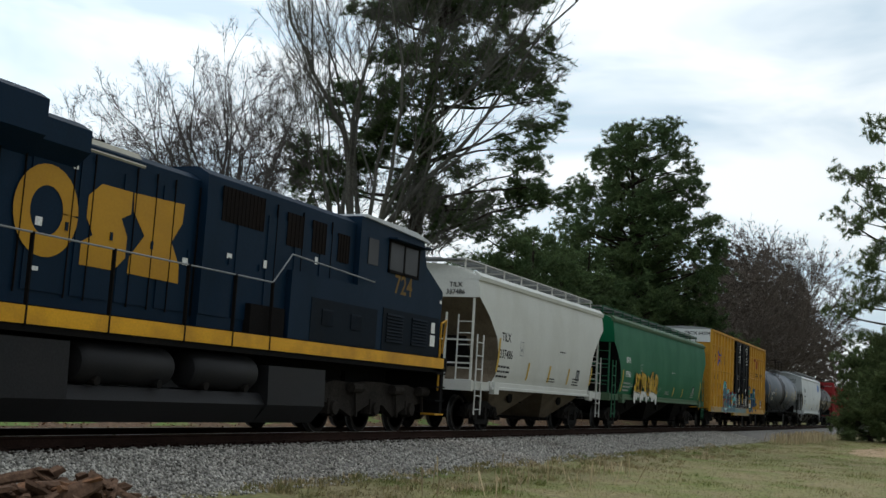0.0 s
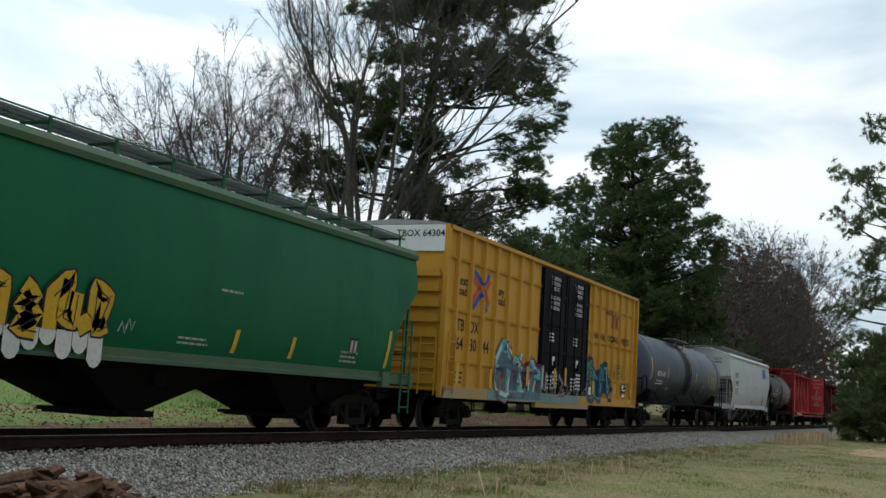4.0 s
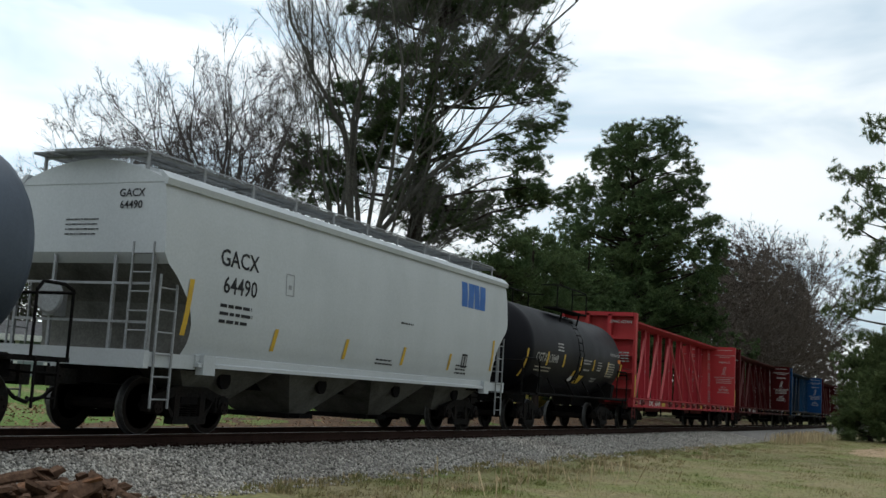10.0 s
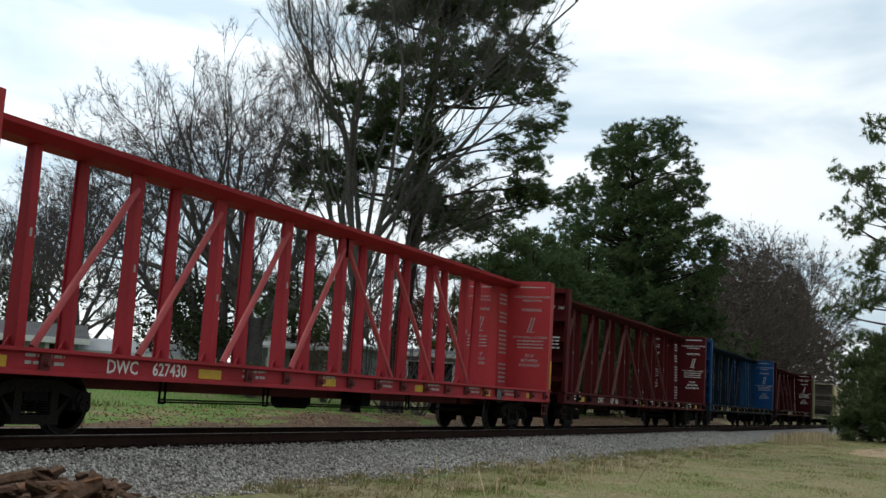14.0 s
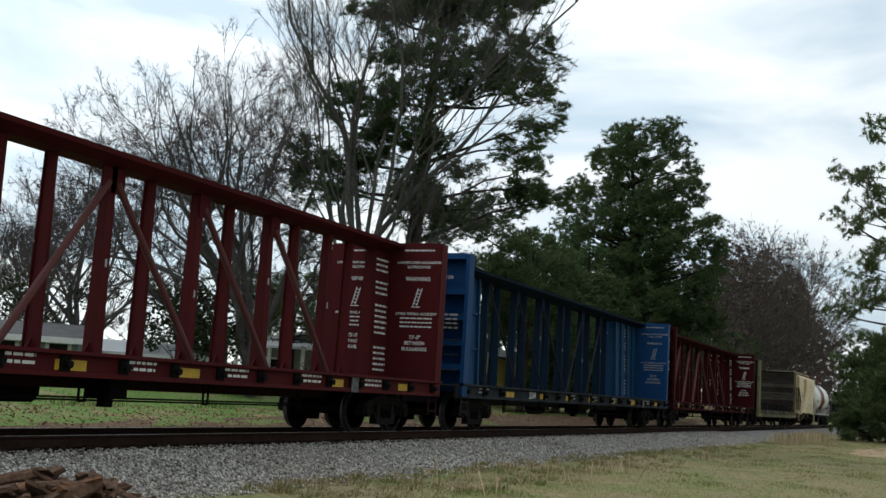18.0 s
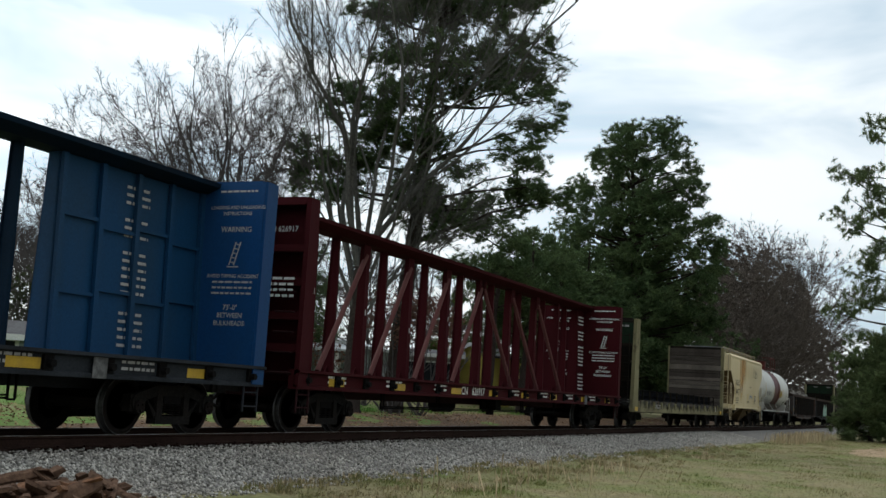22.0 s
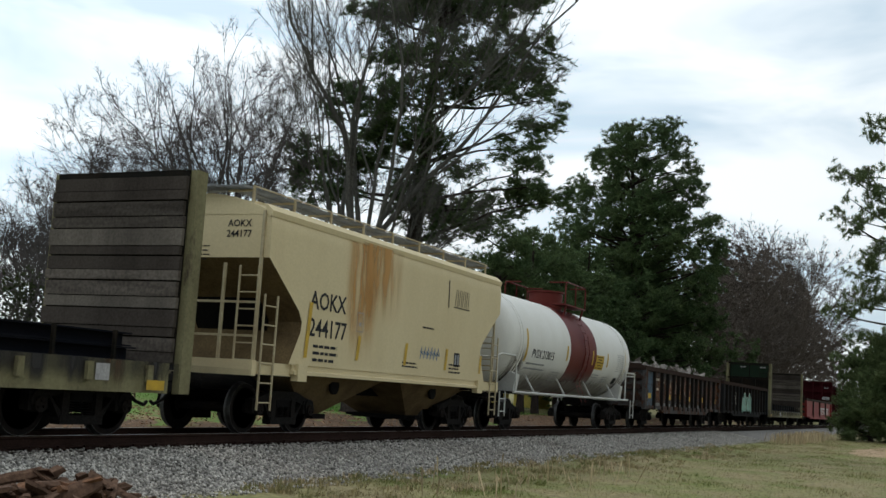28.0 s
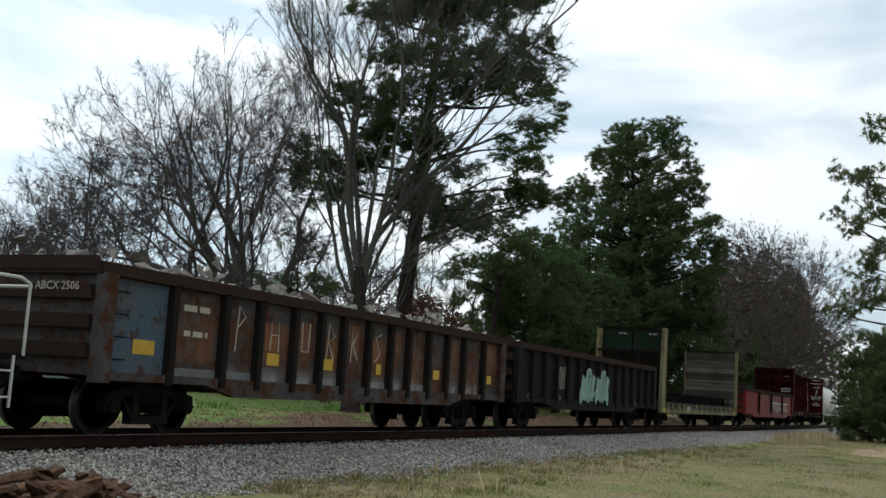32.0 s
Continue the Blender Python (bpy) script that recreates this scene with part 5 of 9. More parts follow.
# ---- tank cars ----
def tank_car(name, label, x, half, radius, paint, trim, centre=2.62, tank_half=None, band=None, dome=None, platform=None, ink=M_INKW, dashes=(), pipe_m=None, saddle=None, slope=0.0, tank_ladder=True, rail=1.45):
    car = thing(name, label, "freight car", group="cars of the train")
    th = tank_half or half - 0.55
    pipe_m = pipe_m or trim
    head = 0.62
    prof = [(-th, 0.05)] + [(-th + head * (1 - math.cos(a)), radius * math.sin(a)) for a in [k * math.pi / 2 / 8 for k in range(2, 9)]]
    mid = []
    if band:
        b0, b1 = band[0], band[1]
        mid = [(b0, radius), (b1, radius)]
    full = prof + mid + [(-a, r) for a, r in reversed(prof)]
    s = Shape()
    s.lathe(full, (0, 0, centre), "x", 48)
    if band:
        for k, f in enumerate(s.f):
            cx = sum(s.v[i][0] for i in f) / len(f)
            s.m[k] = 1 if b0 - 0.01 < cx < b1 + 0.01 and len(f) == 4 else 0
    part("tank", s, [paint, band[2] if band else paint], car, smooth=35)
    s = Shape()
    for sx in (-1, 1):
        s.box(min(sx * half, sx * (half - 3.4)), max(sx * half, sx * (half - 3.4)), -0.34, 0.34, 0.80, 1.12)
        bx = sx * (half - 1.75)
        part("saddle", Shape().prism([(-1.30, 1.05), (1.30, 1.05), (1.38, 1.6), (1.0, 1.75), (-1.0, 1.75), (-1.38, 1.6)], "x", bx - 0.16, bx + 0.16), saddle or trim, car)
        s.box(min(sx * half, sx * (half - 1.9)), max(sx * half, sx * (half - 1.9)), -1.42, 1.42, 1.05, 1.12)
    pieces("stub_sill", s, M_UNDER, car)
    s = Shape()
    for sy in (-1, 1):
        s.tube((-half + 1.2, sy * 1.48, 1.10), (half - 1.2, sy * 1.48, 1.10), 0.035, 0.035, 6)
        for k in range(4):
            xx = (-half + 3.0) + (2 * half - 6.0) * k / 3
            s.beam((xx, sy * 1.46, 1.10), (xx, sy * 1.15, 1.62), 0.04, 0.04)
        for sx in (-1, 1):
            s.pipe([(sx * (half - 0.05), sy * 1.42, 1.1), (sx * (half - 0.05), sy * 1.42, 2.05), (sx * (half - 0.25), sy * 1.44, 2.12), (sx * (half - rail + 0.1), sy * 1.44, 2.12), (sx * (half - rail), sy * 1.44, 2.0), (sx * (half - rail), sy * 1.44, 1.1)], 0.025)
        s.pipe([(-half + 0.05, sy * 0.5, 1.1), (-half + 0.05, sy * 0.5, 2.0)], 0.025)
    for sx in (-1, 1):
        s.tube((sx * (half - 0.03), -1.42, 2.02), (sx * (half - 0.03), 1.42, 2.02), 0.025, 0.025, 6)
    part("safety_rail", s, pipe_m, car)
    for sx in (-1, 1):
        for sy in (-1, 1):
            ladder(car, "step", sx * (half - 0.45), sy * 1.45, 0.42, 1.1, 0.42, "x", pipe_m, 2)
    s = Shape()
    for sx in (-1, 1) if paint is not M_BLACKT else ():
        for k in range(2):
            s.lathe([(-0.04, radius + 0.012), (0.04, radius + 0.012)], (sx * (half - 1.75) + (k - 0.5) * 0.2, 0, centre), "x", 40)
    if s.v:
        pieces("tank_strap", s, paint, car, smooth=35)
    # top fittings: a platform with rails round a dome
    px = platform or 0.0
    if dome:
        s = Shape().lathe([(centre + radius - 0.12, dome[0]), (centre + radius + dome[1], dome[0]), (centre + radius + dome[1] + 0.02, dome[0] + 0.05), (centre + radius + dome[1] + 0.07, dome[0] + 0.05), (centre + radius + dome[1] + 0.1, 0.1)], (px, 0, 0), "z", 28)
        part("dome", s, dome[2], car, smooth=35)
    s = Shape()
    z = centre + radius + 0.04
    w_ = 1.62 if not dome else dome[0] + 0.55
    for sy in (-1, 1):
        s.box(px - w_, px + w_, sy * 0.85 - 0.24, sy * 0.85 + 0.24, z - 0.04, z)
        s.beam((px - 0.9, sy * 1.05, z - 0.04), (px - 0.9, sy * 0.95, z - 0.45), 0.05, 0.05).beam((px + 0.9, sy * 1.05, z - 0.04), (px + 0.9, sy * 0.95, z - 0.45), 0.05, 0.05)
    pieces("top_platform", s, band[2] if band and dome else M_UNDER if paint is M_BLACKT else M_WALK, car)
    s = Shape()
    for sy in (-1, 1):
        s.pipe([(px - w_ + 0.05, sy * 1.07, z), (px - w_ + 0.05, sy * 1.07, z + 0.62), (px - w_ + 0.15, sy * 1.07, z + 0.72), (px + w_ - 0.15, sy * 1.07, z + 0.72), (px + w_ - 0.05, sy * 1.07, z + 0.62), (px + w_ - 0.05, sy * 1.07, z)], 0.022)
        s.tube((px, sy * 1.07, z), (px, sy * 1.07, z + 0.72), 0.02, 0.02, 6)
    for sx in (-1, 1):
        s.tube((px + sx * (w_ - 0.05), -1.07, z + 0.7), (px + sx * (w_ - 0.05), -0.5, z + 0.7), 0.02, 0.02, 6)
        s.tube((px + sx * (w_ - 0.05), 0.5, z + 0.7), (px + sx * (w_ - 0.05), 1.07, z + 0.7), 0.02, 0.02, 6)
    pieces("platform_rail", s, M_UNDER if dome is None else dome[2], car)
    if tank_ladder:
        s = Shape()
        pts = [(math.cos(a) * -(radius + 0.10), math.sin(a) * (radius + 0.10) + centre) for a in [radians(t) for t in (60, 40, 20, 0, -20, -38)]]
        pts.append((-1.5, 0.95))
        rungs = []
        for dx in (-0.22, 0.22):
            path = [Vector((px + dx, y, z)) for y, z in pts]
            s.loft([[tuple(p + Vector((0.022 * math.cos(a), 0.022 * math.sin(a) * 0.7, 0.022 * math.sin(a) * 0.7))) for a in (0, 1.57, 3.14, 4.71)] for p in path])
        for (y0, z0), (y1, z1) in zip(pts, pts[1:]):
            for u in (0.25, 0.75):
                rungs.append(Shape().tube((px - 0.22, y0 + (y1 - y0) * u, z0 + (z1 - z0) * u), (px + 0.22, y0 + (y1 - y0) * u, z0 + (z1 - z0) * u), 0.018, 0.018, 6))
        lad = part("ladder", s, band[2] if band else trim, car)
        for r_ in rungs:
            part("rung", r_, band[2] if band else trim, lad)
    wrap = lambda cx, cz, lift=0.006: (lambda u, v: (cx + u, -math.cos((cz + v - centre) / radius) * (radius + lift), centre + math.sin((cz + v - centre) / radius) * (radius + lift)))
    s = Shape()
    for dx, z0, z1 in dashes:
        a = wrap(dx, 0)
        lev = [z0 + (z1 - z0) * k / 4 for k in range(5)]
        s.add([a(w, v) for v in lev for w in (-0.07, 0.07)], [(2 * k, 2 * k + 1, 2 * k + 3, 2 * k + 2) for k in range(4)])
    if dashes:
        pieces("reflector_stripe", s, M_YELLOW, car)
    running_gear(car, half, 1.75)
    return join_line(car, x, label), wrap


# ---- strokes of spray paint ----
def stroke(shape, pts, width, put, lift=0.0, step=0.0):
    """A flat ribbon along a polyline in (u, v)."""
    pts = [Vector((a, b)) for a, b in pts]
    if step:
        fine = [pts[0]]
        for a, b in zip(pts, pts[1:]):
            n = max(1, int((b - a).length / step))
            fine += [a.lerp(b, (k + 1) / n) for k in range(n)]
        pts = fine
    out = []
    for i, p in enumerate(pts):
        d = (pts[min(i + 1, len(pts) - 1)] - pts[max(i - 1, 0)]).normalized()
        nrm = Vector((-d.y, d.x)) * width / 2
        out += [p + nrm, p - nrm]
    v = []
    for p in out:
        q = put(p.x, p.y)
        v.append((q[0], q[1] - lift, q[2]))
    return shape.add(v, [(2 * i, 2 * i + 1, 2 * i + 3, 2 * i + 2) for i in range(len(pts) - 1)])


def blob(cx, cy, rx, ry, a0, a1, n=12):
    return [(cx + rx * math.cos(radians(a0 + (a1 - a0) * k / n)), cy + ry * math.sin(radians(a0 + (a1 - a0) * k / n))) for k in range(n + 1)]


# ---- boxcar ----
def boxcar(name, label, x, half):
    car = thing(name, label, "freight car", group="cars of the train")
    z0, z1, ys = 0.98, 5.02, 1.47
    posts_l = [-8.31, -7.45, -6.59, -5.71, -4.81, -3.89, -2.99]
    posts_r = [3.25 + 0.87 * k for k in range(7)]
    dc, sh = 0.28, 0.41  # middle of the doors, and of the painted side, along the car
    s = Shape()
    s.box(-half, half, -ys, ys, 1.0, z1 - 0.05)
    part("body", s, M_BOXY, car)
    s = Shape()
    for sy in (-1, 1):
        s.box(-half, dc + 1.8, min(sy * 1.44, sy * 1.58), max(sy * 1.44, sy * 1.58), 0.84, 1.12)
        s.box(dc - 2.6, dc + 2.6, min(sy * 1.44, sy * 1.57), max(sy * 1.44, sy * 1.57), 0.70, 0.84)
    part("side_sill", s, M_BOXSILL, car)
    for sy in (-1, 1):
        part("side_sill", Shape().box(dc + 1.804, half, min(sy * 1.44, sy * 1.58), max(sy * 1.44, sy * 1.58), 0.84, 1.12), M_BOXY, car, "yellow stretch of the side sill")
    for sx in (-1, 1):
        for px in posts_l if sx < 0 else posts_r:
            s = Shape()
            for sy in (-1, 1):
                s.prism([(px - 0.085, sy * 1.46), (px + 0.085, sy * 1.46), (px + 0.05, sy * 1.56), (px - 0.05, sy * 1.56)], "z", 1.10, z1 - 0.06)
            pieces("side_post", s, M_BOXY, car)
    for zz in (1.74, 3.0, 4.28):
        for a, b in ((-half + 0.1, dc - 2.4), (dc + 2.4, half - 0.1)):
            s = Shape()
            for sy in (-1, 1):
                s.prism([(sy * 1.46, zz - 0.055), (sy * 1.52, zz - 0.045), (sy * 1.54, zz + 0.01), (sy * 1.46, zz + 0.03)], "x", a, b)
            pieces("panel_ledge", s, M_BOXY, car)
    s = Shape()
    for sy in (-1, 1):
        s.box(-half - 0.02, half + 0.02, min(sy * 1.46, sy * 1.58), max(sy * 1.46, sy * 1.58), z1 - 0.10, z1)
        for sx in (-1, 1):
            s.box(sx * half - 0.07, sx * half + 0.07, min(sy * 1.46, sy * 1.58), max(sy * 1.46, sy * 1.58), 0.86, z1 - 0.02)
    pieces("corner_frame", s, M_BOXY, car)
    s = Shape().prism([(-1.56, z1), (1.56, z1), (1.2, z1 + 0.07), (0, z1 + 0.13), (-1.2, z1 + 0.07)], "x", -half - 0.03, half + 0.03)
    part("roof", s, M_GREYPIPE, car)
    for sx in (-1, 1):
        for k in range(8):
            zz = 1.15 + k * 0.37
            s = Shape().prism([(-1.40, zz), (1.40, zz), (1.34, zz + 0.2), (-1.34, zz + 0.2)], "x", sx * half, sx * (half + 0.09))
            part("end_corrugation", s, M_BOXY, car)
        part("end_panel", Shape().box(sx * (half + 0.03) - 0.03, sx * (half + 0.03) + 0.03, -1.46, 1.46, 4.35, z1 - 0.02), M_BOXWHITE, car, "white upper end panel")
        ladder(car, "ladder", sx * (half + 0.13), -1.2, 0.9, 2.3, 0.42, "y", M_BOXY, 4)
        for sy in (-1, 1):
            ladder(car, "ladder", sx * (half - 0.33), sy * 1.62, 0.95, 2.4, 0.44, "x", M_BOXY, 4)
            ladder(car, "step", sx * (half - 0.33), sy * 1.55, 0.45, 0.9, 0.42, "x", M_UNDER, 2)
    for a, b in ((dc - 2.33, dc - 0.02), (dc + 0.02, dc + 2.33)):
        for sy in (-1, 1):
            s = Shape().box(a, b, min(sy * 1.46, sy * 1.55), max(sy * 1.46, sy * 1.55), 1.10, z1 - 0.14)
            d = part("door", s, M_BOXDOOR, car, "black sliding door with steel ribs")
            s = Shape()
            for zz in (1.5, 2.35, 3.2, 4.1):
                s.box(a + 0.13, b - 0.13, min(sy * 1.55, sy * 1.585), max(sy * 1.55, sy * 1.585), zz, zz + 0.09)
            for xx in (a + 0.08, b - 0.08):
                s.box(xx - 0.05, xx + 0.05, min(sy * 1.55, sy * 1.58), max(sy * 1.55, sy * 1.58), 1.12, z1 - 0.16)
            pieces("rib", s, M_BOXDOOR, d)
            if sy < 0:
                mid = (a + b) / 2
                s = Shape()
                for k in (-0.45, 0.35):
                    s.tube((mid + k, -1.62, 1.15), (mid + k, -1.62, z1 - 0.3), 0.022, 0.022, 6)
                s.box(mid - 0.08, mid + 0.08, -1.66, -1.58, 1.9, 2.12)
                part("locking_bar", s, M_BOXDOOR, d)
                s = Shape()
                lines = ("CLOSE THIS DOOR", "BEFORE CLOSING", "MAIN DOOR") if a < dc - 1 else ("CLOSE AND LOCK", "DOORS BEFORE", "MOVING CAR")
                for k, tt in enumerate(lines):
                    write(s, tt, 0.155, side(mid - 0.1, 4.62 - k * 0.16, -1.592), 0.66)
                for k, tt in enumerate(("CIERRE ESTA PUERTA", "ANTES DE CERRAR", "PUERTA PRINCIPAL") if a < dc - 1 else ("CIERRE Y PONGA", "SEGURO PUERTAS", "ANTES DE MOVER")):
                    write(s, tt, 0.145, side(mid - 0.1, 4.02 - k * 0.155, -1.592), 0.66)
                bars(s, side(mid - 0.3, 2.9, -1.592), 0.45, 3, 0.1, 0.05, 7 + int(a))
                bars(s, side(mid + 0.2, 1.75, -1.592), 0.6, 5, 0.11, 0.06, 9 + int(a))
                bars(s, side(mid - 0.4, 1.6, -1.592), 0.5, 4, 0.11, 0.06, 12 + int(a))
                patch(s, side(mid - 0.05, 2.12, -1.592), 0.22, 0.26)
                part("door_notice", s, M_INKW, d)
    # writing and emblem
    def skin(u, v):
        """The outer surface of the near side, over posts, ledges, doors and sill."""
        u += sh
        if v < 1.12:
            y = -1.586
        elif abs(u - dc) < 2.36:
            y = -1.590
        elif min(abs(u - p) for p in posts_l + posts_r) < 0.075:
            y = -1.566
        else:
            y = -1.478 if min(abs(v - z) for z in (1.74, 3.0, 4.28)) > 0.06 else -1.546
        return (u, y, v)

    P = lambda cx, cz: (lambda u, v: skin(cx + u, cz + v))
    s = Shape()
    write(s, "next", 0.34, P(-8.29, 3.76))
    write(s, "load", 0.34, P(-8.29, 3.50))
    write(s, "any", 0.34, P(-5.68, 3.76))
    write(s, "road", 0.34, P(-5.68, 3.50))
    for k, tt in enumerate(("TB", "OX")):
        write(s, tt, 0.42, P(-8.30 + 0.86 * k, 2.64))
    for k, tt in enumerate(("64", "30", "44")):
        write(s, tt, 0.46, P(-8.30 + 0.86 * k, 2.18))
    write(s, "TBOX 643044", 0.24, endface(-0.85, 4.78, -half - 0.065))
    write(s, "RAILCAR", 0.32, P(3.80, 3.22), 1.06)
    write(s, "POOLING", 0.32, P(5.45, 3.22), 1.06)
    write(s, "EXPERTS", 0.32, P(7.05, 3.22), 1.06)
    bars(s, P(-8.28, 1.45), 0.45, 3, 0.12, 0.05, 31)
    for cx in (5.9, 6.2, 6.7, 6.98):
        bars(s, P(cx, 2.30), 0.16, 6, 0.09, 0.03, 33 + int(cx * 10))
    bars(s, P(5.0, 0.99), 0.5, 1, 0.1, 0.11, 36, 0.0)
    part("lettering", s, M_INKB, car)
    em = lambda u, v: (u + sh, skin(u, v)[1] - 0.004, v)
    s = Shape()
    stroke(s, [(-7.59, 4.09), (-7.01, 3.83), (-6.96, 3.64), (-7.57, 3.16)], 0.15, em, 0.0, 0.05)
    stroke(s, [(-6.55, 4.13), (-6.92, 3.72), (-6.90, 3.47), (-6.64, 3.12)], 0.15, em, 0.0, 0.05)
    part("emblem", s, M_BLUEP, car, "blue half of a crossed arrow emblem")
    s = Shape()
    stroke(s, [(-7.69, 3.95), (-7.16, 3.68), (-7.67, 3.32)], 0.15, em, 0.002, 0.05)
    stroke(s, [(-6.50, 3.95), (-6.78, 3.66), (-6.53, 3.30)], 0.14, em, 0.002, 0.05)
    part("emblem", s, M_REDP, car, "red half of a crossed arrow emblem")
    s = Shape()
    for pts, w in (([(4.48, 4.13), (5.70, 4.13)], 0.15), ([(4.80, 4.08), (4.80, 3.62)], 0.19), ([(5.36, 4.08), (5.36, 3.62)], 0.19), ([(5.72, 4.14), (6.06, 3.64)], 0.20), ([(6.16, 4.14), (5.76, 3.64)], 0.13)):
        stroke(s, pts, w, em, 0.0, 0.04)
    part("emblem", s, M_RUSTRED, car, "faded red owner mark")
    s = Shape()
    for xx, z0_, z1_ in ((-8.62, 1.2, 1.72), (-6.42, 1.15, 1.65), (-3.62, 1.3, 1.85), (-1.2, 1.35, 1.95), (-0.14, 1.4, 1.95), (2.87, 1.2, 1.66), (5.6, 1.3, 1.6), (7.78, 1.2, 1.6)):
        s.box(sh + xx - 0.08, sh + xx + 0.08, -1.606, -1.60, z0_, z1_)
    pieces("reflector_stripe", s, M_YELLOW, car)
    s = Shape().box(sh + 6.46, sh + 7.02, -1.602, -1.594, 1.34, 1.68)
    notice = part("data_panel", s, M_INKB, car, "black data panel with white print")
    s = Shape()
    patch(s, side(sh + 6.6, 1.57, -1.606), 0.2, 0.14)
    bars(s, side(sh + 6.74, 1.42, -1.606), 0.46, 1, 0.1, 0.05, 5, 0.0)
    bars(s, side(sh + 6.86, 1.58, -1.606), 0.2, 1, 0.1, 0.03, 6, 0.0)
    part("stencil", s, M_INKW, notice)
    part("data_panel", Shape().box(sh + 6.62, sh + 6.86, -1.602, -1.594, 1.20, 1.30), M_INKW, car, "small white plate")
    part("data_panel", Shape().box(sh + 7.26, sh + 7.78, -1.602, -1.594, 0.95, 1.10), M_YELLOW, car, "small yellow plate")
    part("data_panel", Shape().box(sh + 2.34, sh + 2.60, -1.612, -1.604, 1.18, 1.44), M_INKW, car, "small white plate")
    # spray paint along the lower side, over posts and panels alike
    rnd = random.Random(5)
    put = skin
    draw = lambda shape, pts, w, put, lift=0.0: stroke(shape, pts, w, put, lift, 0.06)
    # a soft cloud of colour behind, then fat letters, their pale lights, red-brown hearts and dark outlines
    top_line = [(-6.12, 0.9), (-6.10, 1.5), (-5.96, 1.96), (-5.44, 2.53), (-4.98, 2.28), (-4.57, 2.0), (-4.29, 1.85), (-4.0, 2.0), (-3.66, 1.85), (-3.31, 2.05), (-2.86, 2.1), (-2.4, 1.9), (-2.3, 1.5), (-0.2, 1.2), (1.0, 1.0)]
    s = Shape()
    cols, rows_ = [-6.12 + 0.05 * k for k in range(76)], 26
    grid = [skin(u, 0.9 + (float(np.interp(u, [q[0] for q in top_line], [q[1] for q in top_line])) - 0.95) * k / rows_) for u in cols for k in range(rows_ + 1)]
    s.add([(a, b - 0.004, c) for a, b, c in grid], [(i * (rows_ + 1) + k, (i + 1) * (rows_ + 1) + k, (i + 1) * (rows_ + 1) + k + 1, i * (rows_ + 1) + k + 1) for i in range(len(cols) - 1) for k in range(rows_)])
    part("graffiti_cloud", s, M_CLOUD, car, "dark purple and teal cloud behind the letters")
    letters_ = ([(-4.69, 2.11), (-5.40, 2.34), (-5.86, 1.90), (-6.0, 1.41), (-5.73, 1.02), (-5.29, 0.95), (-4.89, 1.12), (-4.81, 1.5), (-5.19, 1.61)],
                [(-4.5, 2.04), (-4.19, 1.69), (-4.36, 1.34)], [(-3.88, 2.16), (-4.08, 1.7), (-3.82, 1.26), (-4.04, 1.06)],
                [(-3.47, 1.13), (-3.36, 1.88), (-3.04, 2.05), (-2.55, 1.67), (-2.83, 1.08)], [(-2.32, 1.90), (-2.36, 1.25)],
                [(-2.0, 1.71), (-2.02, 1.2)], [(-1.68, 1.63), (-1.23, 1.66), (-1.21, 1.31), (-1.63, 1.29)], [(-0.94, 1.78), (-0.38, 1.46), (-0.68, 1.09), (-0.2, 1.15)])
    s, h, o_ = Shape(), Shape(), Shape()
    for k, pts in enumerate(letters_):
        w = (0.34, 0.27, 0.27, 0.27, 0.22, 0.13, 0.10, 0.12)[k]
        draw(s, pts, w, put, 0.006)
        draw(h, [(u + 0.05, v + 0.04) for u, v in pts], w * 0.34, put, 0.009)
        for sd in (-1, 1):
            off = []
            for q, (u, v) in enumerate(pts):
                p_, n_ = pts[max(0, q - 1)], pts[min(len(pts) - 1, q + 1)]
                L_ = math.hypot(n_[0] - p_[0], n_[1] - p_[1]) or 1.0
                off.append((u - sd * (n_[1] - p_[1]) / L_ * w * 0.52, v + sd * (n_[0] - p_[0]) / L_ * w * 0.52))
            draw(o_, off, 0.045, put, 0.012)
    part("graffiti_fill", s, M_TEAL, car, "teal sprayed letters")
    tagged(part("graffiti_highlight", h, M_PALETEAL, car, "pale blue strokes of the graffiti"), kind="stuff")
    s = Shape()
    for pts in (blob(-5.36, 1.30, 0.16, 0.2, 20, 350, 12), [(-4.62, 1.35), (-4.68, 1.75)], [(-3.62, 1.15), (-3.52, 1.55)], [(-3.05, 1.3), (-3.0, 1.7)], [(-2.6, 1.2), (-2.55, 1.35)]):
        draw(s, pts, 0.16, put, 0.008)
    part("graffiti_core", s, M_RUSTRED, car, "orange-brown heart of the graffiti")
    draw(o_, top_line[1:12], 0.06, put, 0.010)
    part("graffiti_outline", o_, M_MAROONP, car, "dark red graffiti outlines")
    # the second piece: a blue-green mass with dark blue contours and pale lights
    crest = [(2.24, 1.9), (2.38, 2.2), (2.67, 2.5), (2.92, 2.3), (3.02, 2.05), (3.2, 2.16), (3.5, 2.0), (3.62, 2.02), (3.88, 2.34), (4.14, 2.24), (4.45, 2.36), (4.88, 2.24), (5.05, 1.80), (5.32, 1.6), (5.38, 1.4)]
    keel = [(2.24, 1.06), (2.54, 0.96), (2.9, 0.91), (3.12, 1.14), (3.45, 0.94), (3.8, 0.96), (3.9, 1.24), (4.1, 1.15), (4.3, 1.2), (4.47, 1.36), (4.72, 1.08), (5.0, 1.14), (5.28, 1.3), (5.38, 1.4)]
    s, o_ = Shape(), Shape()
    cols, rows_ = [2.24 + 0.04 * k for k in range(79)], 24
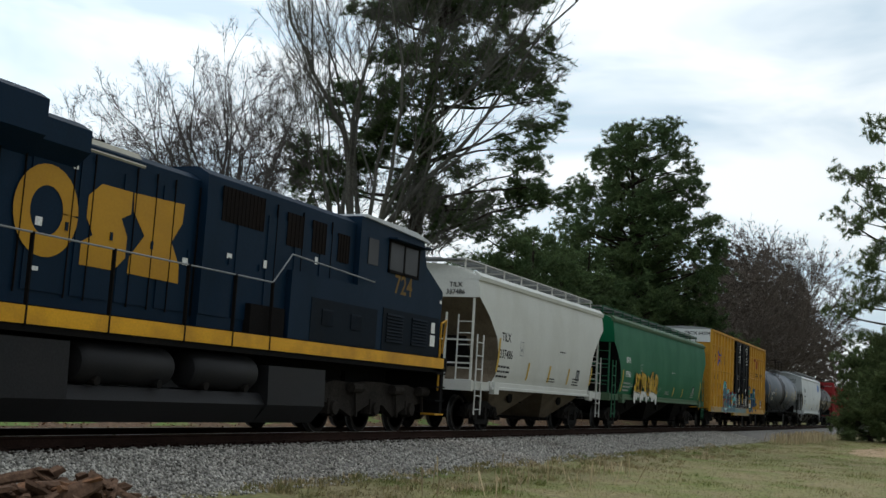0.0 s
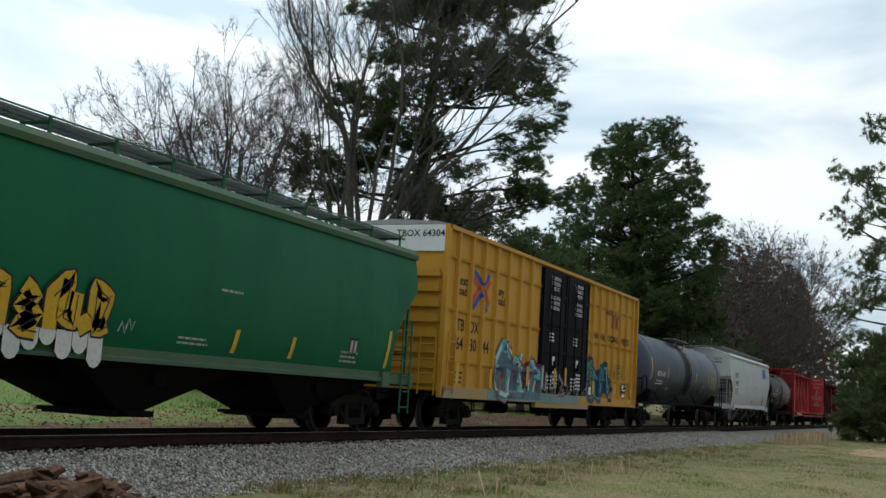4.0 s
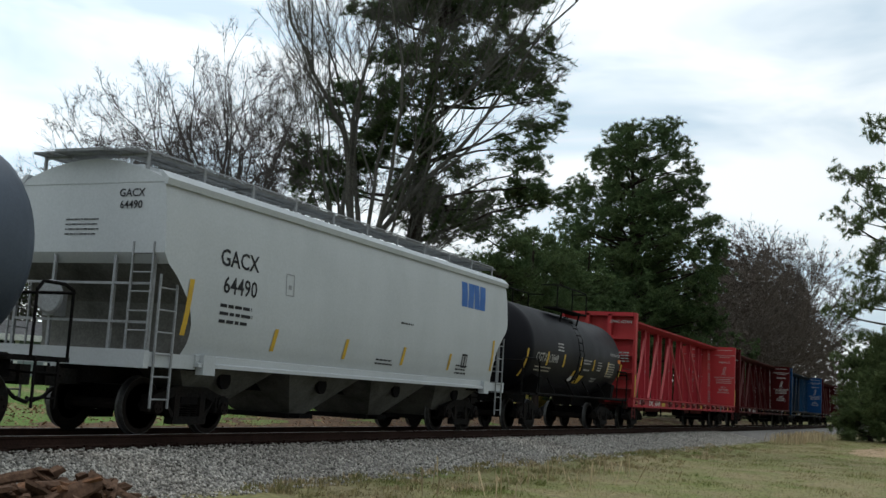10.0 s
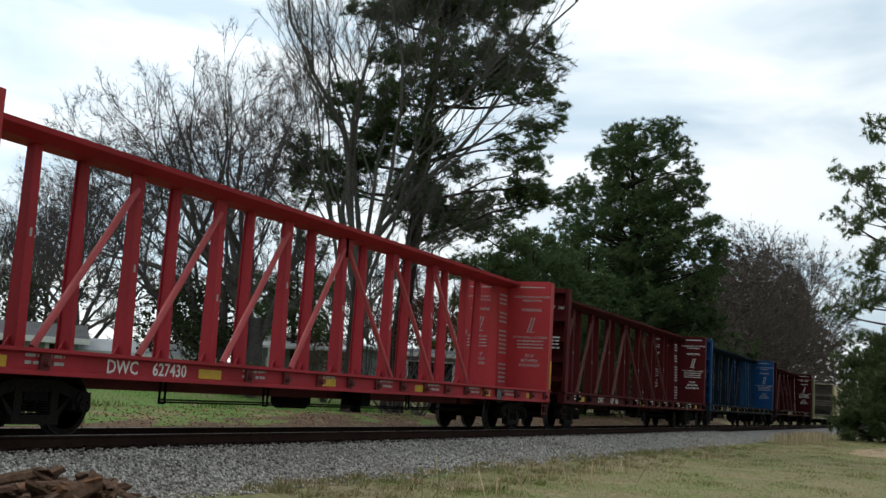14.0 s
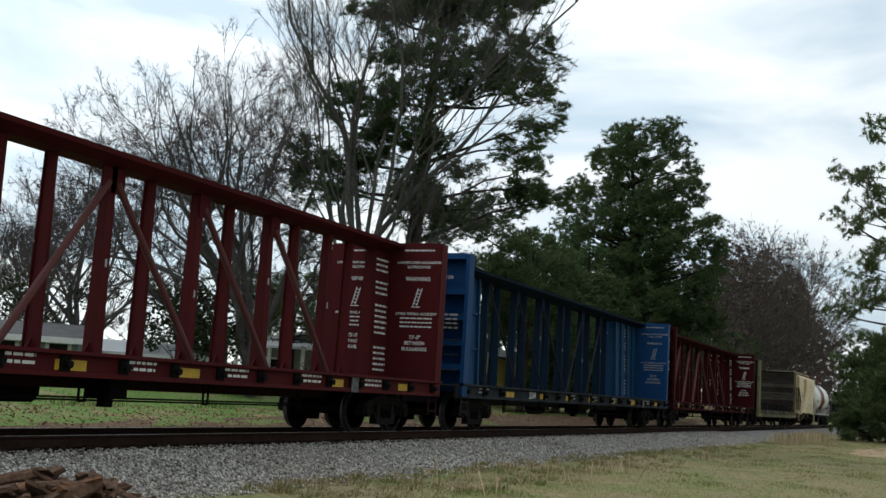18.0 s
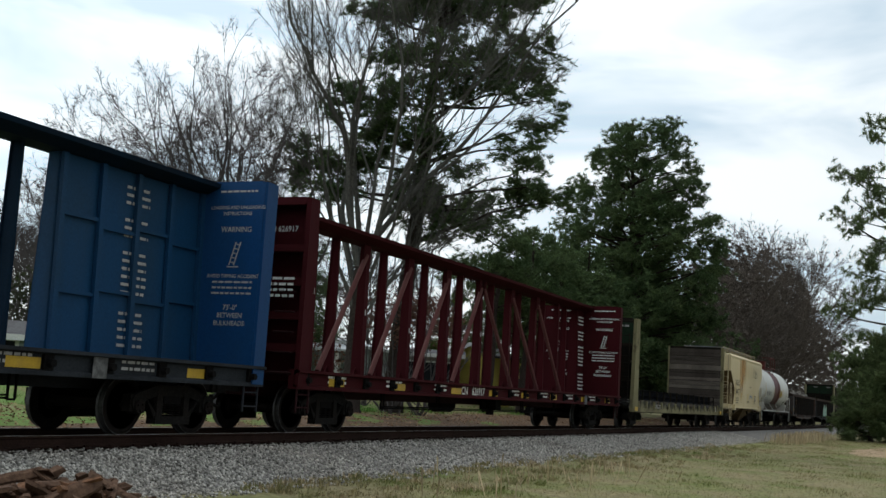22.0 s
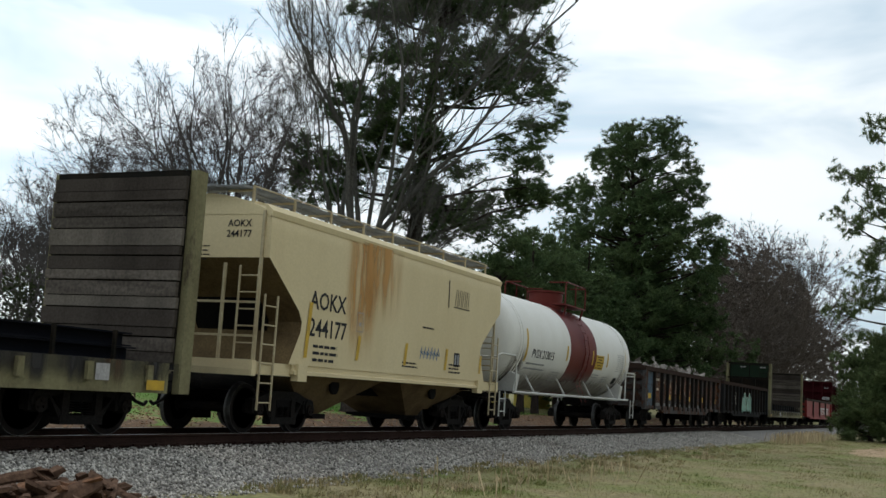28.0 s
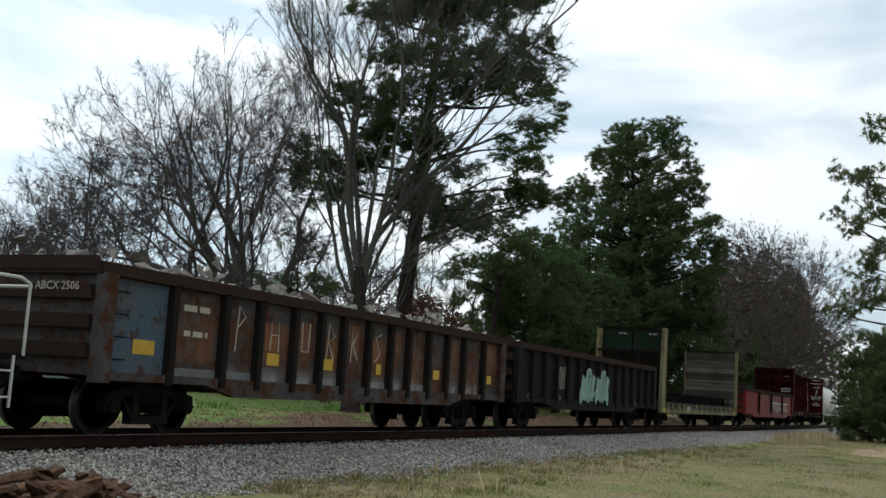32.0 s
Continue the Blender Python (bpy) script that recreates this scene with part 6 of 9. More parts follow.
    edge = lambda u, line: float(np.interp(u, [q[0] for q in line], [q[1] for q in line]))
    grid = [skin(u, edge(u, keel) + (edge(u, crest) - edge(u, keel)) * k / rows_) for u in cols for k in range(rows_ + 1)]
    s.add([(a, b - 0.004, c) for a, b, c in grid], [(i * (rows_ + 1) + k, (i + 1) * (rows_ + 1) + k, (i + 1) * (rows_ + 1) + k + 1, i * (rows_ + 1) + k + 1) for i in range(len(cols) - 1) for k in range(rows_)])
    part("graffiti_cloud", s, M_NAVYSPRAY, car, "dark blue ground of the second graffiti")
    s, h = Shape(), Shape()
    for pts, w in (([(2.45, 2.05), (2.62, 2.25), (2.78, 2.1), (2.6, 1.9), (2.42, 1.62), (2.38, 1.25), (2.7, 1.05), (2.98, 1.2), (3.0, 1.55)], 0.17), ([(3.14, 1.3), (3.1, 1.75), (3.2, 2.02), (3.42, 1.85), (3.4, 1.4), (3.55, 1.06), (3.74, 1.05)], 0.18),
                   ([(3.9, 2.2), (3.78, 1.7), (3.98, 1.32), (4.2, 1.38), (4.16, 1.75)], 0.17), ([(4.14, 2.12), (4.3, 2.0), (4.36, 1.6)], 0.14), ([(4.52, 2.22), (4.58, 1.7), (4.74, 1.22)], 0.19), ([(4.82, 2.14), (4.76, 1.75), (5.0, 1.55), (5.2, 1.45), (5.02, 1.28)], 0.18), ([(2.32, 1.0), (2.3, 1.15)], 0.1)):
        draw(s, pts, w, put, 0.008)
        draw(h, [(u - 0.03, v + 0.02) for u, v in pts], w * 0.12, put, 0.011)
    for line in (crest, keel):
        draw(o_, line, 0.07, put, 0.010)
    for k in range(9):
        cx = 5.1 + 0.1 * k
        draw(o_, [(cx, 1.95 + 0.1 * math.sin(k * 2.1)), (cx + 0.06, 2.12), (cx + 0.12, 1.86 + 0.05 * (k % 3))], 0.018, put, 0.012)
    tagged(part("graffiti_highlight", h, M_PALETEAL, car, "pale strokes over the green letters"), kind="stuff")
    part("graffiti_fill", s, M_TEAL2, car, "green-blue graffiti over the yellow panels")
    part("graffiti_outline", o_, M_NAVYSPRAY, car, "dark blue graffiti outlines")
    s = Shape()
    for k in range(30):
        cx = -2.4 + k * 0.16
        draw(s, [(cx, rnd.uniform(0.95, 1.2)), (cx + 0.12, rnd.uniform(1.05, 1.45)), (cx + rnd.uniform(-0.1, 0.25), rnd.uniform(1.0, 1.6))], 0.025, put, 0.012)
    tagged(part("graffiti_scribble", s, M_DULLW, car, "thin grey scribbled tags"), kind="stuff")
    part("overspray", Shape().box(-6.1, 1.6, -1.588, -1.582, 0.86, 1.10), M_TEALGREY, car, "grey-teal overspray on the sill")
    part("floor_sill", Shape().box(-half + 0.2, half - 0.2, -0.35, 0.35, 0.75, 1.0), M_UNDER, car)
    brake_gear(car, half)
    running_gear(car, half, 1.9)
    return join_line(car, x, label)


def stain_mat(name, colour, x0, x1, z0, z1, strength, even=False):
    """Rust or other colour washed down a panel: soft-edged, streaked, thinning out downwards and to the sides."""
    m = bpy.data.materials.new(name)
    m.use_nodes = True
    n, l = m.node_tree.nodes, m.node_tree.links
    b = n["Principled BSDF"]
    b.inputs["Base Color"].default_value = (*colour, 1)
    b.inputs["Roughness"].default_value = 0.75
    co, mp, ns, sp = n.new("ShaderNodeTexCoord"), n.new("ShaderNodeMapping"), n.new("ShaderNodeTexNoise"), n.new("ShaderNodeSeparateXYZ")
    mp.inputs["Scale"].default_value = (4.0, 1.0, 0.6)
    ns.inputs["Scale"].default_value, ns.inputs["Detail"].default_value = 1.0, 6.0
    l.new(co.outputs["Object"], mp.inputs[0])
    l.new(mp.outputs[0], ns.inputs[0])
    l.new(co.outputs["Object"], sp.inputs[0])

    def ramp(sock, a, c, lo, hi):
        r = n.new("ShaderNodeMapRange")
        r.interpolation_type = "SMOOTHSTEP"
        for k, v in enumerate((a, c, lo, hi)):
            r.inputs[k + 1].default_value = v
        l.new(sock, r.inputs[0])
        return r.outputs[0]

    def times(p, q):
        r = n.new("ShaderNodeMath")
        r.operation = "MULTIPLY"
        l.new(p, r.inputs[0])
        l.new(q, r.inputs[1])
        return r.outputs[0]

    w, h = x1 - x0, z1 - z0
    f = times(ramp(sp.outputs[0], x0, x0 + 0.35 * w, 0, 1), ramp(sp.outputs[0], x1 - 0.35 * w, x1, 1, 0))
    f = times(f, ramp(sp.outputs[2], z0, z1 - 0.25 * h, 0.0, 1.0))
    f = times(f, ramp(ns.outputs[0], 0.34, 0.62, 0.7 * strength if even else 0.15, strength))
    tr, mx = n.new("ShaderNodeBsdfTransparent"), n.new("ShaderNodeMixShader")
    l.new(f, mx.inputs[0])
    l.new(tr.outputs[0], mx.inputs[1])
    l.new(b.outputs[0], mx.inputs[2])
    l.new(mx.outputs[0], n["Material Output"].inputs["Surface"])
    return m


def stain(car, put, x0, x1, z0, z1, colour, strength, label, name="rust_stain"):
    """A film of dirt, rust or plain darker colour lying on a side, strongest at z1."""
    rows_ = [z0 + (z1 - z0) * k / 24 for k in range(25)]
    v = [tuple(Vector(put(xx, zz)) + Vector((0, 0.003, 0))) for zz in rows_ for xx in (x0, x1)]
    m = stain_mat("washed_stain", colour, x0, x1, v[0][2], v[-1][2], strength, name == "grime" and x1 - x0 > 3)
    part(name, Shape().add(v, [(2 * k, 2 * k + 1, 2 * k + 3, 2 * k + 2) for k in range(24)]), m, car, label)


# ---- centre-beam lumber cars ----
def centre_beam(name, label, x, half, paint, dark, marks, sheet, solid_panels=2, diag=True, seed=1, brace=None, panel=None, at=(-6.65, -4.9), yellow=(-10.3, -8.9, -2.2, 2.0, 5.96, 9.16), phase=-0.42, winch=None, sill=None):
    brace = brace or paint
    car = thing(name, label, "freight car", group="cars of the train")
    rnd = random.Random(seed)
    top = 4.48
    bt = 0.36  # thickness of a bulkhead
    s = Shape()
    s.box(-half, half, -1.35, 1.35, 1.12, 1.18)
    s.box(-half + 0.3, half - 0.3, -0.3, 0.3, 0.68, 1.12)
    part("deck", s, dark, car)
    for sy in (-1, 1):
        s = Shape().prism([(sy * 1.30, 0.86), (sy * 1.50, 0.86), (sy * 1.50, 0.92), (sy * 1.44, 0.94), (sy * 1.44, 1.14), (sy * 1.55, 1.17), (sy * 1.55, 1.22), (sy * 1.30, 1.22)], "x", -half, half)
        part("side_sill", s, sill or paint, car)
    n = 18
    step = (2 * half - 2 * bt) / n
    for k in range(n + 1):
        s = Shape()
        px = -half + bt + k * step
        for sy in (-1, 1):
            if sy < 0 and min(abs(px - at[0]) + 0.35, abs(px - at[1])) < 1.0:
                continue
            s.tube((px, sy * 1.40, 1.03), (px, sy * 1.58, 1.03), 0.06, 0.055, 10)
            s.box(px - 0.09, px + 0.09, min(sy * 1.40, sy * 1.49), max(sy * 1.40, sy * 1.49), 0.93, 1.16)
        pieces("strap_winch", s, winch or M_UNDER, car)
    # the posts: tapered columns in one row, wide at the deck and slim under the top chord
    inner = half - bt
    a, b = -inner + step * solid_panels, inner - step * solid_panels
    order = [k for k in range(-9, 10) if abs(phase + 1.18 * k) < inner - 0.7 * step]
    row = [phase + 1.18 * k for k in order]
    for k, px in zip(order, row):
        broad = k % 2 == 1
        wb, wt, dp, dt, yc = (0.062, 0.052, 0.13, 0.08, 0.0) if broad else (0.042, 0.036, 0.13, 0.08, 0.08)
        s = Shape()
        s.hexa([(px - wb, yc - dp, 1.18), (px + wb, yc - dp, 1.18), (px + wb, yc + dp, 1.18), (px - wb, yc + dp, 1.18),
                (px - wt, yc - dt, top - 0.2), (px + wt, yc - dt, top - 0.2), (px + wt, yc + dt, top - 0.2), (px - wt, yc + dt, top - 0.2)])
        post = part("post", s, paint, car)
        y0, y1 = (yc - dp - 0.018, yc - dt - 0.018) if broad else (yc + dp + 0.018, yc + dt + 0.018)
        part("flange", Shape().hexa([(px - wb - 0.03, y0 - 0.009, 1.18), (px + wb + 0.03, y0 - 0.009, 1.18), (px + wb + 0.03, y0 + 0.009, 1.18), (px - wb - 0.03, y0 + 0.009, 1.18),
                                     (px - wt - 0.03, y1 - 0.009, top - 0.2), (px + wt + 0.03, y1 - 0.009, top - 0.2), (px + wt + 0.03, y1 + 0.009, top - 0.2), (px - wt - 0.03, y1 + 0.009, top - 0.2)]), paint, post)
        part("foot_gusset", Shape().prism([(px - wb - 0.16, 1.18), (px + wb + 0.16, 1.18), (px + wb, 1.42), (px - wb, 1.42)], "y", yc - 0.01, yc + 0.01), paint, post)
        if a < px < b and broad:
            s = Shape()
            zz = 2.45 + 0.25 * (k % 3)
            patch(s, side(px, zz, -0.160 + (zz - 1.18) * 0.0162), 0.05, 0.13)
            part("tag", s, M_DULLW, post)
    for k in range(order[0] % 2 == 0, len(row) - 2, 2):
        p0, p1 = row[k] + 0.1, row[k + 2] - 0.1
        up = (p0 + p1 < 0) == diag
        if not diag and (k % 4 == 0 or not a < p0 < p1 < b):
            continue
        r = 0.06 if diag else 0.035
        lo_, hi_ = (-0.30, 1.25), (-0.12, top - 0.45)
        p, q = (lo_, hi_) if up else (hi_, lo_)
        br = part("brace", Shape().tube((p0, *p), (p1, *q), r, r, 8), brace, car)
        gx = p1 if up else p0
        part("gusset", Shape().box(gx - 0.16, gx + 0.16, -0.14, -0.10, top - 0.62, top - 0.2), paint, br)
    s = Shape()
    s.prism([(-0.52, top - 0.02), (-0.50, top - 0.10), (-0.24, top - 0.20), (0.24, top - 0.20), (0.50, top - 0.10), (0.52, top - 0.02), (0.3, top), (-0.3, top)], "x", -half + 0.3, half - 0.3)
    part("top_chord", s, paint, car)
    # sheeted panels next to the bulkheads
    for sx in (-1, 1):
        x0, x1 = (-inner, a) if sx < 0 else (b, inner)
        s = Shape()
        for sy in (-1, 1):
            s.hexa([(x0, sy * 0.20 - 0.01, 1.18), (x1, sy * 0.20 - 0.01, 1.18), (x1, sy * 0.20 + 0.01, 1.18), (x0, sy * 0.20 + 0.01, 1.18),
                    (x0, sy * 0.10 - 0.01, top - 0.12), (x1, sy * 0.10 - 0.01, top - 0.12), (x1, sy * 0.10 + 0.01, top - 0.12), (x0, sy * 0.10 + 0.01, top - 0.12)])
        s.hexa([(p_, y_ * f_, z_) for z_, f_ in ((1.18, 0.20), (top - 0.12, 0.10)) for p_, y_ in ((x0 if sx > 0 else x1 - 0.02, -1), (x0 + 0.02 if sx > 0 else x1, -1), (x0 + 0.02 if sx > 0 else x1, 1), (x0 if sx > 0 else x1 - 0.02, 1))])
        pieces("web_sheet", s, panel or sheet, car)
        at_ = lambda z_: -0.21 + (z_ - 1.18) * 0.0315
        m_ = max(1, round((x1 - x0) / 0.85)) if solid_panels > 1 else 0
        for k in range(m_ + 1 if m_ else 0):
            xx = x0 + 0.06 + (x1 - x0 - 0.12) * k / m_
            part("sheet_rib", Shape().beam((xx, at_(1.18) - 0.05, 1.18), (xx, at_(top - 0.15) - 0.05, top - 0.15), 0.07, 0.10, (1, 0, 0)), panel or sheet, car)
            if k < m_:
                for zz in (2.15 + 0.1 * (k % 2), 3.35 - 0.1 * (k % 2)):
                    part("sheet_rib", Shape().box(xx + 0.04, xx + (x1 - x0 - 0.12) / m_ - 0.04, at_(zz) - 0.06, at_(zz), zz - 0.03, zz + 0.03), panel or sheet, car)
        # the bulkhead: sheet inside, ribs and edge posts outside
        xi, xo = sx * inner, sx * half
        lo, hi = min(xi, xo), max(xi, xo)
        bulk = part("bulkhead", Shape().box(xi - 0.02, xi + 0.02, -1.47, 1.47, 1.0, top - 0.02), sheet, car)
        s = Shape()
        for sy in (-1, 1):
            s.prism([(lo, sy * 1.42), (hi, sy * 1.36), (hi, sy * 1.50), (lo, sy * 1.52)], "z", 0.90, top)
        pieces("edge_post", s, sheet, bulk)
        s = Shape()
        for sy in (-0.45, 0.45):
            s.box(lo, hi, sy - 0.07, sy + 0.07, 1.0, top - 0.05)
        s.box(lo, hi, -1.4, 1.4, top - 0.13, top + 0.02)
        pieces("upright", s, sheet, bulk)
        for zz in (1.55, 2.15, 2.8, 3.45):
            part("rib", Shape().box(lo + 0.04, hi - 0.02, -1.4, 1.4, zz, zz + 0.14), sheet, bulk)
        s = Shape()
        for k in range(5):
            zz = 1.15 + k * 0.38
            s.tube((xo + sx * 0.05, -1.34, zz), (xo + sx * 0.05, -0.92, zz), 0.018, 0.018, 6).beam((xo + sx * 0.05, -1.34, zz), (xo, -1.34, zz), 0.02, 0.02).beam((xo + sx * 0.05, -0.92, zz), (xo, -0.92, zz), 0.02, 0.02)
        part("grab_iron", s, dark, bulk)
        ladder(car, "step", sx * (half - 0.3), -1.45, 0.42, 0.9, 0.42, "x", dark, 2)
    # writing
    s = Shape()
    sil = lambda cx: side(cx, 1.03, -1.447)
    write(s, marks[0], 0.28, sil(at[0]))
    write(s, marks[1], 0.28, sil(at[1]))
    part("lettering", s, M_INKW, car)
    s = Shape()
    write(s, marks[0] + " " + marks[1], 0.15, endface(-0.92, top - 0.36 - (0.25 if seed > 1 else 0), -half - 0.014))
    part("end_lettering", s, M_DULLW, car)
    s = Shape()
    face = lambda y, z: endface(y, z, inner - 0.026)
    for yy in (-0.93, 0.75):
        write(s, "LOADING AND UNLOADING", 0.088, face(yy, 4.02))
        write(s, "INSTRUCTIONS", 0.088, face(yy, 3.91))
        write(s, "WARNING", 0.135, face(yy, 3.62))
        write(s, "AVOID TIPPING ACCIDENT", 0.09, face(yy, 2.78))
        for z in (2.66, 2.56, 2.46):
            bars(s, face(yy, z), 0.85, 1, 0.07, 0.034, int(z * 31), 0.05)
        write(s, "73'-0\"", 0.13, face(yy, 2.22))
        write(s, "BETWEEN", 0.12, face(yy, 2.08))
        write(s, "BULKHEADS", 0.12, face(yy, 1.94))
        for a_ in (-0.05, 0.05):
            stroke(s, [(a_ - 0.05, -0.20), (a_ + 0.07, 0.22)], 0.025, face(yy, 3.18))
        for k in range(5):
            stroke(s, [(-0.085 + 0.026 * k, -0.14 + 0.08 * k), (0.02 + 0.026 * k, -0.16 + 0.08 * k)], 0.02, face(yy, 3.18))
        stroke(s, [(-0.14, -0.23), (0.10, -0.23)], 0.022, face(yy, 3.18))
        bars(s, face(yy, 4.3), 0.8, 1, 0.07, 0.035, 3, 0.05)
    text_x = inner - 0.4 if solid_panels < 1 else inner - 1.75
    web = lambda cx: (lambda u, v: (cx + u, -0.226 + (v - 1.18) * 0.0315, v))
    for cx, z, rows in ((text_x, 4.0, 3), (text_x, 3.45, 3), (text_x, 2.9, 6), (text_x, 1.9, 5)):
        for k in range(rows):
            w = web(cx)
            bars(s, lambda u, v, z=z, k=k, w=w: w(u, z - k * 0.13 + v), 0.62, 1, 0.08, 0.048, int(cx * 7) + k, 0.15)
    bars(s, endface(-0.95, 2.9, -half - 0.014), 0.8, 4, 0.11, 0.05, 5)
    for k, cx in enumerate([-half + 1.6 + j * 2.5 for j in range(8)]):
        if min(abs(cx - at[0]), abs(cx - at[1])) > 1.3:
            bars(s, side(cx, 1.10, -1.447), 0.75, 2, 0.1, 0.045, k, 0.1)
    part("stencil", s, M_DULLW if seed in (1, 4) else M_INKW, car)
    s = Shape()
    for cx in yellow:
        patch(s, side(cx, 1.02, -1.448), 0.62, 0.15)
    for sx in (-1, 1) if seed == 1 else ():
        s.box(sx * (half - 0.12) - 0.06, sx * (half - 0.12) + 0.06, -1.535, -1.528, 1.25, 2.1)
    pieces("reflector_stripe", s, M_YELLOW, car)
    s = Shape()
    patch(s, side(half - 4.2, 1.03, -1.512), 0.3, 0.34)
    part("data_plate", s, M_PLATE, car, "dark data plate")
    brake_gear(car, half)
    running_gear(car, half, 1.9)
    return join_line(car, x, label)


# ---- bulkhead flat car with steel beams ----
def bulkhead_flat(name, label, x, half, planks_both=True):
    car = thing(name, label, "freight car", group="cars of the train")
    s = Shape()
    s.box(-half, half, -1.35, 1.35, 1.05, 1.14).box(-half + 0.3, half - 0.3, -0.35, 0.35, 0.62, 1.05)
    part("deck", s, M_UNDER, car)
    for sy in (-1, 1):
        s = Shape().prism([(sy * 1.34, 0.68), (sy * 1.46, 0.68), (sy * 1.46, 1.15), (sy * 1.34, 1.15)], "x", -half + 0.5, half - 0.5)
        part("side_sill", s, M_FLATSIDE, car)
        for k in range(14):
            px = -half + 1.0 + k * (2 * half - 2.0) / 13
            part("stake_pocket", Shape().box(px - 0.06, px + 0.06, min(sy * 1.46, sy * 1.52), max(sy * 1.46, sy * 1.52), 0.84, 1.10), M_FLATSIDE, car)
    # dark streaks between the stake pockets
    stain(car, lambda u, v: (u, -1.4645, v), -half - 4, half + 4, 0.78, 1.15, (0.014, 0.011, 0.008), 0.9, "dark grime along the top of the sill", "grime")
    for k in range(22):
        px = -half + 1.3 + k * (2 * half - 2.2) / 21
        stain(car, lambda u, v: (u, -1.467, v), px - 0.20 - 0.06 * (k % 3), px + 0.20, 0.66, 1.15, (0.012, 0.010, 0.008) if k % 4 else (0.07, 0.035, 0.012), 1.0, "dark grime run down the sill", "grime")
    top = 4.28
    for sx in (-1, 1):
        sheet_in = 0.27 if sx > 0 else 0.9
        b = part("bulkhead", Shape().box(sx * (half - sheet_in) - 0.03, sx * (half - sheet_in) + 0.03, -1.355, 1.40, 1.1, top), M_FLATDARK, car)
        s = Shape()
        for sy in (-1, 1):
            w0, w1, w2, w3 = (0.14, 0.90, 0.84, 0.36) if sx < 0 else (0.0, 0.26, 0.26, 0.0)
            s.hexa([(sx * (half - w0), sy * 1.36, 0.68), (sx * (half - w1), sy * 1.36, 0.68), (sx * (half - w1), sy * 1.50, 0.68), (sx * (half - w0), sy * 1.50, 0.68),
                    (sx * (half - w3), sy * 1.36, top), (sx * (half - w2), sy * 1.36, top), (sx * (half - w2), sy * 1.50, top), (sx * (half - w3), sy * 1.50, top)])
        pieces("edge_post", s, M_FLATSIDE, b, "pale green rust-streaked edge posts")
        near = lambda a, b_, y0, y1, z0, z1: s.box(min(sx * (half - a), sx * (half - b_)), max(sx * (half - a), sx * (half - b_)), y0, y1, z0, z1)
        s = Shape()
        for y in (-0.45, 0.45):
            near(0.06, 0.24, y - 0.06, y + 0.06, 1.1, 3.2)
        for z in (1.85, 2.55, 3.2, top - 0.10):
            near(0.06, 0.24, -1.36, 1.36, z, z + 0.10)
        part("frame", s, M_FLATDARK, b)
        if sx < 0:
            for y in (-0.66, 0.66):
                part("end_panel", Shape().box(-half + 0.70, -half + 0.74, y - 0.62, y + 0.62, 3.34, 4.14), M_FLATGREEN, b, "dark green top panel of the end")
                s = Shape()
                bars(s, endface(y - 0.25, 3.98, -half + 0.696), 0.4, 1, 0.1, 0.07, 7, 0.5)
                part("lettering", s, M_DULLW, b)
        s = Shape()
        for k in range(7):
            zz = 1.2 + k * 0.4
            s.tube((sx * (half - 0.02), -1.3, zz), (sx * (half - 0.02), -0.8, zz), 0.016, 0.016, 6)
        for y in (-1.3, -0.8):
            s.tube((sx * (half - 0.02), y, 1.1), (sx * (half - 0.02), y, 3.7), 0.018, 0.018, 6)
        part("grab_iron", s, M_FLATDARK, b)
        zz, k = 1.16, 0
        while zz < top - 0.1:
            hh = min((0.17, 0.24, 0.15, 0.30, 0.19, 0.26)[k % 6], top - zz)
            xx = sx * (half - (0.36 if sx > 0 else 1.0)) + 0.012 * ((k * 5) % 3 - 1)
            g = 0.014 * ((k * 7) % 3)
            part("plank", Shape().box(xx - 0.035, xx + 0.035, -1.39 + g, 1.385 - g, zz, zz + hh - 0.014 - 0.012 * (k % 2)), (M_PLANK, M_PLANKD, M_PLANKP, M_PLANK, M_PLANKD)[(k * 3) % 5], b)
            zz, k = zz + hh, k + 1
    for lay in range(2):
        for k in range(5):
            y = -1.0 + k * 0.5
            z = 1.15 + lay * 0.215
            s = Shape()
            L = half - 1.0 - 0.12 * ((k + lay) % 3)
            s.box(-L, L, y - 0.19, y + 0.19, z, z + 0.02).box(-L, L, y - 0.19, y + 0.19, z + 0.185, z + 0.205).box(-L, L, y - 0.012, y + 0.012, z + 0.02, z + 0.185)
            tagged(part("steel_beam", s, M_BEAM, car), "dark steel beam of the load")
    for k in range(13):
        px = -half + 2.4 + k * (2 * half - 4.0) / 12
        s = Shape()
        for sy in (-1, 1):
            s.box(px - 0.022, px + 0.022, sy * 1.28 - 0.03, sy * 1.28 + 0.03, 1.14, 1.58)
        pieces("stake", s, M_FLATDARK, car)
    s = Shape()
    write(s, "NOKL 725142", 0.22, side(-half + 4.4, 0.92, -1.47)) if planks_both else bars(s, side(-half + 6, 0.8, -1.47), 1.2, 1, 0.2, 0.22, 2)
    bars(s, side(half - 2.0, 0.84, -1.47), 0.3, 1, 0.2, 0.24, 4)
    part("lettering", s, M_DULLW, car)
    s = Shape()
    for px in (-half + 0.5, half - 0.9):
        patch(s, side(px, 0.80, -1.546), 0.42, 0.15)
    pieces("reflector_stripe", s, M_YELLOW, car)
    running_gear(car, half, 1.9)
    return join_line(car, x, label)


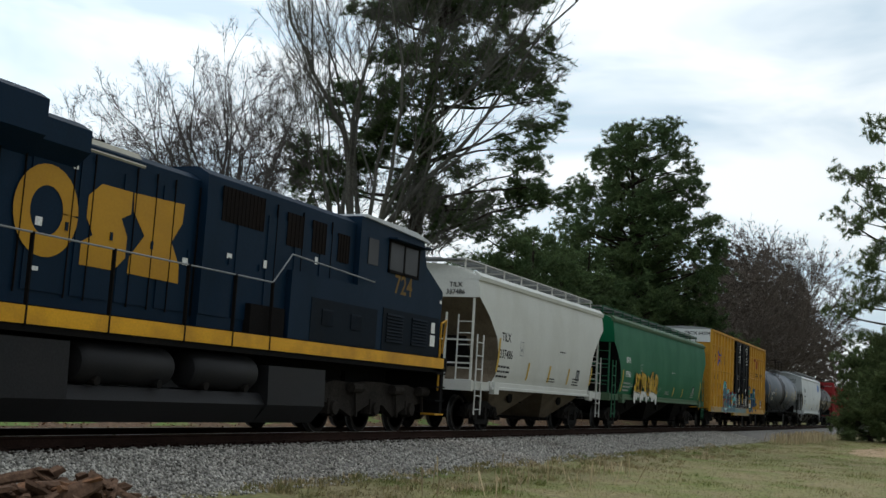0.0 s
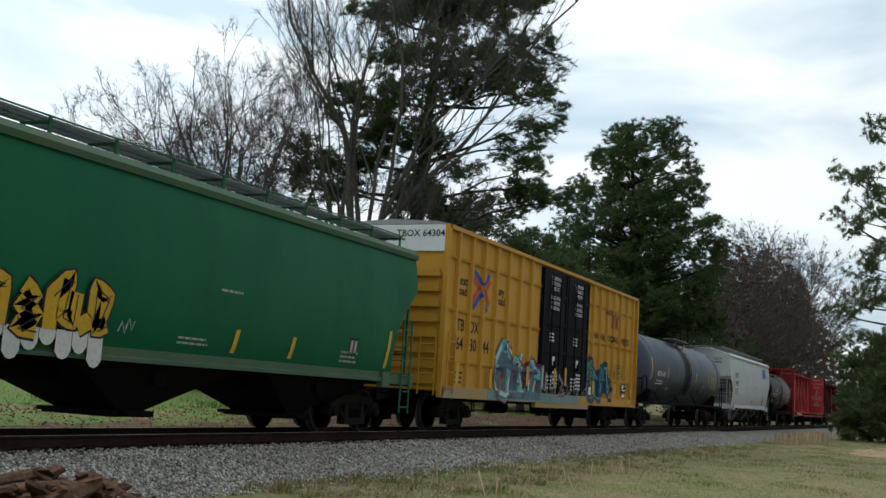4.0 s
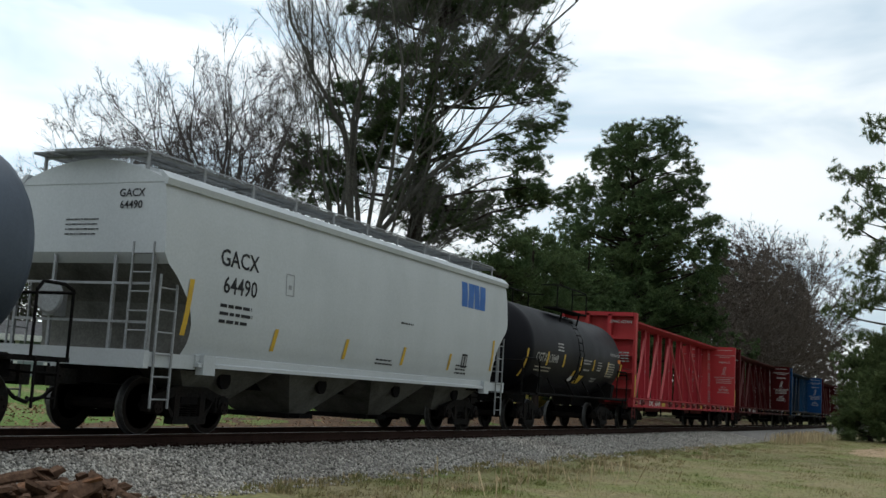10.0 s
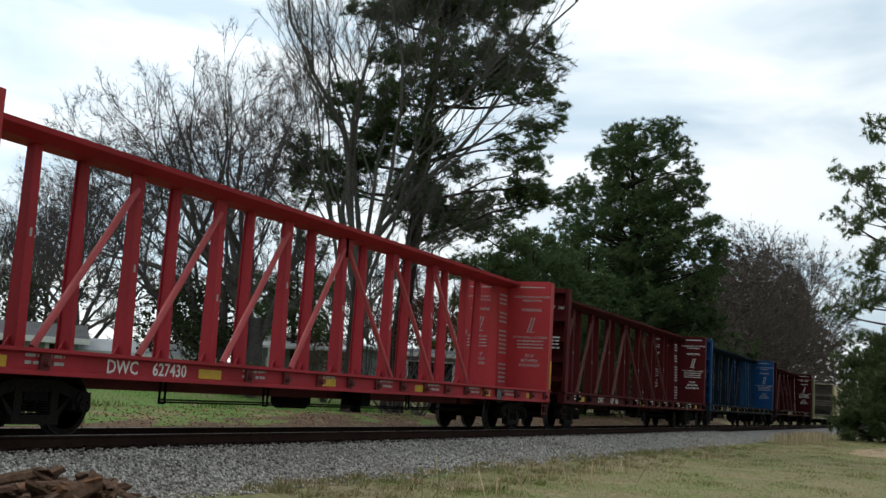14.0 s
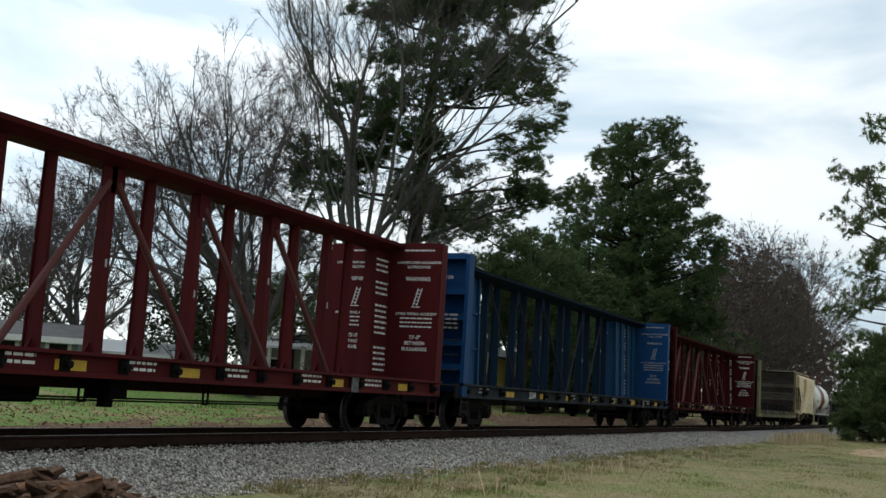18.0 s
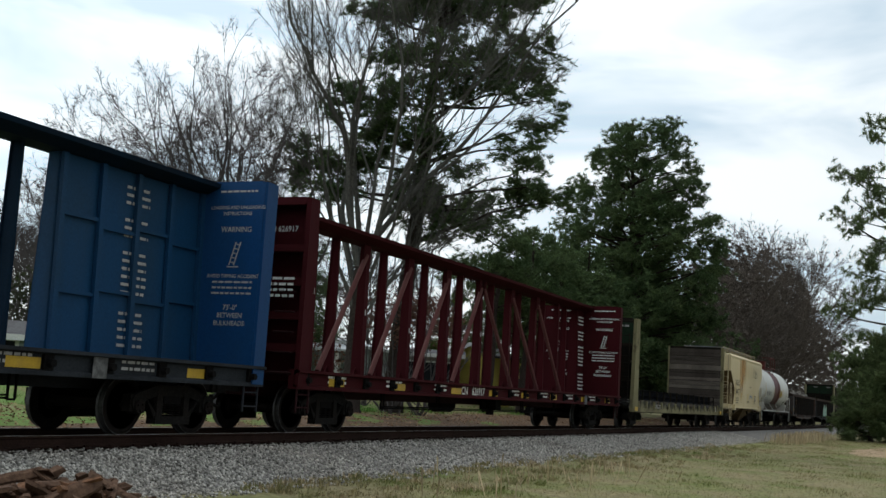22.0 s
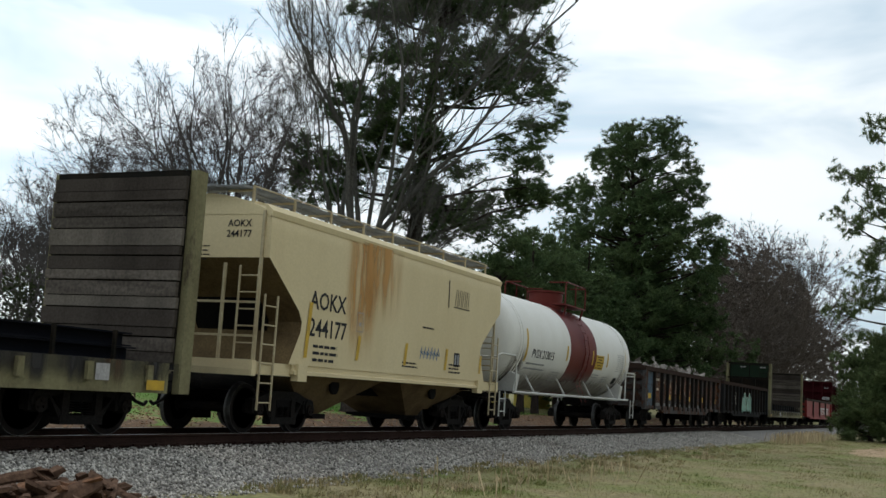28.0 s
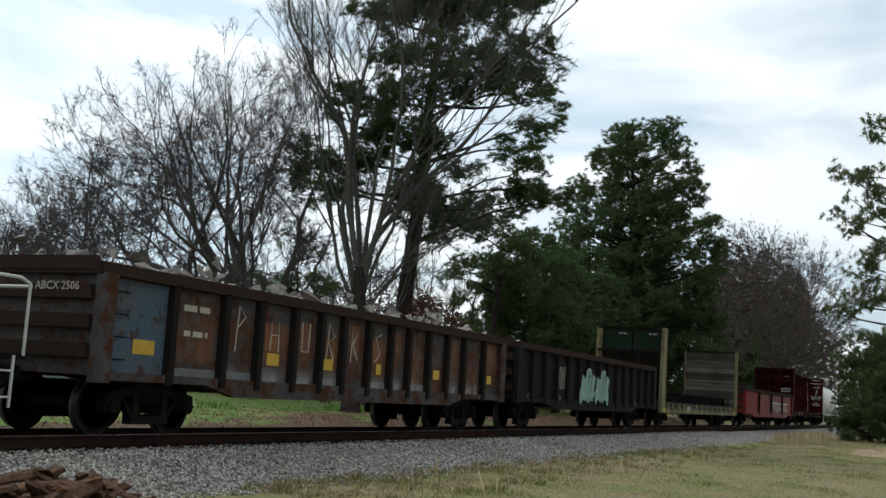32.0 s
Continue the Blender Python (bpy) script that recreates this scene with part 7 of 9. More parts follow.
# ---- gondolas ----
def gondola(name, label, x, half, paint, top, ribs, load, at=None):
    car = thing(name, label, "freight car", group="cars of the train")
    s = Shape()
    for sy in (-1, 1):
        s.box(-half, half, min(sy * 1.40, sy * 1.44), max(sy * 1.40, sy * 1.44), 0.86, top)
    for sx in (-1, 1):
        s.box(sx * half - 0.03, sx * half + 0.03, -1.44, 1.44, 0.9, top)
    pieces("side_wall", s, paint, car)
    part("floor", Shape().box(-half, half, -1.4, 1.4, 0.95, 1.05), M_RUSTRIM, car)
    s = Shape()
    for sy in (-1, 1):
        s.box(-half - 0.1, half + 0.1, min(sy * 1.36, sy * 1.56), max(sy * 1.36, sy * 1.56), top - 0.10, top + 0.08)
    for sx in (-1, 1):
        s.box(sx * (half + 0.02) - 0.1, sx * (half + 0.02) + 0.1, -1.5, 1.5, top - 0.10, top + 0.08)
    part("top_chord", s, M_RUSTRIM, car)
    at = at or [-half + 0.1 + (2 * half - 0.2) * k / ribs for k in range(ribs + 1)]
    for k, px in enumerate(at):
        s = Shape()
        for sy in (-1, 1):
            s.prism([(px - 0.10, sy * 1.43), (px + 0.10, sy * 1.43), (px + 0.07, sy * 1.56), (px - 0.07, sy * 1.56)], "z", 0.80, top - 0.08)
        pieces("side_rib", s, M_RIBDARK, car)
    s = Shape()
    for sy in (-1, 1):
        s.prism([(-half, 0.84), (-half + 2.6, 0.84), (-half + 3.4, 0.66), (half - 3.4, 0.66), (half - 2.6, 0.84), (half, 0.84), (half, 0.96), (-half, 0.96)], "y", sy * 1.38, sy * 1.52)
    part("side_sill", s, paint, car)
    for sx in (-1, 1):
        for k in range(4):
            zz = 1.15 + k * 0.42
            part("end_rib", Shape().prism([(-1.40, zz), (1.40, zz), (1.36, zz + 0.2), (-1.36, zz + 0.2)], "x", sx * half, sx * (half + 0.14)), M_RUSTRIM, car)
        grab = Shape()
        for k in range(4):
            grab.tube((sx * (half - 0.14), -1.50, 1.15 + 0.33 * k), (sx * (half - 0.58), -1.50, 1.15 + 0.33 * k), 0.012, 0.012, 5)
        pieces("grab_iron", grab, M_RIBDARK, car)
        for sy in (-1, 1):
            part("corner_post", Shape().box(sx * (half - 0.06) - 0.16, sx * (half - 0.06) + 0.16, sy * 1.5 - 0.07, sy * 1.5 + 0.07, 0.8, top - 0.08), paint, car)
    rnd = random.Random(len(label))
    s = Shape()
    for k in range(160):
        cx, cy = rnd.uniform(-half + 0.5, half - 0.5), rnd.uniform(-1.2, 1.2)
        h = top - 0.25 + rnd.uniform(0, 0.32) * load
        r = rnd.uniform(0.12, 0.35)
        s.add([(cx + r * rnd.uniform(-1, 1), cy + r * rnd.uniform(-1, 1), h + rnd.uniform(-0.15, 0.15)) for _ in range(4)] + [(cx, cy, h + 0.12)], [(0, 1, 4), (1, 2, 4), (2, 3, 4), (3, 0, 4), (0, 1, 2, 3)])
    s.box(-half + 0.1, half - 0.1, -1.38, 1.38, 1.1, top - 0.3)
    tagged(part("scrap_load", s, M_SCRAP, car, "heap of grey scrap metal and rubble"), kind="stuff")
    running_gear(car, half, 1.8)
    return join_line(car, x, label)


# ---- the locomotive ----
M_LOCO = mat("dark_blue_engine_paint", (0.0025, 0.0145, 0.034), 0.6, 0, (0.004, 0.012, 0.022), 0.6, 1.0, 0.12, 30, 0.06, streak=2.0, spec=0.10)
M_LOCOGREY = mat("dusty_dark_lower_paint", (0.009, 0.0135, 0.020), 0.75, 0, (0.016, 0.017, 0.019), 0.6, 1.2, 0.15, 30, 0.1)
M_LOCOY = mat("engine_yellow", (0.42, 0.215, 0.010), 0.5, 0, (0.30, 0.145, 0.02), 0.6, 1.2, 0.05, 30, 0.03)
M_LOCOS = mat("grimy_yellow_stripe", (0.62, 0.31, 0.010), 0.5, 0, (0.22, 0.10, 0.02), 0.6, 1.4, 0.1, 30, 0.06)
M_CABROOF = mat("pale_cab_roof", (0.5, 0.52, 0.54), 0.5, 0, (0.35, 0.36, 0.37), 0.5, 2.0, 0.1, 30, 0.05)
M_GRILLE = mat("brown_intake_mesh", (0.010, 0.008, 0.0075), 0.9, 0, (0.016, 0.012, 0.010), 0.5, 2.0, 0.3, 60, 0.4)
M_TANKB = mat("grimy_black_tank", (0.011, 0.011, 0.0125), 0.55, 0, (0.020, 0.018, 0.018), 0.6, 1.5, 0.2, 30, 0.1, spec=0.15)
M_LOCOTRUCK = mat("brown_dusty_truck", (0.028, 0.024, 0.021), 0.85, 0, (0.014, 0.012, 0.011), 0.7, 2.5, 0.3, 25, 0.3)
M_BEIGE = mat("beige_panel", (0.36, 0.34, 0.28), 0.6, 0, (0.24, 0.22, 0.18), 0.5, 2.0, 0.1, 30, 0.05)


M_CABGLASS = mat("dark_cab_glass", (0.006, 0.007, 0.009), 0.35, 0, (0.012, 0.012, 0.014), 0.3, 2.0, 0.05, 20, 0.0, spec=0.2)


def locomotive(x, half):
    car = thing("diesel_locomotive", "dark blue diesel locomotive with a yellow sill stripe, trailing cab last", "locomotive", group="cars of the train")
    o = lambda q: q - x  # places along the line at the start, into the engine's own space
    deck = 1.78
    part("frame", Shape().box(-half, half, -1.50, 1.50, 1.42, deck).box(-half + 1, half - 1, -0.5, 0.5, 0.9, 1.42), M_UNDER, car)
    for sy in (-1, 1):
        part("sill_stripe", Shape().box(-half, half, min(sy * 1.50, sy * 1.53), max(sy * 1.50, sy * 1.53), 1.52, 1.76), M_LOCOS, car, "yellow sill stripe")
    s = Shape()
    s.prism([(-1.15, deck), (1.15, deck), (1.15, 4.22), (0.95, 4.34), (-0.95, 4.34), (-1.15, 4.22)], "x", -half + 1.2, o(14.88))
    part("engine_hood", s, M_LOCO, car)
    s = Shape()
    s.prism([(-1.30, deck), (1.30, deck), (1.30, 4.34), (1.05, 4.48), (-1.05, 4.48), (-1.30, 4.34)], "x", o(14.88), o(20.0))
    part("blower_housing", s, M_LOCO, car)
    s = Shape().prism([(-1.50, 4.05), (-1.15, 3.80), (1.15, 3.80), (1.50, 4.05), (1.50, 4.55), (1.3, 4.66), (-1.3, 4.66), (-1.50, 4.55)], "x", -half + 1.3, o(11.0))
    part("radiator_shoulder", Shape().prism([(-1.42, 4.02), (-1.15, 3.80), (1.15, 3.80), (1.42, 4.02), (1.42, 4.34), (1.2, 4.46), (-1.2, 4.46), (-1.42, 4.34)], "x", o(11.0), o(11.95)), M_LOCO, car)
    part("radiator_wing", s, M_LOCO, car)
    for k in range(12):
        xx = o(11.55) + k * 0.93 if k < 4 else o(11.55) + k * 0.93
        if xx > o(19.8) or abs(xx - o(14.88)) < 0.2:
            continue
        yy = -1.158 if xx < o(14.88) else -1.308
        part("hood_door", Shape().box(xx - 0.40, xx + 0.40, yy - 0.012, yy + 0.005, 2.0, 3.95), M_LOCO, car)
        part("door_latch", Shape().box(xx + 0.30, xx + 0.35, yy - 0.04, yy - 0.01, 2.9, 3.02), M_LOCO, car)
    for a, b, z0, z1 in ((15.3, 16.55, 3.62, 4.22), (17.35, 17.9, 3.5, 4.12), (18.25, 18.75, 3.5, 4.12), (19.25, 19.7, 3.45, 4.02)):
        s = Shape().box(o(a), o(b), -1.325, -1.304, z0, z1)
        g = part("intake_grille", s, M_GRILLE, car, "dark brown intake mesh")
        s = Shape()
        n = int((b - a) / 0.11)
        for k in range(n + 1):
            xx = o(a) + (b - a) * k / n
            s.box(xx - 0.012, xx + 0.012, -1.335, -1.325, z0, z1)
        part("slats", s, M_GRILLE, g)
    part("sand_panel", Shape().prism([(-1.17, 4.15), (-1.0, 4.36), (-0.95, 4.34), (-1.13, 4.10)], "x", o(12.15), o(13.45)), M_BEIGE, car, "beige upper hood panel")
    s = Shape()
    for xx in (12.5, 12.75, 13.0):
        s.tube((o(xx), -0.4, 4.34), (o(xx), -0.4, 4.52), 0.06, 0.08, 8).beam((o(xx), -0.4, 4.5), (o(xx) + 0.25, -0.45, 4.52), 0.07, 0.07)
    part("horn", s, M_UNDER, car)
    # cab, nose and their openings
    s = Shape()
    s.prism([(o(20.0), deck), (o(24.15), deck), (o(24.25), 3.35), (o(23.25), 3.85), (o(23.05), 4.42), (o(20.0), 4.50)], "y", -1.42, 1.42)
    part("cab", s, M_LOCO, car)
    part("cab_roof", Shape().prism([(o(20.1), 4.50), (o(23.25), 4.40), (o(23.25), 4.44), (o(22.5), 4.545), (o(20.1), 4.56)], "y", -1.47, 1.47), M_CABROOF, car, "pale grey cab roof")
    part("sunshade", Shape().box(o(21.2), o(23.0), -1.66, -1.44, 4.20, 4.23), M_LOCO, car)
    win = part("side_window", Shape().box(o(21.35), o(22.75), -1.435, -1.418, 3.55, 4.15), M_CABGLASS, car, "dark cab side window")
    s = Shape()
    for a, b, c, d in ((21.28, 21.35, 3.48, 4.22), (22.75, 22.82, 3.48, 4.22), (22.02, 22.08, 3.48, 4.22)):
        s.box(o(a), o(b), -1.445, -1.42, c, d)
    s.box(o(21.28), o(22.82), -1.445, -1.42, 3.48, 3.55).box(o(21.28), o(22.82), -1.445, -1.42, 4.15, 4.22)
    part("window_frame", s, M_UNDER, win)
    part("quarter_window", Shape().box(o(20.35), o(20.8), -1.435, -1.418, 3.55, 4.1), M_CABGLASS, car)
    s = Shape().add([(o(24.20), y, 3.42) for y in (-1.2, 1.2)] + [(o(23.30), y, 3.88) for y in (1.2, -1.2)], [(0, 1, 2, 3)])
    part("windshield", Shape().prism([(o(23.24), 3.90), (o(23.27), 3.92), (o(23.10), 4.38), (o(23.07), 4.36)], "y", -1.3, 1.3), M_CABGLASS, car)
    for a, b in ((21.35, 22.15), (22.6, 23.4), (18.6, 19.05), (19.75, 20.2)):
        z0, z1 = (1.98, 2.62) if a > 21 else (2.12, 2.42)
        s = Shape()
        for k in range(9):
            zz = z0 + (z1 - z0) * k / 9
            s.hexa([(o(a), -1.48, zz), (o(b), -1.48, zz), (o(b), -1.30, zz), (o(a), -1.30, zz), (o(a), -1.455, zz + 0.05), (o(b), -1.455, zz + 0.05), (o(b), -1.30, zz + 0.05), (o(a), -1.30, zz + 0.05)])
        part("louvre", s, M_LOCOGREY, car)
    part("side_locker", Shape().box(o(17.45), o(20.0), -1.44, -1.28, deck, 3.05), M_LOCO, car)
    part("step_well", Shape().box(o(16.2), o(17.3), -1.44, -1.2, deck, 2.3), M_UNDER, car)
    # handrail with its stanchions
    s = Shape()
    s.pipe([(-half + 1.0, -1.5, 2.73), (o(16.74), -1.5, 2.73), (o(17.32), -1.5, 3.32), (o(20.6), -1.5, 3.18)], 0.014)
    part("handrail", s, M_GREYPIPE, car, "grey handrail")
    for q in (5.0, 7.0, 9.0, 10.95, 12.55, 14.3, 15.6, 16.74):
        part("stanchion", Shape().beam((o(q), -1.51, 1.5), (o(q), -1.5, 2.74), 0.06, 0.03, (1, 0, 0)), M_UNDER, car)
    s = Shape()
    for sy in (-1, 1):
        s.pipe([(half - 0.1, sy * 1.45, 1.0), (half - 0.1, sy * 1.45, 2.6), (half + 0.3, sy * 1.40, 2.7), (half + 0.35, sy * 1.3, 1.9)], 0.025)
    part("front_handrail", s, M_LOCOY, car, "yellow end handrail")
    s = Shape().box(half - 0.5, half + 0.25, -1.5, 1.5, 1.45, 1.78).box(half + 0.05, half + 0.2, -1.45, 1.45, 0.45, 1.45)
    part("pilot", s, M_UNDER, car)
    for k in range(4):
        part("step", Shape().box(half - 0.35, half + 0.15, -1.52, -1.15, 0.42 + k * 0.32, 0.46 + k * 0.32), M_LOCOY if k == 0 else M_UNDER, car)
    # fuel tank, reservoirs
    s = Shape().prism([(-1.45, 1.25), (-1.48, 0.55), (-1.2, 0.22), (1.2, 0.22), (1.48, 0.55), (1.45, 1.25)], "x", o(16.9), o(18.9))
    s.prism([(-1.30, 0.75), (-1.42, 0.55), (-1.2, 0.22), (1.2, 0.22), (1.42, 0.55), (1.30, 0.75)], "x", o(11.1), o(16.9))
    s.prism([(-1.45, 1.35), (-1.48, 0.55), (-1.2, 0.22), (1.2, 0.22), (1.48, 0.55), (1.45, 1.35)], "x", o(10.0), o(11.9))
    pieces("fuel_tank", s, M_TANKB, car)
    for a, b in ((12.15, 14.35), (14.75, 16.7)):
        L = b - a
        s = Shape().lathe([(0, 0.05), (0.06, 0.26), (0.16, 0.31), (L - 0.16, 0.31), (L - 0.06, 0.26), (L, 0.05)], (o(a), -1.15, 1.08), "x", 20)
        part("air_reservoir", s, M_TANKB, car, smooth=40)
        s = Shape()
        for xx in (a + 0.4, b - 0.4):
            s.tube((o(xx), -1.42, 0.82), (o(xx), -1.1, 0.86), 0.07, 0.07, 8)
        pieces("drain_valve", s, M_TRUCK, car)
    # dusty lower panels of the cab and locker, the recess before the cab, seams between the hood doors
    part("lower_panel", Shape().box(o(18.2), o(20.9), -1.452, -1.438, deck + 0.02, 2.62), M_LOCOGREY, car, "dusty dark lower panel")
    part("lower_panel", Shape().box(o(21.2), o(24.1), -1.437, -1.418, deck + 0.02, 2.70), M_LOCOGREY, car, "dusty dark lower panel")
    s = Shape()
    for xx in (10.55, 11.02, 11.95, 12.35, 13.28, 13.75, 14.21, 14.86):
        s.box(o(xx) - 0.008, o(xx) + 0.008, -1.186, -1.16, 1.95, 4.1)
    for xx in (17.0, 17.9, 19.0):
        s.box(o(xx) - 0.008, o(xx) + 0.008, -1.33, -1.30, 1.95, 4.2)
    pieces("door_seam", s, M_UNDER, car)
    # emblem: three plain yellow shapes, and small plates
    P = lambda cx, cz: side(o(cx), cz, -1.178)
    s = Shape()
    stroke(s, blob(0, 0, 0.46, 0.50, 0, 360, 28), 0.30, P(11.48, 3.12))
    part("emblem", s, M_LOCOY, car, "large yellow rounded shape on the hood")
    s = Shape()
    pp = P(12.70, 3.08)
    s.add([pp(u, v) for u, v in ((-0.50, -0.62), (0.22, -0.62), (0.46, -0.40), (0.46, -0.08), (0.30, 0.18), (0.50, 0.28), (0.50, 0.62), (-0.18, 0.62), (-0.44, 0.40), (-0.44, 0.08), (-0.28, -0.16), (-0.50, -0.28))], [tuple(range(12))])
    part("emblem", s, M_LOCOY, car, "yellow slanted block on the hood")
    s = Shape()
    pp = P(13.85, 3.08)
    s.add([pp(u, v) for u, v in ((-0.62, 0.62), (0.62, 0.66), (0.60, 0.34), (0.36, 0.0), (0.60, -0.34), (0.62, -0.64), (-0.62, -0.62), (-0.60, -0.36), (-0.30, 0.0), (-0.60, 0.34))], [tuple(range(10))])
    part("emblem", s, M_LOCOY, car, "yellow waisted block on the hood")
    s = Shape()
    write(s, "724", 0.60, side(o(22.1), 3.25, -1.426))
    part("lettering", s, mat("faded_yellow_number", (0.17, 0.10, 0.02), 0.6, 0, (0.05, 0.04, 0.03), 0.7, 3.0, 0.1, 30, 0.0), car)
    s = Shape()
    for a, z, w, h in ((11.35, 2.95, 0.13, 0.12), (11.35, 2.30, 0.16, 0.06), (14.6, 2.82, 0.14, 0.12), (15.6, 3.05, 0.14, 0.09), (16.7, 3.05, 0.1, 0.14), (11.95, 3.85, 0.1, 0.1)):
        patch(s, side(o(a), z, -1.18 if a < 14.8 else -1.328), w, h)
    for a, z, w, h in ((18.45, 3.35, 0.1, 0.14), (23.75, 2.45, 0.2, 0.25), (23.75, 2.15, 0.26, 0.26), (24.1, 3.1, 0.1, 0.08)):
        patch(s, side(o(a), z, -1.445 if a > 20 else -1.328), w, h)
    pieces("notice_plate", s, M_INKW, car, "small white notice")
    # three-axle trucks
    for cx in (o(21.6), o(5.0)):
        t = part("truck", Shape().box(cx - 1.9, cx + 1.9, -0.9, 0.9, 0.62, 0.85).box(cx - 0.4, cx + 0.4, -0.6, 0.6, 0.8, 1.3), M_UNDER, car)
        for sy in (-1, 1):
            s = Shape().loft([[(cx + xx, sy * 1.02 + y, z) for y, z in ((-0.08, zb), (0.08, zb), (0.08, zt), (-0.08, zt))] for xx, zb, zt in
                              ((-2.45, 0.66, 0.95), (-1.7, 0.60, 1.08), (-0.9, 0.34, 1.05), (-0.2, 0.60, 1.10), (0.5, 0.60, 1.10), (1.0, 0.34, 1.05), (1.7, 0.60, 1.08), (2.45, 0.66, 0.95))])
            for xx in (-1.75, 0.05, 1.8):
                s.box(cx + xx - 0.2, cx + xx + 0.2, sy * 1.02 - 0.11, sy * 1.02 + 0.11, 0.40, 0.72)
                s.tube((cx + xx, sy * 1.0, 0.53), (cx + xx, sy * 1.20, 0.53), 0.16, 0.14, 12)
            part("side_frame", s, M_LOCOTRUCK, t, smooth=40)
            s = Shape()
            for xx in (-0.95, 0.95, 2.3):
                s.tube((cx + xx - 0.25, sy * 1.2, 0.95), (cx + xx + 0.2, sy * 1.2, 0.95), 0.11, 0.11, 10)
                s.beam((cx + xx, sy * 1.18, 0.9), (cx + xx + 0.15, sy * 1.15, 0.35), 0.06, 0.05, (0, 1, 0))
            pieces("brake_cylinder", s, M_LOCOTRUCK, t)
        for xx in (-1.75, 0.05, 1.8):
            w = part("wheelset", WHEELSET, None, t, "black steel wheels with bright worn treads")
            w.location = (cx + xx, 0, WHEEL_R)
            SPIN.append((w, cx + xx, WHEEL_R))
    for sx in (-1, 1):
        c = part("coupler", COUPLER, None, car)
        c.location = (sx * (half + 0.15), 0, 0)
        c.rotation_euler = (0, 0, 0 if sx > 0 else math.pi)
    return join_line(car, x, "")


# ---- the consist, from the front ----
M_CREAMW = mat("dusty_white_paint", (0.50, 0.50, 0.47), 0.55, 0, (0.38, 0.37, 0.33), 0.5, 0.7, 0.05, 25, 0.05, streak=2.0)
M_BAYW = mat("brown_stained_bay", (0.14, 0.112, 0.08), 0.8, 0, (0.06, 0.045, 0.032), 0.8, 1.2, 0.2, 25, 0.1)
M_GREEN = mat("green_paint", (0.003, 0.098, 0.042), 0.5, 0, (0.003, 0.068, 0.03), 0.5, 0.8, 0.06, 25, 0.05, streak=2.0)
M_GREENTRIM = mat("dull_green_trim", (0.05, 0.105, 0.06), 0.6, 0, (0.11, 0.12, 0.075), 0.6, 1.0, 0.1, 25, 0.05)
M_BOXY = mat("mustard_yellow_paint", (0.46, 0.238, 0.026), 0.55, 0, (0.33, 0.165, 0.022), 0.5, 0.9, 0.06, 25, 0.05, streak=2.5)
M_BOXSILL = mat("grey_green_overpaint", (0.36, 0.21, 0.04), 0.6, 0, (0.22, 0.24, 0.22), 0.9, 0.5, 0.1, 25, 0.05)
M_BOXWHITE = mat("white_end_paint", (0.58, 0.60, 0.60), 0.5, 0, (0.45, 0.46, 0.46), 0.4, 1.0, 0.05, 25, 0.04)
M_CLOUD = mat("purple_teal_overspray", (0.07, 0.10, 0.15), 0.6, 0, (0.12, 0.26, 0.26), 0.9, 1.6, 0.15, 20, 0.0)
M_BOXDOOR = mat("black_door_paint", (0.004, 0.0043, 0.0065), 0.6, 0, (0.009, 0.0085, 0.010), 0.6, 1.3, 0.1, 25, 0.05, streak=2.0)
M_BLUEP = mat("blue_spray", (0.02, 0.06, 0.32), 0.5, 0, None, 0.4, 3.0, 0.1, 25, 0.0)
M_REDP = mat("red_spray", (0.50, 0.045, 0.025), 0.5, 0, None, 0.4, 3.0, 0.1, 25, 0.0)
M_RUSTRED = mat("faded_rust_red", (0.26, 0.07, 0.03), 0.6, 0, None, 0.4, 3.0, 0.1, 25, 0.0)
M_TEAL = mat("teal_spray", (0.07, 0.34, 0.36), 0.55, 0, (0.14, 0.36, 0.40), 0.8, 2.5, 0.1, 20, 0.0)
M_TEALGREY = mat("grey_teal_spray", (0.17, 0.24, 0.24), 0.6, 0, (0.08, 0.20, 0.20), 0.8, 1.2, 0.1, 20, 0.0)
M_NAVYSPRAY = mat("navy_spray", (0.022, 0.05, 0.13), 0.55, 0, (0.02, 0.09, 0.12), 0.8, 2.5, 0.1, 20, 0.0)
M_TEAL2 = mat("green_blue_spray", (0.025, 0.19, 0.10), 0.55, 0, (0.03, 0.13, 0.17), 0.8, 2.5, 0.1, 20, 0.0)
M_PALETEAL = mat("pale_spray", (0.42, 0.55, 0.56), 0.55, 0, (0.2, 0.42, 0.44), 0.7, 3.0, 0.1, 20, 0.0)
M_MAROONP = mat("dark_red_spray", (0.17, 0.025, 0.035), 0.55, 0, (0.05, 0.02, 0.05), 0.6, 3.0, 0.1, 20, 0.0)
M_TANKG = mat("slate_grey_tank_paint", (0.066, 0.083, 0.111), 0.45, 0, (0.042, 0.051, 0.066), 0.6, 0.6, 0.06, 25, 0.04, streak=1.5)
M_TANKBAND = mat("black_stained_band", (0.010, 0.010, 0.012), 0.5, 0, (0.022, 0.022, 0.026), 0.6, 1.5, 0.1, 25, 0.04)
M_GREYW = mat("cool_grey_paint", (0.425, 0.45, 0.465), 0.5, 0, (0.34, 0.36, 0.37), 0.5, 0.7, 0.05, 25, 0.04, streak=2.0)
M_BAYG = mat("grimy_shaded_grey_bay", (0.12, 0.12, 0.11), 0.8, 0, (0.035, 0.032, 0.028), 0.85, 1.0, 0.2, 25, 0.1)
M_BLACKT = mat("black_tank_paint", (0.005, 0.005, 0.0075), 0.5, 0, (0.009, 0.009, 0.011), 0.5, 0.8, 0.1, 25, 0.05, spec=0.12)
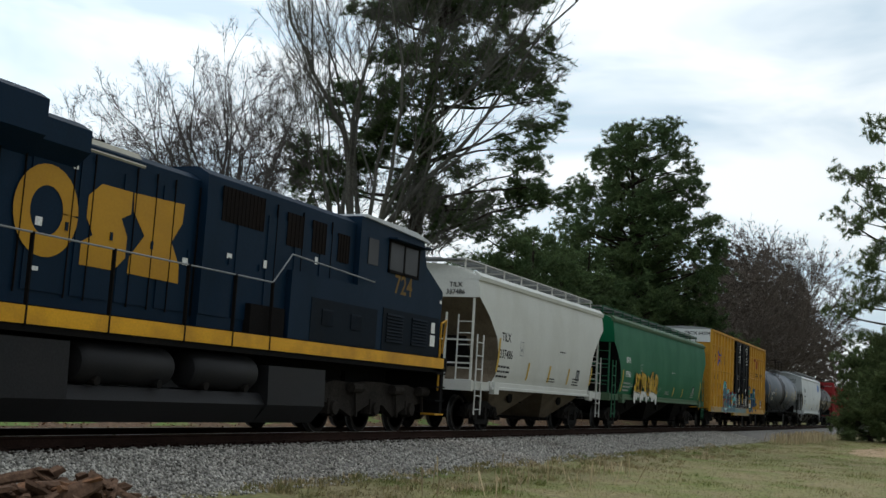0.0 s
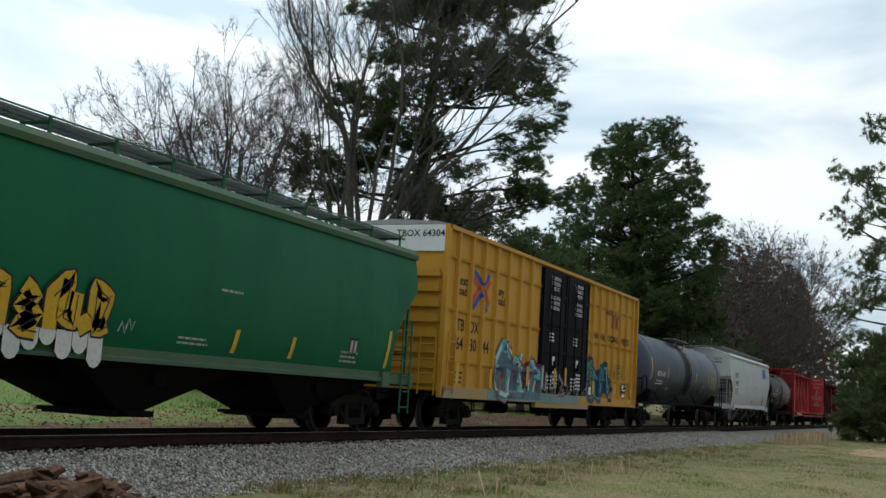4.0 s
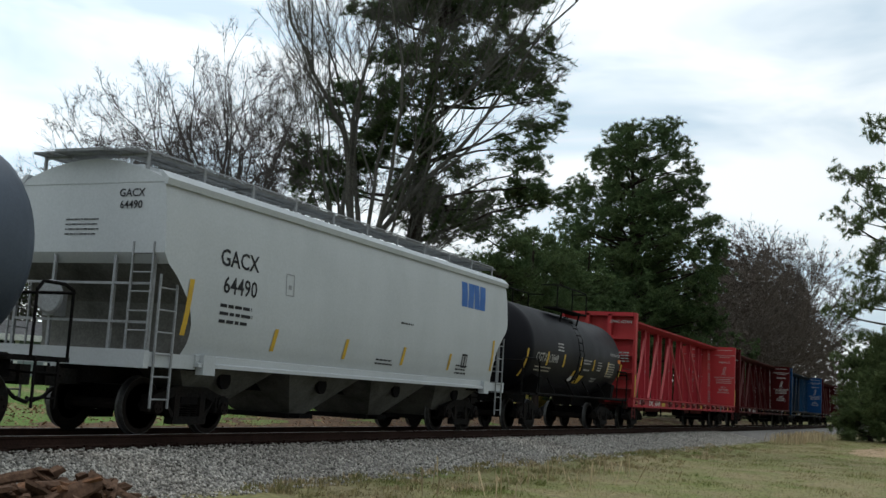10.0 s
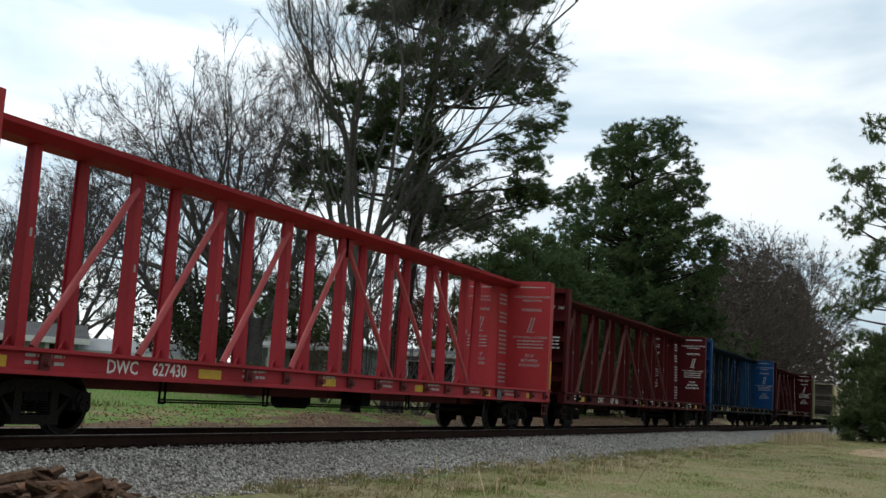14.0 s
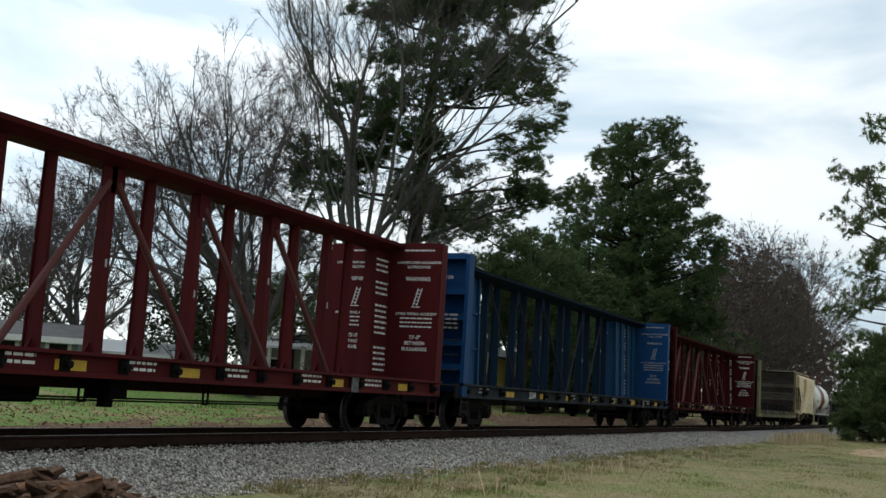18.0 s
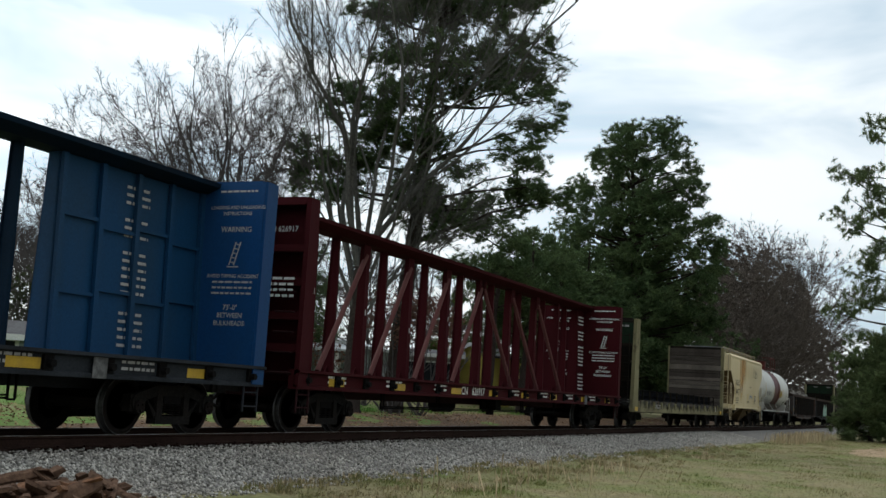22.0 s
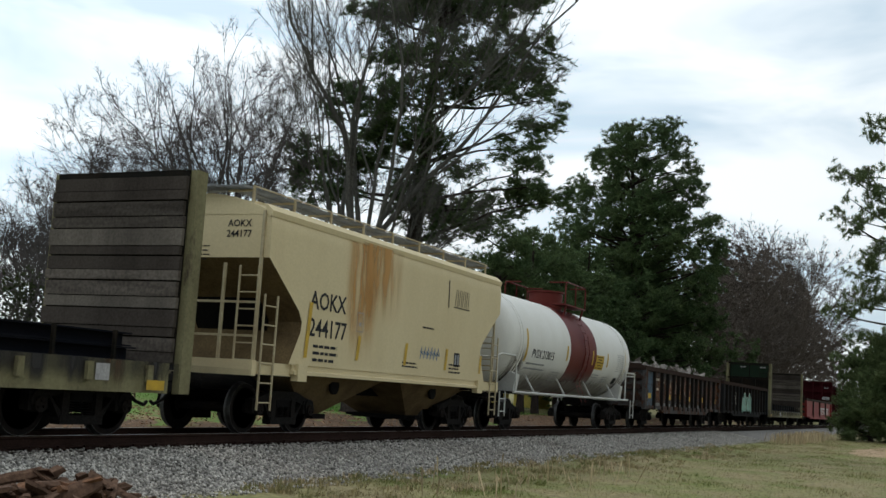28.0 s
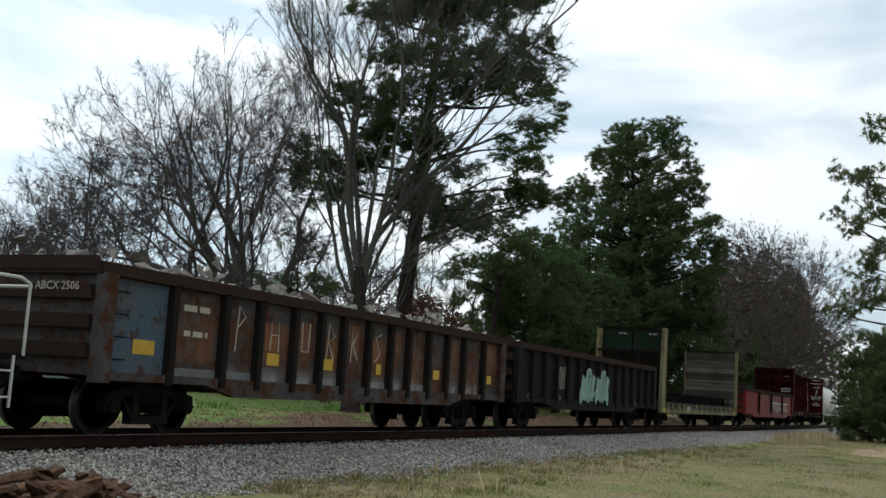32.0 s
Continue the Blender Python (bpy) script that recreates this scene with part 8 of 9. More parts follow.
M_CBRED = mat("faded_red_paint", (0.33, 0.024, 0.034), 0.65, 0, (0.17, 0.020, 0.022), 0.6, 0.8, 0.08, 25, 0.06, streak=2.0)
M_CBREDP = mat("red_orange_panel_paint", (0.36, 0.030, 0.036), 0.6, 0, (0.26, 0.04, 0.025), 0.6, 0.7, 0.08, 25, 0.06, streak=2.0)
M_CBREDD = mat("dark_grimy_red", (0.14, 0.035, 0.035), 0.7, 0, (0.06, 0.025, 0.025), 0.7, 1.0, 0.15, 25, 0.1)
M_MAROON = mat("maroon_paint", (0.068, 0.007, 0.008), 0.75, 0, (0.045, 0.010, 0.010), 0.6, 0.8, 0.08, 25, 0.06, streak=2.0)
M_MAROON2 = mat("deep_maroon_paint", (0.042, 0.006, 0.008), 0.75, 0, (0.032, 0.007, 0.008), 0.6, 0.8, 0.08, 25, 0.06, streak=2.0)
M_MAROOND = mat("grimy_maroon", (0.026, 0.009, 0.010), 0.7, 0, (0.017, 0.008, 0.008), 0.7, 1.0, 0.15, 25, 0.1)
# blue of the posts, darkened to hold the shade on their backlit faces
M_BLUE = mat("worn_shaded_blue_paint", (0.005, 0.015, 0.030), 0.7, 0, (0.009, 0.011, 0.015), 0.7, 0.9, 0.1, 25, 0.06, streak=2.5)
M_SILLGREY = mat("grimy_grey_sill", (0.030, 0.034, 0.040), 0.8, 0, (0.012, 0.012, 0.013), 0.8, 1.2, 0.2, 25, 0.1)
M_CBREDL = mat("pale_faded_red_paint", (0.42, 0.085, 0.090), 0.65, 0, (0.26, 0.05, 0.045), 0.6, 0.8, 0.08, 25, 0.06)
M_MAROONL = mat("pale_maroon_paint", (0.11, 0.045, 0.042), 0.75, 0, (0.09, 0.03, 0.03), 0.6, 0.8, 0.08, 25, 0.06)
M_BLUEP2 = mat("weathered_blue_panel", (0.007, 0.044, 0.11), 0.6, 0, (0.02, 0.04, 0.06), 0.6, 0.9, 0.1, 25, 0.06, streak=2.5)
M_BLUEB = mat("bright_blue_paint", (0.005, 0.044, 0.14), 0.55, 0, (0.012, 0.045, 0.10), 0.6, 0.8, 0.08, 25, 0.06, streak=2.0)
M_BLUED = mat("grimy_blue_grey", (0.026, 0.028, 0.034), 0.7, 0, (0.016, 0.016, 0.016), 0.7, 1.0, 0.15, 25, 0.1)
M_FLATGREEN = mat("dark_green_panel_paint", (0.016, 0.030, 0.018), 0.7, 0, (0.012, 0.016, 0.011), 0.6, 1.2, 0.15, 25, 0.06)
M_PLANKD = mat("dark_wet_planks", (0.055, 0.046, 0.039), 0.9, 0, (0.026, 0.021, 0.018), 0.9, 0.9, 0.2, 25, 0.3, streak=3.0)
M_PLANKP = mat("bleached_planks", (0.125, 0.108, 0.090), 0.9, 0, (0.055, 0.047, 0.040), 0.9, 0.9, 0.2, 25, 0.3, streak=3.0)
M_FLATSIDE = mat("pale_green_rusted_paint", (0.205, 0.188, 0.10), 0.8, 0, (0.07, 0.055, 0.03), 0.8, 0.7, 0.15, 25, 0.1, streak=2.5, rust=0.45, rust_colour=(0.045, 0.03, 0.022))
M_FLATDARK = mat("dark_rusty_frame", (0.010, 0.0095, 0.008), 0.85, 0, (0.028, 0.02, 0.013), 0.7, 1.5, 0.2, 25, 0.1)
M_PLANK = mat("weathered_grey_planks", (0.088, 0.075, 0.063), 0.9, 0, (0.040, 0.032, 0.027), 0.9, 0.9, 0.3, 18, 0.3, streak=0.12, each=0.35)
M_BEAM = mat("blue_black_steel", (0.006, 0.007, 0.011), 0.8, 0.0, (0.014, 0.013, 0.015), 0.6, 1.0, 0.15, 25, 0.05)
M_CREAM = mat("cream_paint", (0.60, 0.50, 0.30), 0.55, 0, (0.49, 0.39, 0.22), 0.5, 0.6, 0.05, 25, 0.04, streak=2.5)
M_BAYC = mat("brown_cream_bay", (0.15, 0.105, 0.05), 0.8, 0, (0.05, 0.03, 0.015), 0.9, 1.0, 0.2, 25, 0.1)
M_WHITET = mat("white_tank_paint", (0.66, 0.65, 0.61), 0.5, 0, (0.54, 0.52, 0.46), 0.5, 0.6, 0.04, 25, 0.03, streak=2.0)
M_REDBAND = mat("oxide_red_band", (0.105, 0.016, 0.016), 0.5, 0, (0.13, 0.036, 0.022), 0.6, 0.8, 0.08, 25, 0.04)
M_GON = mat("rust_and_grey_side", (0.055, 0.054, 0.054), 0.85, 0, (0.11, 0.10, 0.095), 0.7, 1.3, 0.2, 25, 0.15, rust=0.72, rust_colour=(0.06, 0.026, 0.014))
M_GONB = mat("black_gondola_paint", (0.012, 0.0125, 0.014), 0.75, 0, (0.024, 0.022, 0.02), 0.7, 1.2, 0.2, 25, 0.1)
M_RUSTRIM = mat("dark_rust", (0.034, 0.021, 0.017), 0.85, 0, (0.035, 0.025, 0.02), 0.7, 1.5, 0.25, 25, 0.2)
M_RIBDARK = mat("black_brown_rib", (0.012, 0.011, 0.0105), 0.8, 0, (0.026, 0.018, 0.014), 0.7, 1.5, 0.2, 25, 0.1)
M_SCRAP = mat("pale_rubble", (0.26, 0.24, 0.22), 0.9, 0, (0.12, 0.09, 0.07), 0.8, 2.0, 0.3, 12, 0.2, island=0.4)
M_CREAMPIPE = mat("cream_steel", (0.42, 0.36, 0.23), 0.6, 0, (0.25, 0.17, 0.09), 0.6, 2.0, 0.1, 25, 0.04)
M_WHITEPIPE = mat("white_steel", (0.52, 0.52, 0.49), 0.6, 0, (0.36, 0.34, 0.3), 0.6, 2.0, 0.1, 25, 0.04)
M_GREENPIPE = mat("green_steel", (0.025, 0.12, 0.065), 0.6, 0, (0.03, 0.07, 0.045), 0.6, 2.0, 0.1, 25, 0.04)

locomotive(13.35, 10.95)
car2, wrap2 = hopper("covered_hopper_car", "white two-bay covered hopper car with dusty paint", 31.93, 5.75, M_CREAMW, M_CREAMW, 2, "TILX", "337486", M_INKB, M_BAYW, M_WHITEPIPE, dashes=[(-4.28, 1.6, 2.5, 0.06), (-1.88, 1.45, 1.95, 0.06), (0.0, 1.45, 1.95, 0.06), (1.84, 1.45, 1.95, 0.06), (4.25, 1.5, 2.1, 0.06)], knee=3.45, drop=1.45, at=(-3.74, 2.54, 2.08), size=0.33, square=1.23, end_in=0.1)
car3, wrap3 = hopper("covered_hopper_car", "green covered hopper car with sprayed graffiti", 47.32, 8.4, M_GREEN, M_GREENTRIM, 3, "BRIX", "97065", M_INKW, M_UNDER, M_GREENPIPE, dashes=[(-7.1, 1.4, 2.2, 0.06), (1.4, 1.4, 1.8, 0.06), (3.2, 1.4, 1.8, 0.06), (7.0, 1.4, 2.2, 0.06)], knee=3.15, drop=1.0, at=(-6.37, 2.58, 2.06), size=0.30, square=2.0, end_in=0.1)
boxcar("boxcar", "mustard yellow boxcar with black doors and graffiti", 66.25, 9.0)
tank5, wrap5 = tank_car("tank_car", "long slate grey tank car with a black centre band", 85.45, 8.65, 1.50, M_TANKG, M_UNDER, 2.52, 8.2, (-1.0, 0.15, M_TANKBAND), None, -0.3, rail=0.75, dashes=[(-7.25, 2.0, 2.95), (-4.37, 2.2, 2.65), (1.5, 2.2, 2.65), (4.5, 2.2, 2.65), (6.5, 1.9, 3.0)])
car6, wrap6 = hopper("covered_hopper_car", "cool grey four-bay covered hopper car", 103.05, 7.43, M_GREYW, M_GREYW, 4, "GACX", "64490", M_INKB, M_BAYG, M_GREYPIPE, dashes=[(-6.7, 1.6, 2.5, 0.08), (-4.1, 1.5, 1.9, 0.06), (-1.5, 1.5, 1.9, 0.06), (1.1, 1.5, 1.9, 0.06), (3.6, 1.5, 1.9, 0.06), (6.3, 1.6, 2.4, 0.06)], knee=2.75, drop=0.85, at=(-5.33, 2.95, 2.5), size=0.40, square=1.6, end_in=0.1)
tank7, wrap7 = tank_car("tank_car", "black tank car with yellow reflector strips", 117.87, 5.75, 1.40, M_BLACKT, M_UNDER, 2.48, 5.3, None, None, -0.3, dashes=[(-5.2, 1.5, 2.4), (-3.37, 1.97, 2.4), (-1.77, 1.99, 2.4), (0.05, 1.96, 2.4), (1.5, 2.0, 2.4), (3.22, 1.95, 2.4), (4.9, 1.8, 2.4)])
centre_beam("centrebeam_flatcar", "faded red centre-beam lumber flatcar, empty", 135.5, 11.2, M_CBRED, M_CBREDD, ("DWC", "627430"), M_CBREDP, 0.68, True, 1, M_CBREDL, None, (-8.05, -6.95), (-10.6, -5.9, -2.05, 2.2, 6.2, 9.6), phase=-0.55, winch=M_CBREDD)
centre_beam("centrebeam_flatcar", "maroon centre-beam lumber flatcar, empty", 159.29, 11.2, M_MAROON, M_MAROOND, ("DWC", "627  166"), M_MAROON, 0.68, True, 2, M_MAROONL, None, (-6.85, -5.13), (-9.14, -1.07, 1.56, 6.31, 9.4), phase=-0.28)
centre_beam("centrebeam_flatcar", "worn blue centre-beam lumber flatcar, empty", 183.02, 11.2, M_BLUE, M_BLUED, ("", "2104"), M_BLUEB, 3, False, 4, M_BLUED, M_BLUEP2, (-7.2, -5.85), (-7.69, -4.88, -2.42, 0.08, 2.7, 5.6, 9.4), phase=-0.5, sill=M_SILLGREY)
centre_beam("centrebeam_flatcar", "deep maroon centre-beam lumber flatcar, empty", 206.55, 11.2, M_MAROON2, M_MAROOND, ("CN", "626917"), M_MAROON2, 0.68, True, 3, M_MAROONL, None, (-3.15, -2.25), (-9.63, -6.85, -3.67, -1.2, 1.26, 3.8, 6.96, 9.8), phase=-0.33)
bulkhead_flat("bulkhead_flatcar", "rusty pale green bulkhead flatcar carrying dark steel beams", 229.08, 9.5)
car13, wrap13 = hopper("covered_hopper_car", "cream two-bay covered hopper car with orange rust stains", 246.12, 5.78, M_CREAM, M_CREAM, 2, "AOKX", "244177", M_INKB, M_BAYC, M_CREAMPIPE, straight=True, end_in=0.16, knee=3.15, drop=1.27, at=(-3.45, 2.54, 2.02), size=0.48, square=1.32, dashes=[(-4.2, 1.45, 2.5, 0.1), (-2.2, 1.5, 2.0, 0.08), (0.0, 1.5, 2.0, 0.08), (2.2, 1.5, 2.0, 0.08), (4.35, 1.5, 1.95, 0.06)])
tank14, wrap14 = tank_car("tank_car", "white tank car with an oxide red centre band and dome", 259.3, 7.3, 1.48, M_WHITET, M_WHITEPIPE, 2.58, 6.78, (-1.05, 1.85, M_REDBAND), (0.58, 0.45, M_REDBAND), 0.45, M_INKB, [(-5.1, 2.0, 2.95), (-1.35, 2.2, 2.68), (1.45, 2.2, 2.68), (3.25, 2.2, 2.68), (5.65, 1.9, 2.95)], M_WHITEPIPE, M_WHITEPIPE)
RIBS = (-7.75, -6.29, -4.91, -3.87, -2.71, -1.75, -0.87, 0.2, 1.23, 2.12, 3.17, 4.22, 5.25, 6.54, 7.85)
gondola("gondola_car", "rusty patched gondola car heaped with scrap", 275.77, 7.9, M_GON, 2.45, 14, 2.4, RIBS)
gondola("gondola_car", "black gondola car with pale green graffiti", 292.87, 8.0, M_GONB, 2.45, 14, 0.6)
bulkhead_flat("bulkhead_flatcar", "weathered bulkhead flatcar with grey plank bulkheads", 311.47, 9.3, False)
M_REDGON = mat("red_gondola_paint", (0.20, 0.018, 0.016), 0.6, 0, (0.12, 0.016, 0.015), 0.6, 0.8, 0.08, 25, 0.06)
gondola("gondola_car", "low red gondola car with white slash marks", 334.47, 10.9, M_REDGON, 2.30, 4, 0.0)
centre_beam("centrebeam_flatcar", "dark maroon centre-beam lumber flatcar", 357.57, 11.2, M_MAROON2, M_MAROOND, ("CN", "62"), M_MAROON2, 0.68, True, 5)
tank19, wrap19 = tank_car("tank_car", "white tank car at the tail of the view", 377.17, 7.3, 1.48, M_WHITET, M_WHITEPIPE, 2.58, 6.6, None, (0.6, 0.3, M_WHITET), 0.0, M_INKB, (), M_WHITEPIPE, M_WHITEPIPE)

# ---- details of single cars ----
# sprayed pieces: slanted interlocking strokes, filled, with black outlines and a pale dripping foot
GLYPHS = (((0.0, 1.0), (0.18, 0.05), (0.45, 0.75), (0.68, 0.0), (1.0, 1.1)), ((0.9, 0.0), (0.7, 0.9), (0.1, 1.0), (0.15, 0.45), (0.6, 0.5)),
          ((0.1, 1.05), (0.6, 0.8), (0.2, 0.5), (0.85, 0.35), (0.3, 0.0), (1.0, -0.05)), ((0.0, 0.1), (0.5, 0.35), (0.3, 1.1), (0.9, 0.9), (0.75, 0.1), (1.1, 0.25)),
          ((0.2, 0.0), (0.0, 0.7), (0.5, 1.1), (0.55, 0.3), (1.0, 0.2), (0.9, 0.8)), ((0.1, -0.5), (0.15, 0.95), (0.7, 1.0), (0.75, -0.5)), ((0.4, -0.5), (0.45, 1.0)))


def sprayed(car, put, x0, x1, z0, z1, order, top_m, low_m, line_m, fat=0.25):
    fills, lows, lines, inner = Shape(), Shape(), Shape(), Shape()
    w = (x1 - x0) / len(order)
    mid = z0 + (z1 - z0) * 0.34
    for k, g in enumerate(order):
        tall = (z1 - mid) * (0.82 + 0.18 * ((k * 5) % 3) / 2)
        pts = [(x0 + w * (k + 0.12 + 0.80 * u) + 0.16 * v, mid + 0.05 + (tall - 0.15) * v) for u, v in GLYPHS[g]]
        stroke(lines, pts, fat + 0.07, put, 0.001, 0.05)
        stroke(fills, pts, fat, put, 0.004 + 0.0004 * k, 0.05)
        stroke(inner, [(u + 0.02, v - 0.03) for u, v in pts[1:]], 0.02, put, 0.008, 0.05)
        for j in range(2):
            a = x0 + w * (k + 0.5 * j) + 0.02
            drip = z0 + 0.26 * ((k * 5 + j * 3) % 7) / 6
            lows.add([put(a, mid + 0.06), put(a, drip + 0.1), put(a + w * 0.12, drip + 0.02), put(a + w * 0.25, drip), put(a + w * 0.38, drip + 0.03), put(a + w * 0.48, drip + 0.12), put(a + w * 0.48, mid + 0.06)], [tuple(range(7))])
    for name, shape, m, label in (("graffiti_foot", lows, low_m, "pale lower half of the graffiti"), ("graffiti_outline", lines, line_m, "dark graffiti outlines"), ("graffiti_fill", fills, top_m, "sprayed graffiti filling"), ("graffiti_line", inner, line_m, "dark inner lines of the graffiti")):
        tagged(part(name, shape, m, car, label), kind="stuff")


M_YELSPRAY = mat("yellow_spray", (0.46, 0.28, 0.012), 0.5, 0, (0.40, 0.20, 0.02), 0.6, 2.0, 0.1, 20, 0.0)
M_WHITESPRAY = mat("white_spray", (0.50, 0.50, 0.48), 0.5, 0, (0.32, 0.33, 0.33), 0.6, 2.0, 0.1, 20, 0.0)
M_MINT = mat("mint_spray", (0.20, 0.36, 0.29), 0.6, 0, (0.12, 0.24, 0.20), 0.7, 2.0, 0.1, 20, 0.0)
M_BLUESPRAY = mat("pale_blue_spray", (0.06, 0.16, 0.32), 0.6, 0, None, 0.5, 2.0, 0.1, 20, 0.0)
M_CHALK = mat("chalk_marks", (0.42, 0.39, 0.33), 0.8, 0, (0.24, 0.20, 0.16), 0.6, 3.0, 0.2, 20, 0.0)
M_OWNER = mat("blue_owner_mark", (0.015, 0.10, 0.34), 0.5, 0, None, 0.3, 3.0, 0.1, 20, 0.0)

green_side = lambda u, v: (u, -1.625, v)
sprayed(car3, green_side, -5.6, -1.9, 1.0, 2.25, (3, 0, 1, 2, 4, 3), M_YELSPRAY, M_WHITESPRAY, M_INKB)
s = Shape()
for cx, z in ((-6.15, 1.6), (-5.95, 1.6), (-1.6, 1.55), (-1.45, 1.6)):
    stroke(s, [(cx, z), (cx + 0.08, z + 0.15), (cx + 0.14, z - 0.02), (cx + 0.2, z + 0.12)], 0.02, green_side)
part("scribble", s, M_DULLW, car3)

# grey hopper: the owner's mark as plain blue blocks
s = Shape()
pp = wrap6(4.97, 3.42)
for u, w, lean in ((-0.60, 0.36, 0.05), (-0.19, 0.34, 0.10), (0.19, 0.34, 0.02), (0.58, 0.36, 0.10)):
    patch(s, pp, w, 0.62, lean, u, 0.0, 12)
part("owner_mark", s, M_OWNER, car6, "plain blue blocks of an owner mark")

# grey tank car: marks and scribbles
s = Shape()
write(s, "BRCX 1169", 0.29, wrap5(-5.6, 2.30))
bars(s, wrap5(-5.6, 1.98), 1.3, 2, 0.12, 0.045, 2)
part("lettering", s, M_INKW, tank5)
s = Shape()
pp = wrap5(-3.7, 1.68)
stroke(s, [(-0.4, 0.1), (-0.3, -0.08), (-0.2, 0.1), (-0.1, -0.05), (0.0, 0.08), (0.15, -0.05), (0.4, 0.06)], 0.03, pp)
pp = wrap5(3.55, 1.85)
for k in range(6):
    stroke(s, [(-0.04 + k * 0.02, -0.18), (-0.36 + k * 0.145, 0.12), (-0.30 + k * 0.12, 0.22)], 0.035, pp)
pp = wrap5(0.2 + 1.1, 2.05)
for k in range(3):
    stroke(s, blob(-0.5 + k * 0.5, 0.05, 0.16, 0.2, 0, 180, 8), 0.02, pp)
part("scribble", s, M_CHALK, tank5, "chalked scribbles on the tank")
s = Shape()
for k in range(7):
    bars(s, wrap5(5.55, 2.55 - k * 0.09), 1.1, 1, 0.1, 0.035, k, 0.05)
part("data_stencil", s, M_CHALK, tank5)
s = Shape()
pp = wrap5(4.75, 1.62)
for q in ([(-0.2, -0.14), (0.16, -0.14), (0.2, 0.14), (-0.16, 0.14), (-0.2, -0.14)], [(0, -0.14), (0.02, 0.14)]):
    stroke(s, q, 0.025, pp)
part("data_plate", s, M_DULLW, tank5)
s = Shape().lathe([(6.95, 0.05), (6.97, 0.22), (7.75, 0.22), (7.77, 0.05)], (-0.2, -0.95, 1.34), "x", 16)
part("brake_reservoir", s, M_TANKG, tank5, smooth=40)

# black tank car: marks, notices and coloured plates
s = Shape()
write(s, "CGTX", 0.36, wrap7(-3.95, 2.2))
write(s, "13848", 0.36, wrap7(-2.83, 2.2))
write(s, "MOLTEN SULPHUR", 0.15, wrap7(4.1, 2.68))
bars(s, wrap7(-2.2, 2.68), 0.6, 3, 0.1, 0.05, 3)
bars(s, wrap7(0.75, 2.3), 0.9, 2, 0.1, 0.05, 4)
bars(s, wrap7(0.8, 1.98), 0.7, 1, 0.1, 0.05, 5)
bars(s, wrap7(2.2, 2.3), 0.5, 4, 0.09, 0.04, 6)
bars(s, wrap7(2.0, 1.7), 0.6, 2, 0.1, 0.05, 7)
part("lettering", s, M_DULLW, tank7)
s = Shape()
for k in range(6):
    bars(s, wrap7(3.6, 2.32 - k * 0.09), 0.95, 1, 0.1, 0.035, 20 + k, 0.05)
bars(s, wrap7(-3.5, 1.88), 1.6, 2, 0.11, 0.04, 9)
part("data_stencil", s, M_CHALK, tank7)
s = Shape()
pp = wrap7(0.36, 1.62)
patch(s, pp, 0.58, 0.34, 0.16, 0.03)
part("hazard_plate", s, M_YELLOW, tank7, "yellow slanted plate")
s = Shape()
pp = wrap7(-0.42, 1.72)
s.slot = 0
s.add([pp(-0.24, -0.2), pp(0.10, -0.2), pp(0.18, 0.0), pp(-0.16, 0.0)], [(0, 1, 2, 3)])
s.slot = 1
s.add([pp(-0.16, 0.0), pp(0.18, 0.0), pp(0.26, 0.2), pp(-0.08, 0.2)], [(0, 1, 2, 3)])
part("hazard_plate", s, [M_INKW, M_YELLOW], tank7, "white and yellow slanted plate")
s = Shape()
pp = wrap7(4.6, 2.48)
patch(s, pp, 0.36, 0.13)
part("hazard_plate", s, mat("orange_plate", (0.55, 0.16, 0.02), 0.5, 0, None, 0.3, 3.0, 0.1, 20, 0), tank7, "small orange plate")

# cream hopper: rust wash, tags and scribbles
cream_side = lambda cx, cz: (lambda u, v: (cx + u, -1.548, cz + v))

stain(car13, wrap13(0, 0), -2.9, -1.35, 1.2, 4.0, (0.50, 0.25, 0.055), 1.0, "orange rust stains run down the side")
stain(car13, lambda u, v: (u, -1.5505, v), -2.6, -0.2, 2.1, 3.95, (0.48, 0.25, 0.07), 0.85, "orange rust stains run down the side")
# grey tank: a near-black film that grows denser towards the bottom
stain(tank5, wrap5(0, 0), -9.5, 9.5, 2.4, 0.9, (0.012, 0.012, 0.013), 0.9, "darker film towards the underside", "grime")
stain(tank14, wrap14(0, 0), -8.5, 8.5, 2.0, 0.8, (0.20, 0.18, 0.15), 0.8, "road grime on the underside", "grime")
stain(tank14, wrap14(0, 0), -6.3, -4.9, 2.6, 1.0, (0.07, 0.045, 0.03), 0.95, "brown run of grime", "grime")
stain(tank14, wrap14(0, 0), 4.9, 6.2, 2.4, 1.0, (0.07, 0.045, 0.03), 0.9, "brown run of grime", "grime")
s = Shape()
pp = cream_side(1.3, 1.82)
for k in range(6):
    stroke(s, [(-0.5 + k * 0.18, -0.12), (-0.42 + k * 0.18, 0.16), (-0.34 + k * 0.18, -0.02), (-0.5 + k * 0.18, 0.05)], 0.04, pp)
part("graffiti_scribble", s, M_BLUESPRAY, car13, "small blue graffiti tag")
s = Shape()
pp = cream_side(3.05, 3.28)
stroke(s, [(-0.85, 0.38), (-0.82, -0.28)], 0.05, pp)
for k in range(4):
    stroke(s, [(-0.45 + k * 0.22, -0.2), (-0.38 + k * 0.22, 0.2), (-0.28 + k * 0.22, 0.18), (-0.3 + k * 0.22, -0.2)], 0.025, pp)
stroke(s, [(-0.5, -0.24), (0.45, -0.24)], 0.025, pp)
part("graffiti_scribble", s, M_INKB, car13, "thin black scribbled tag")

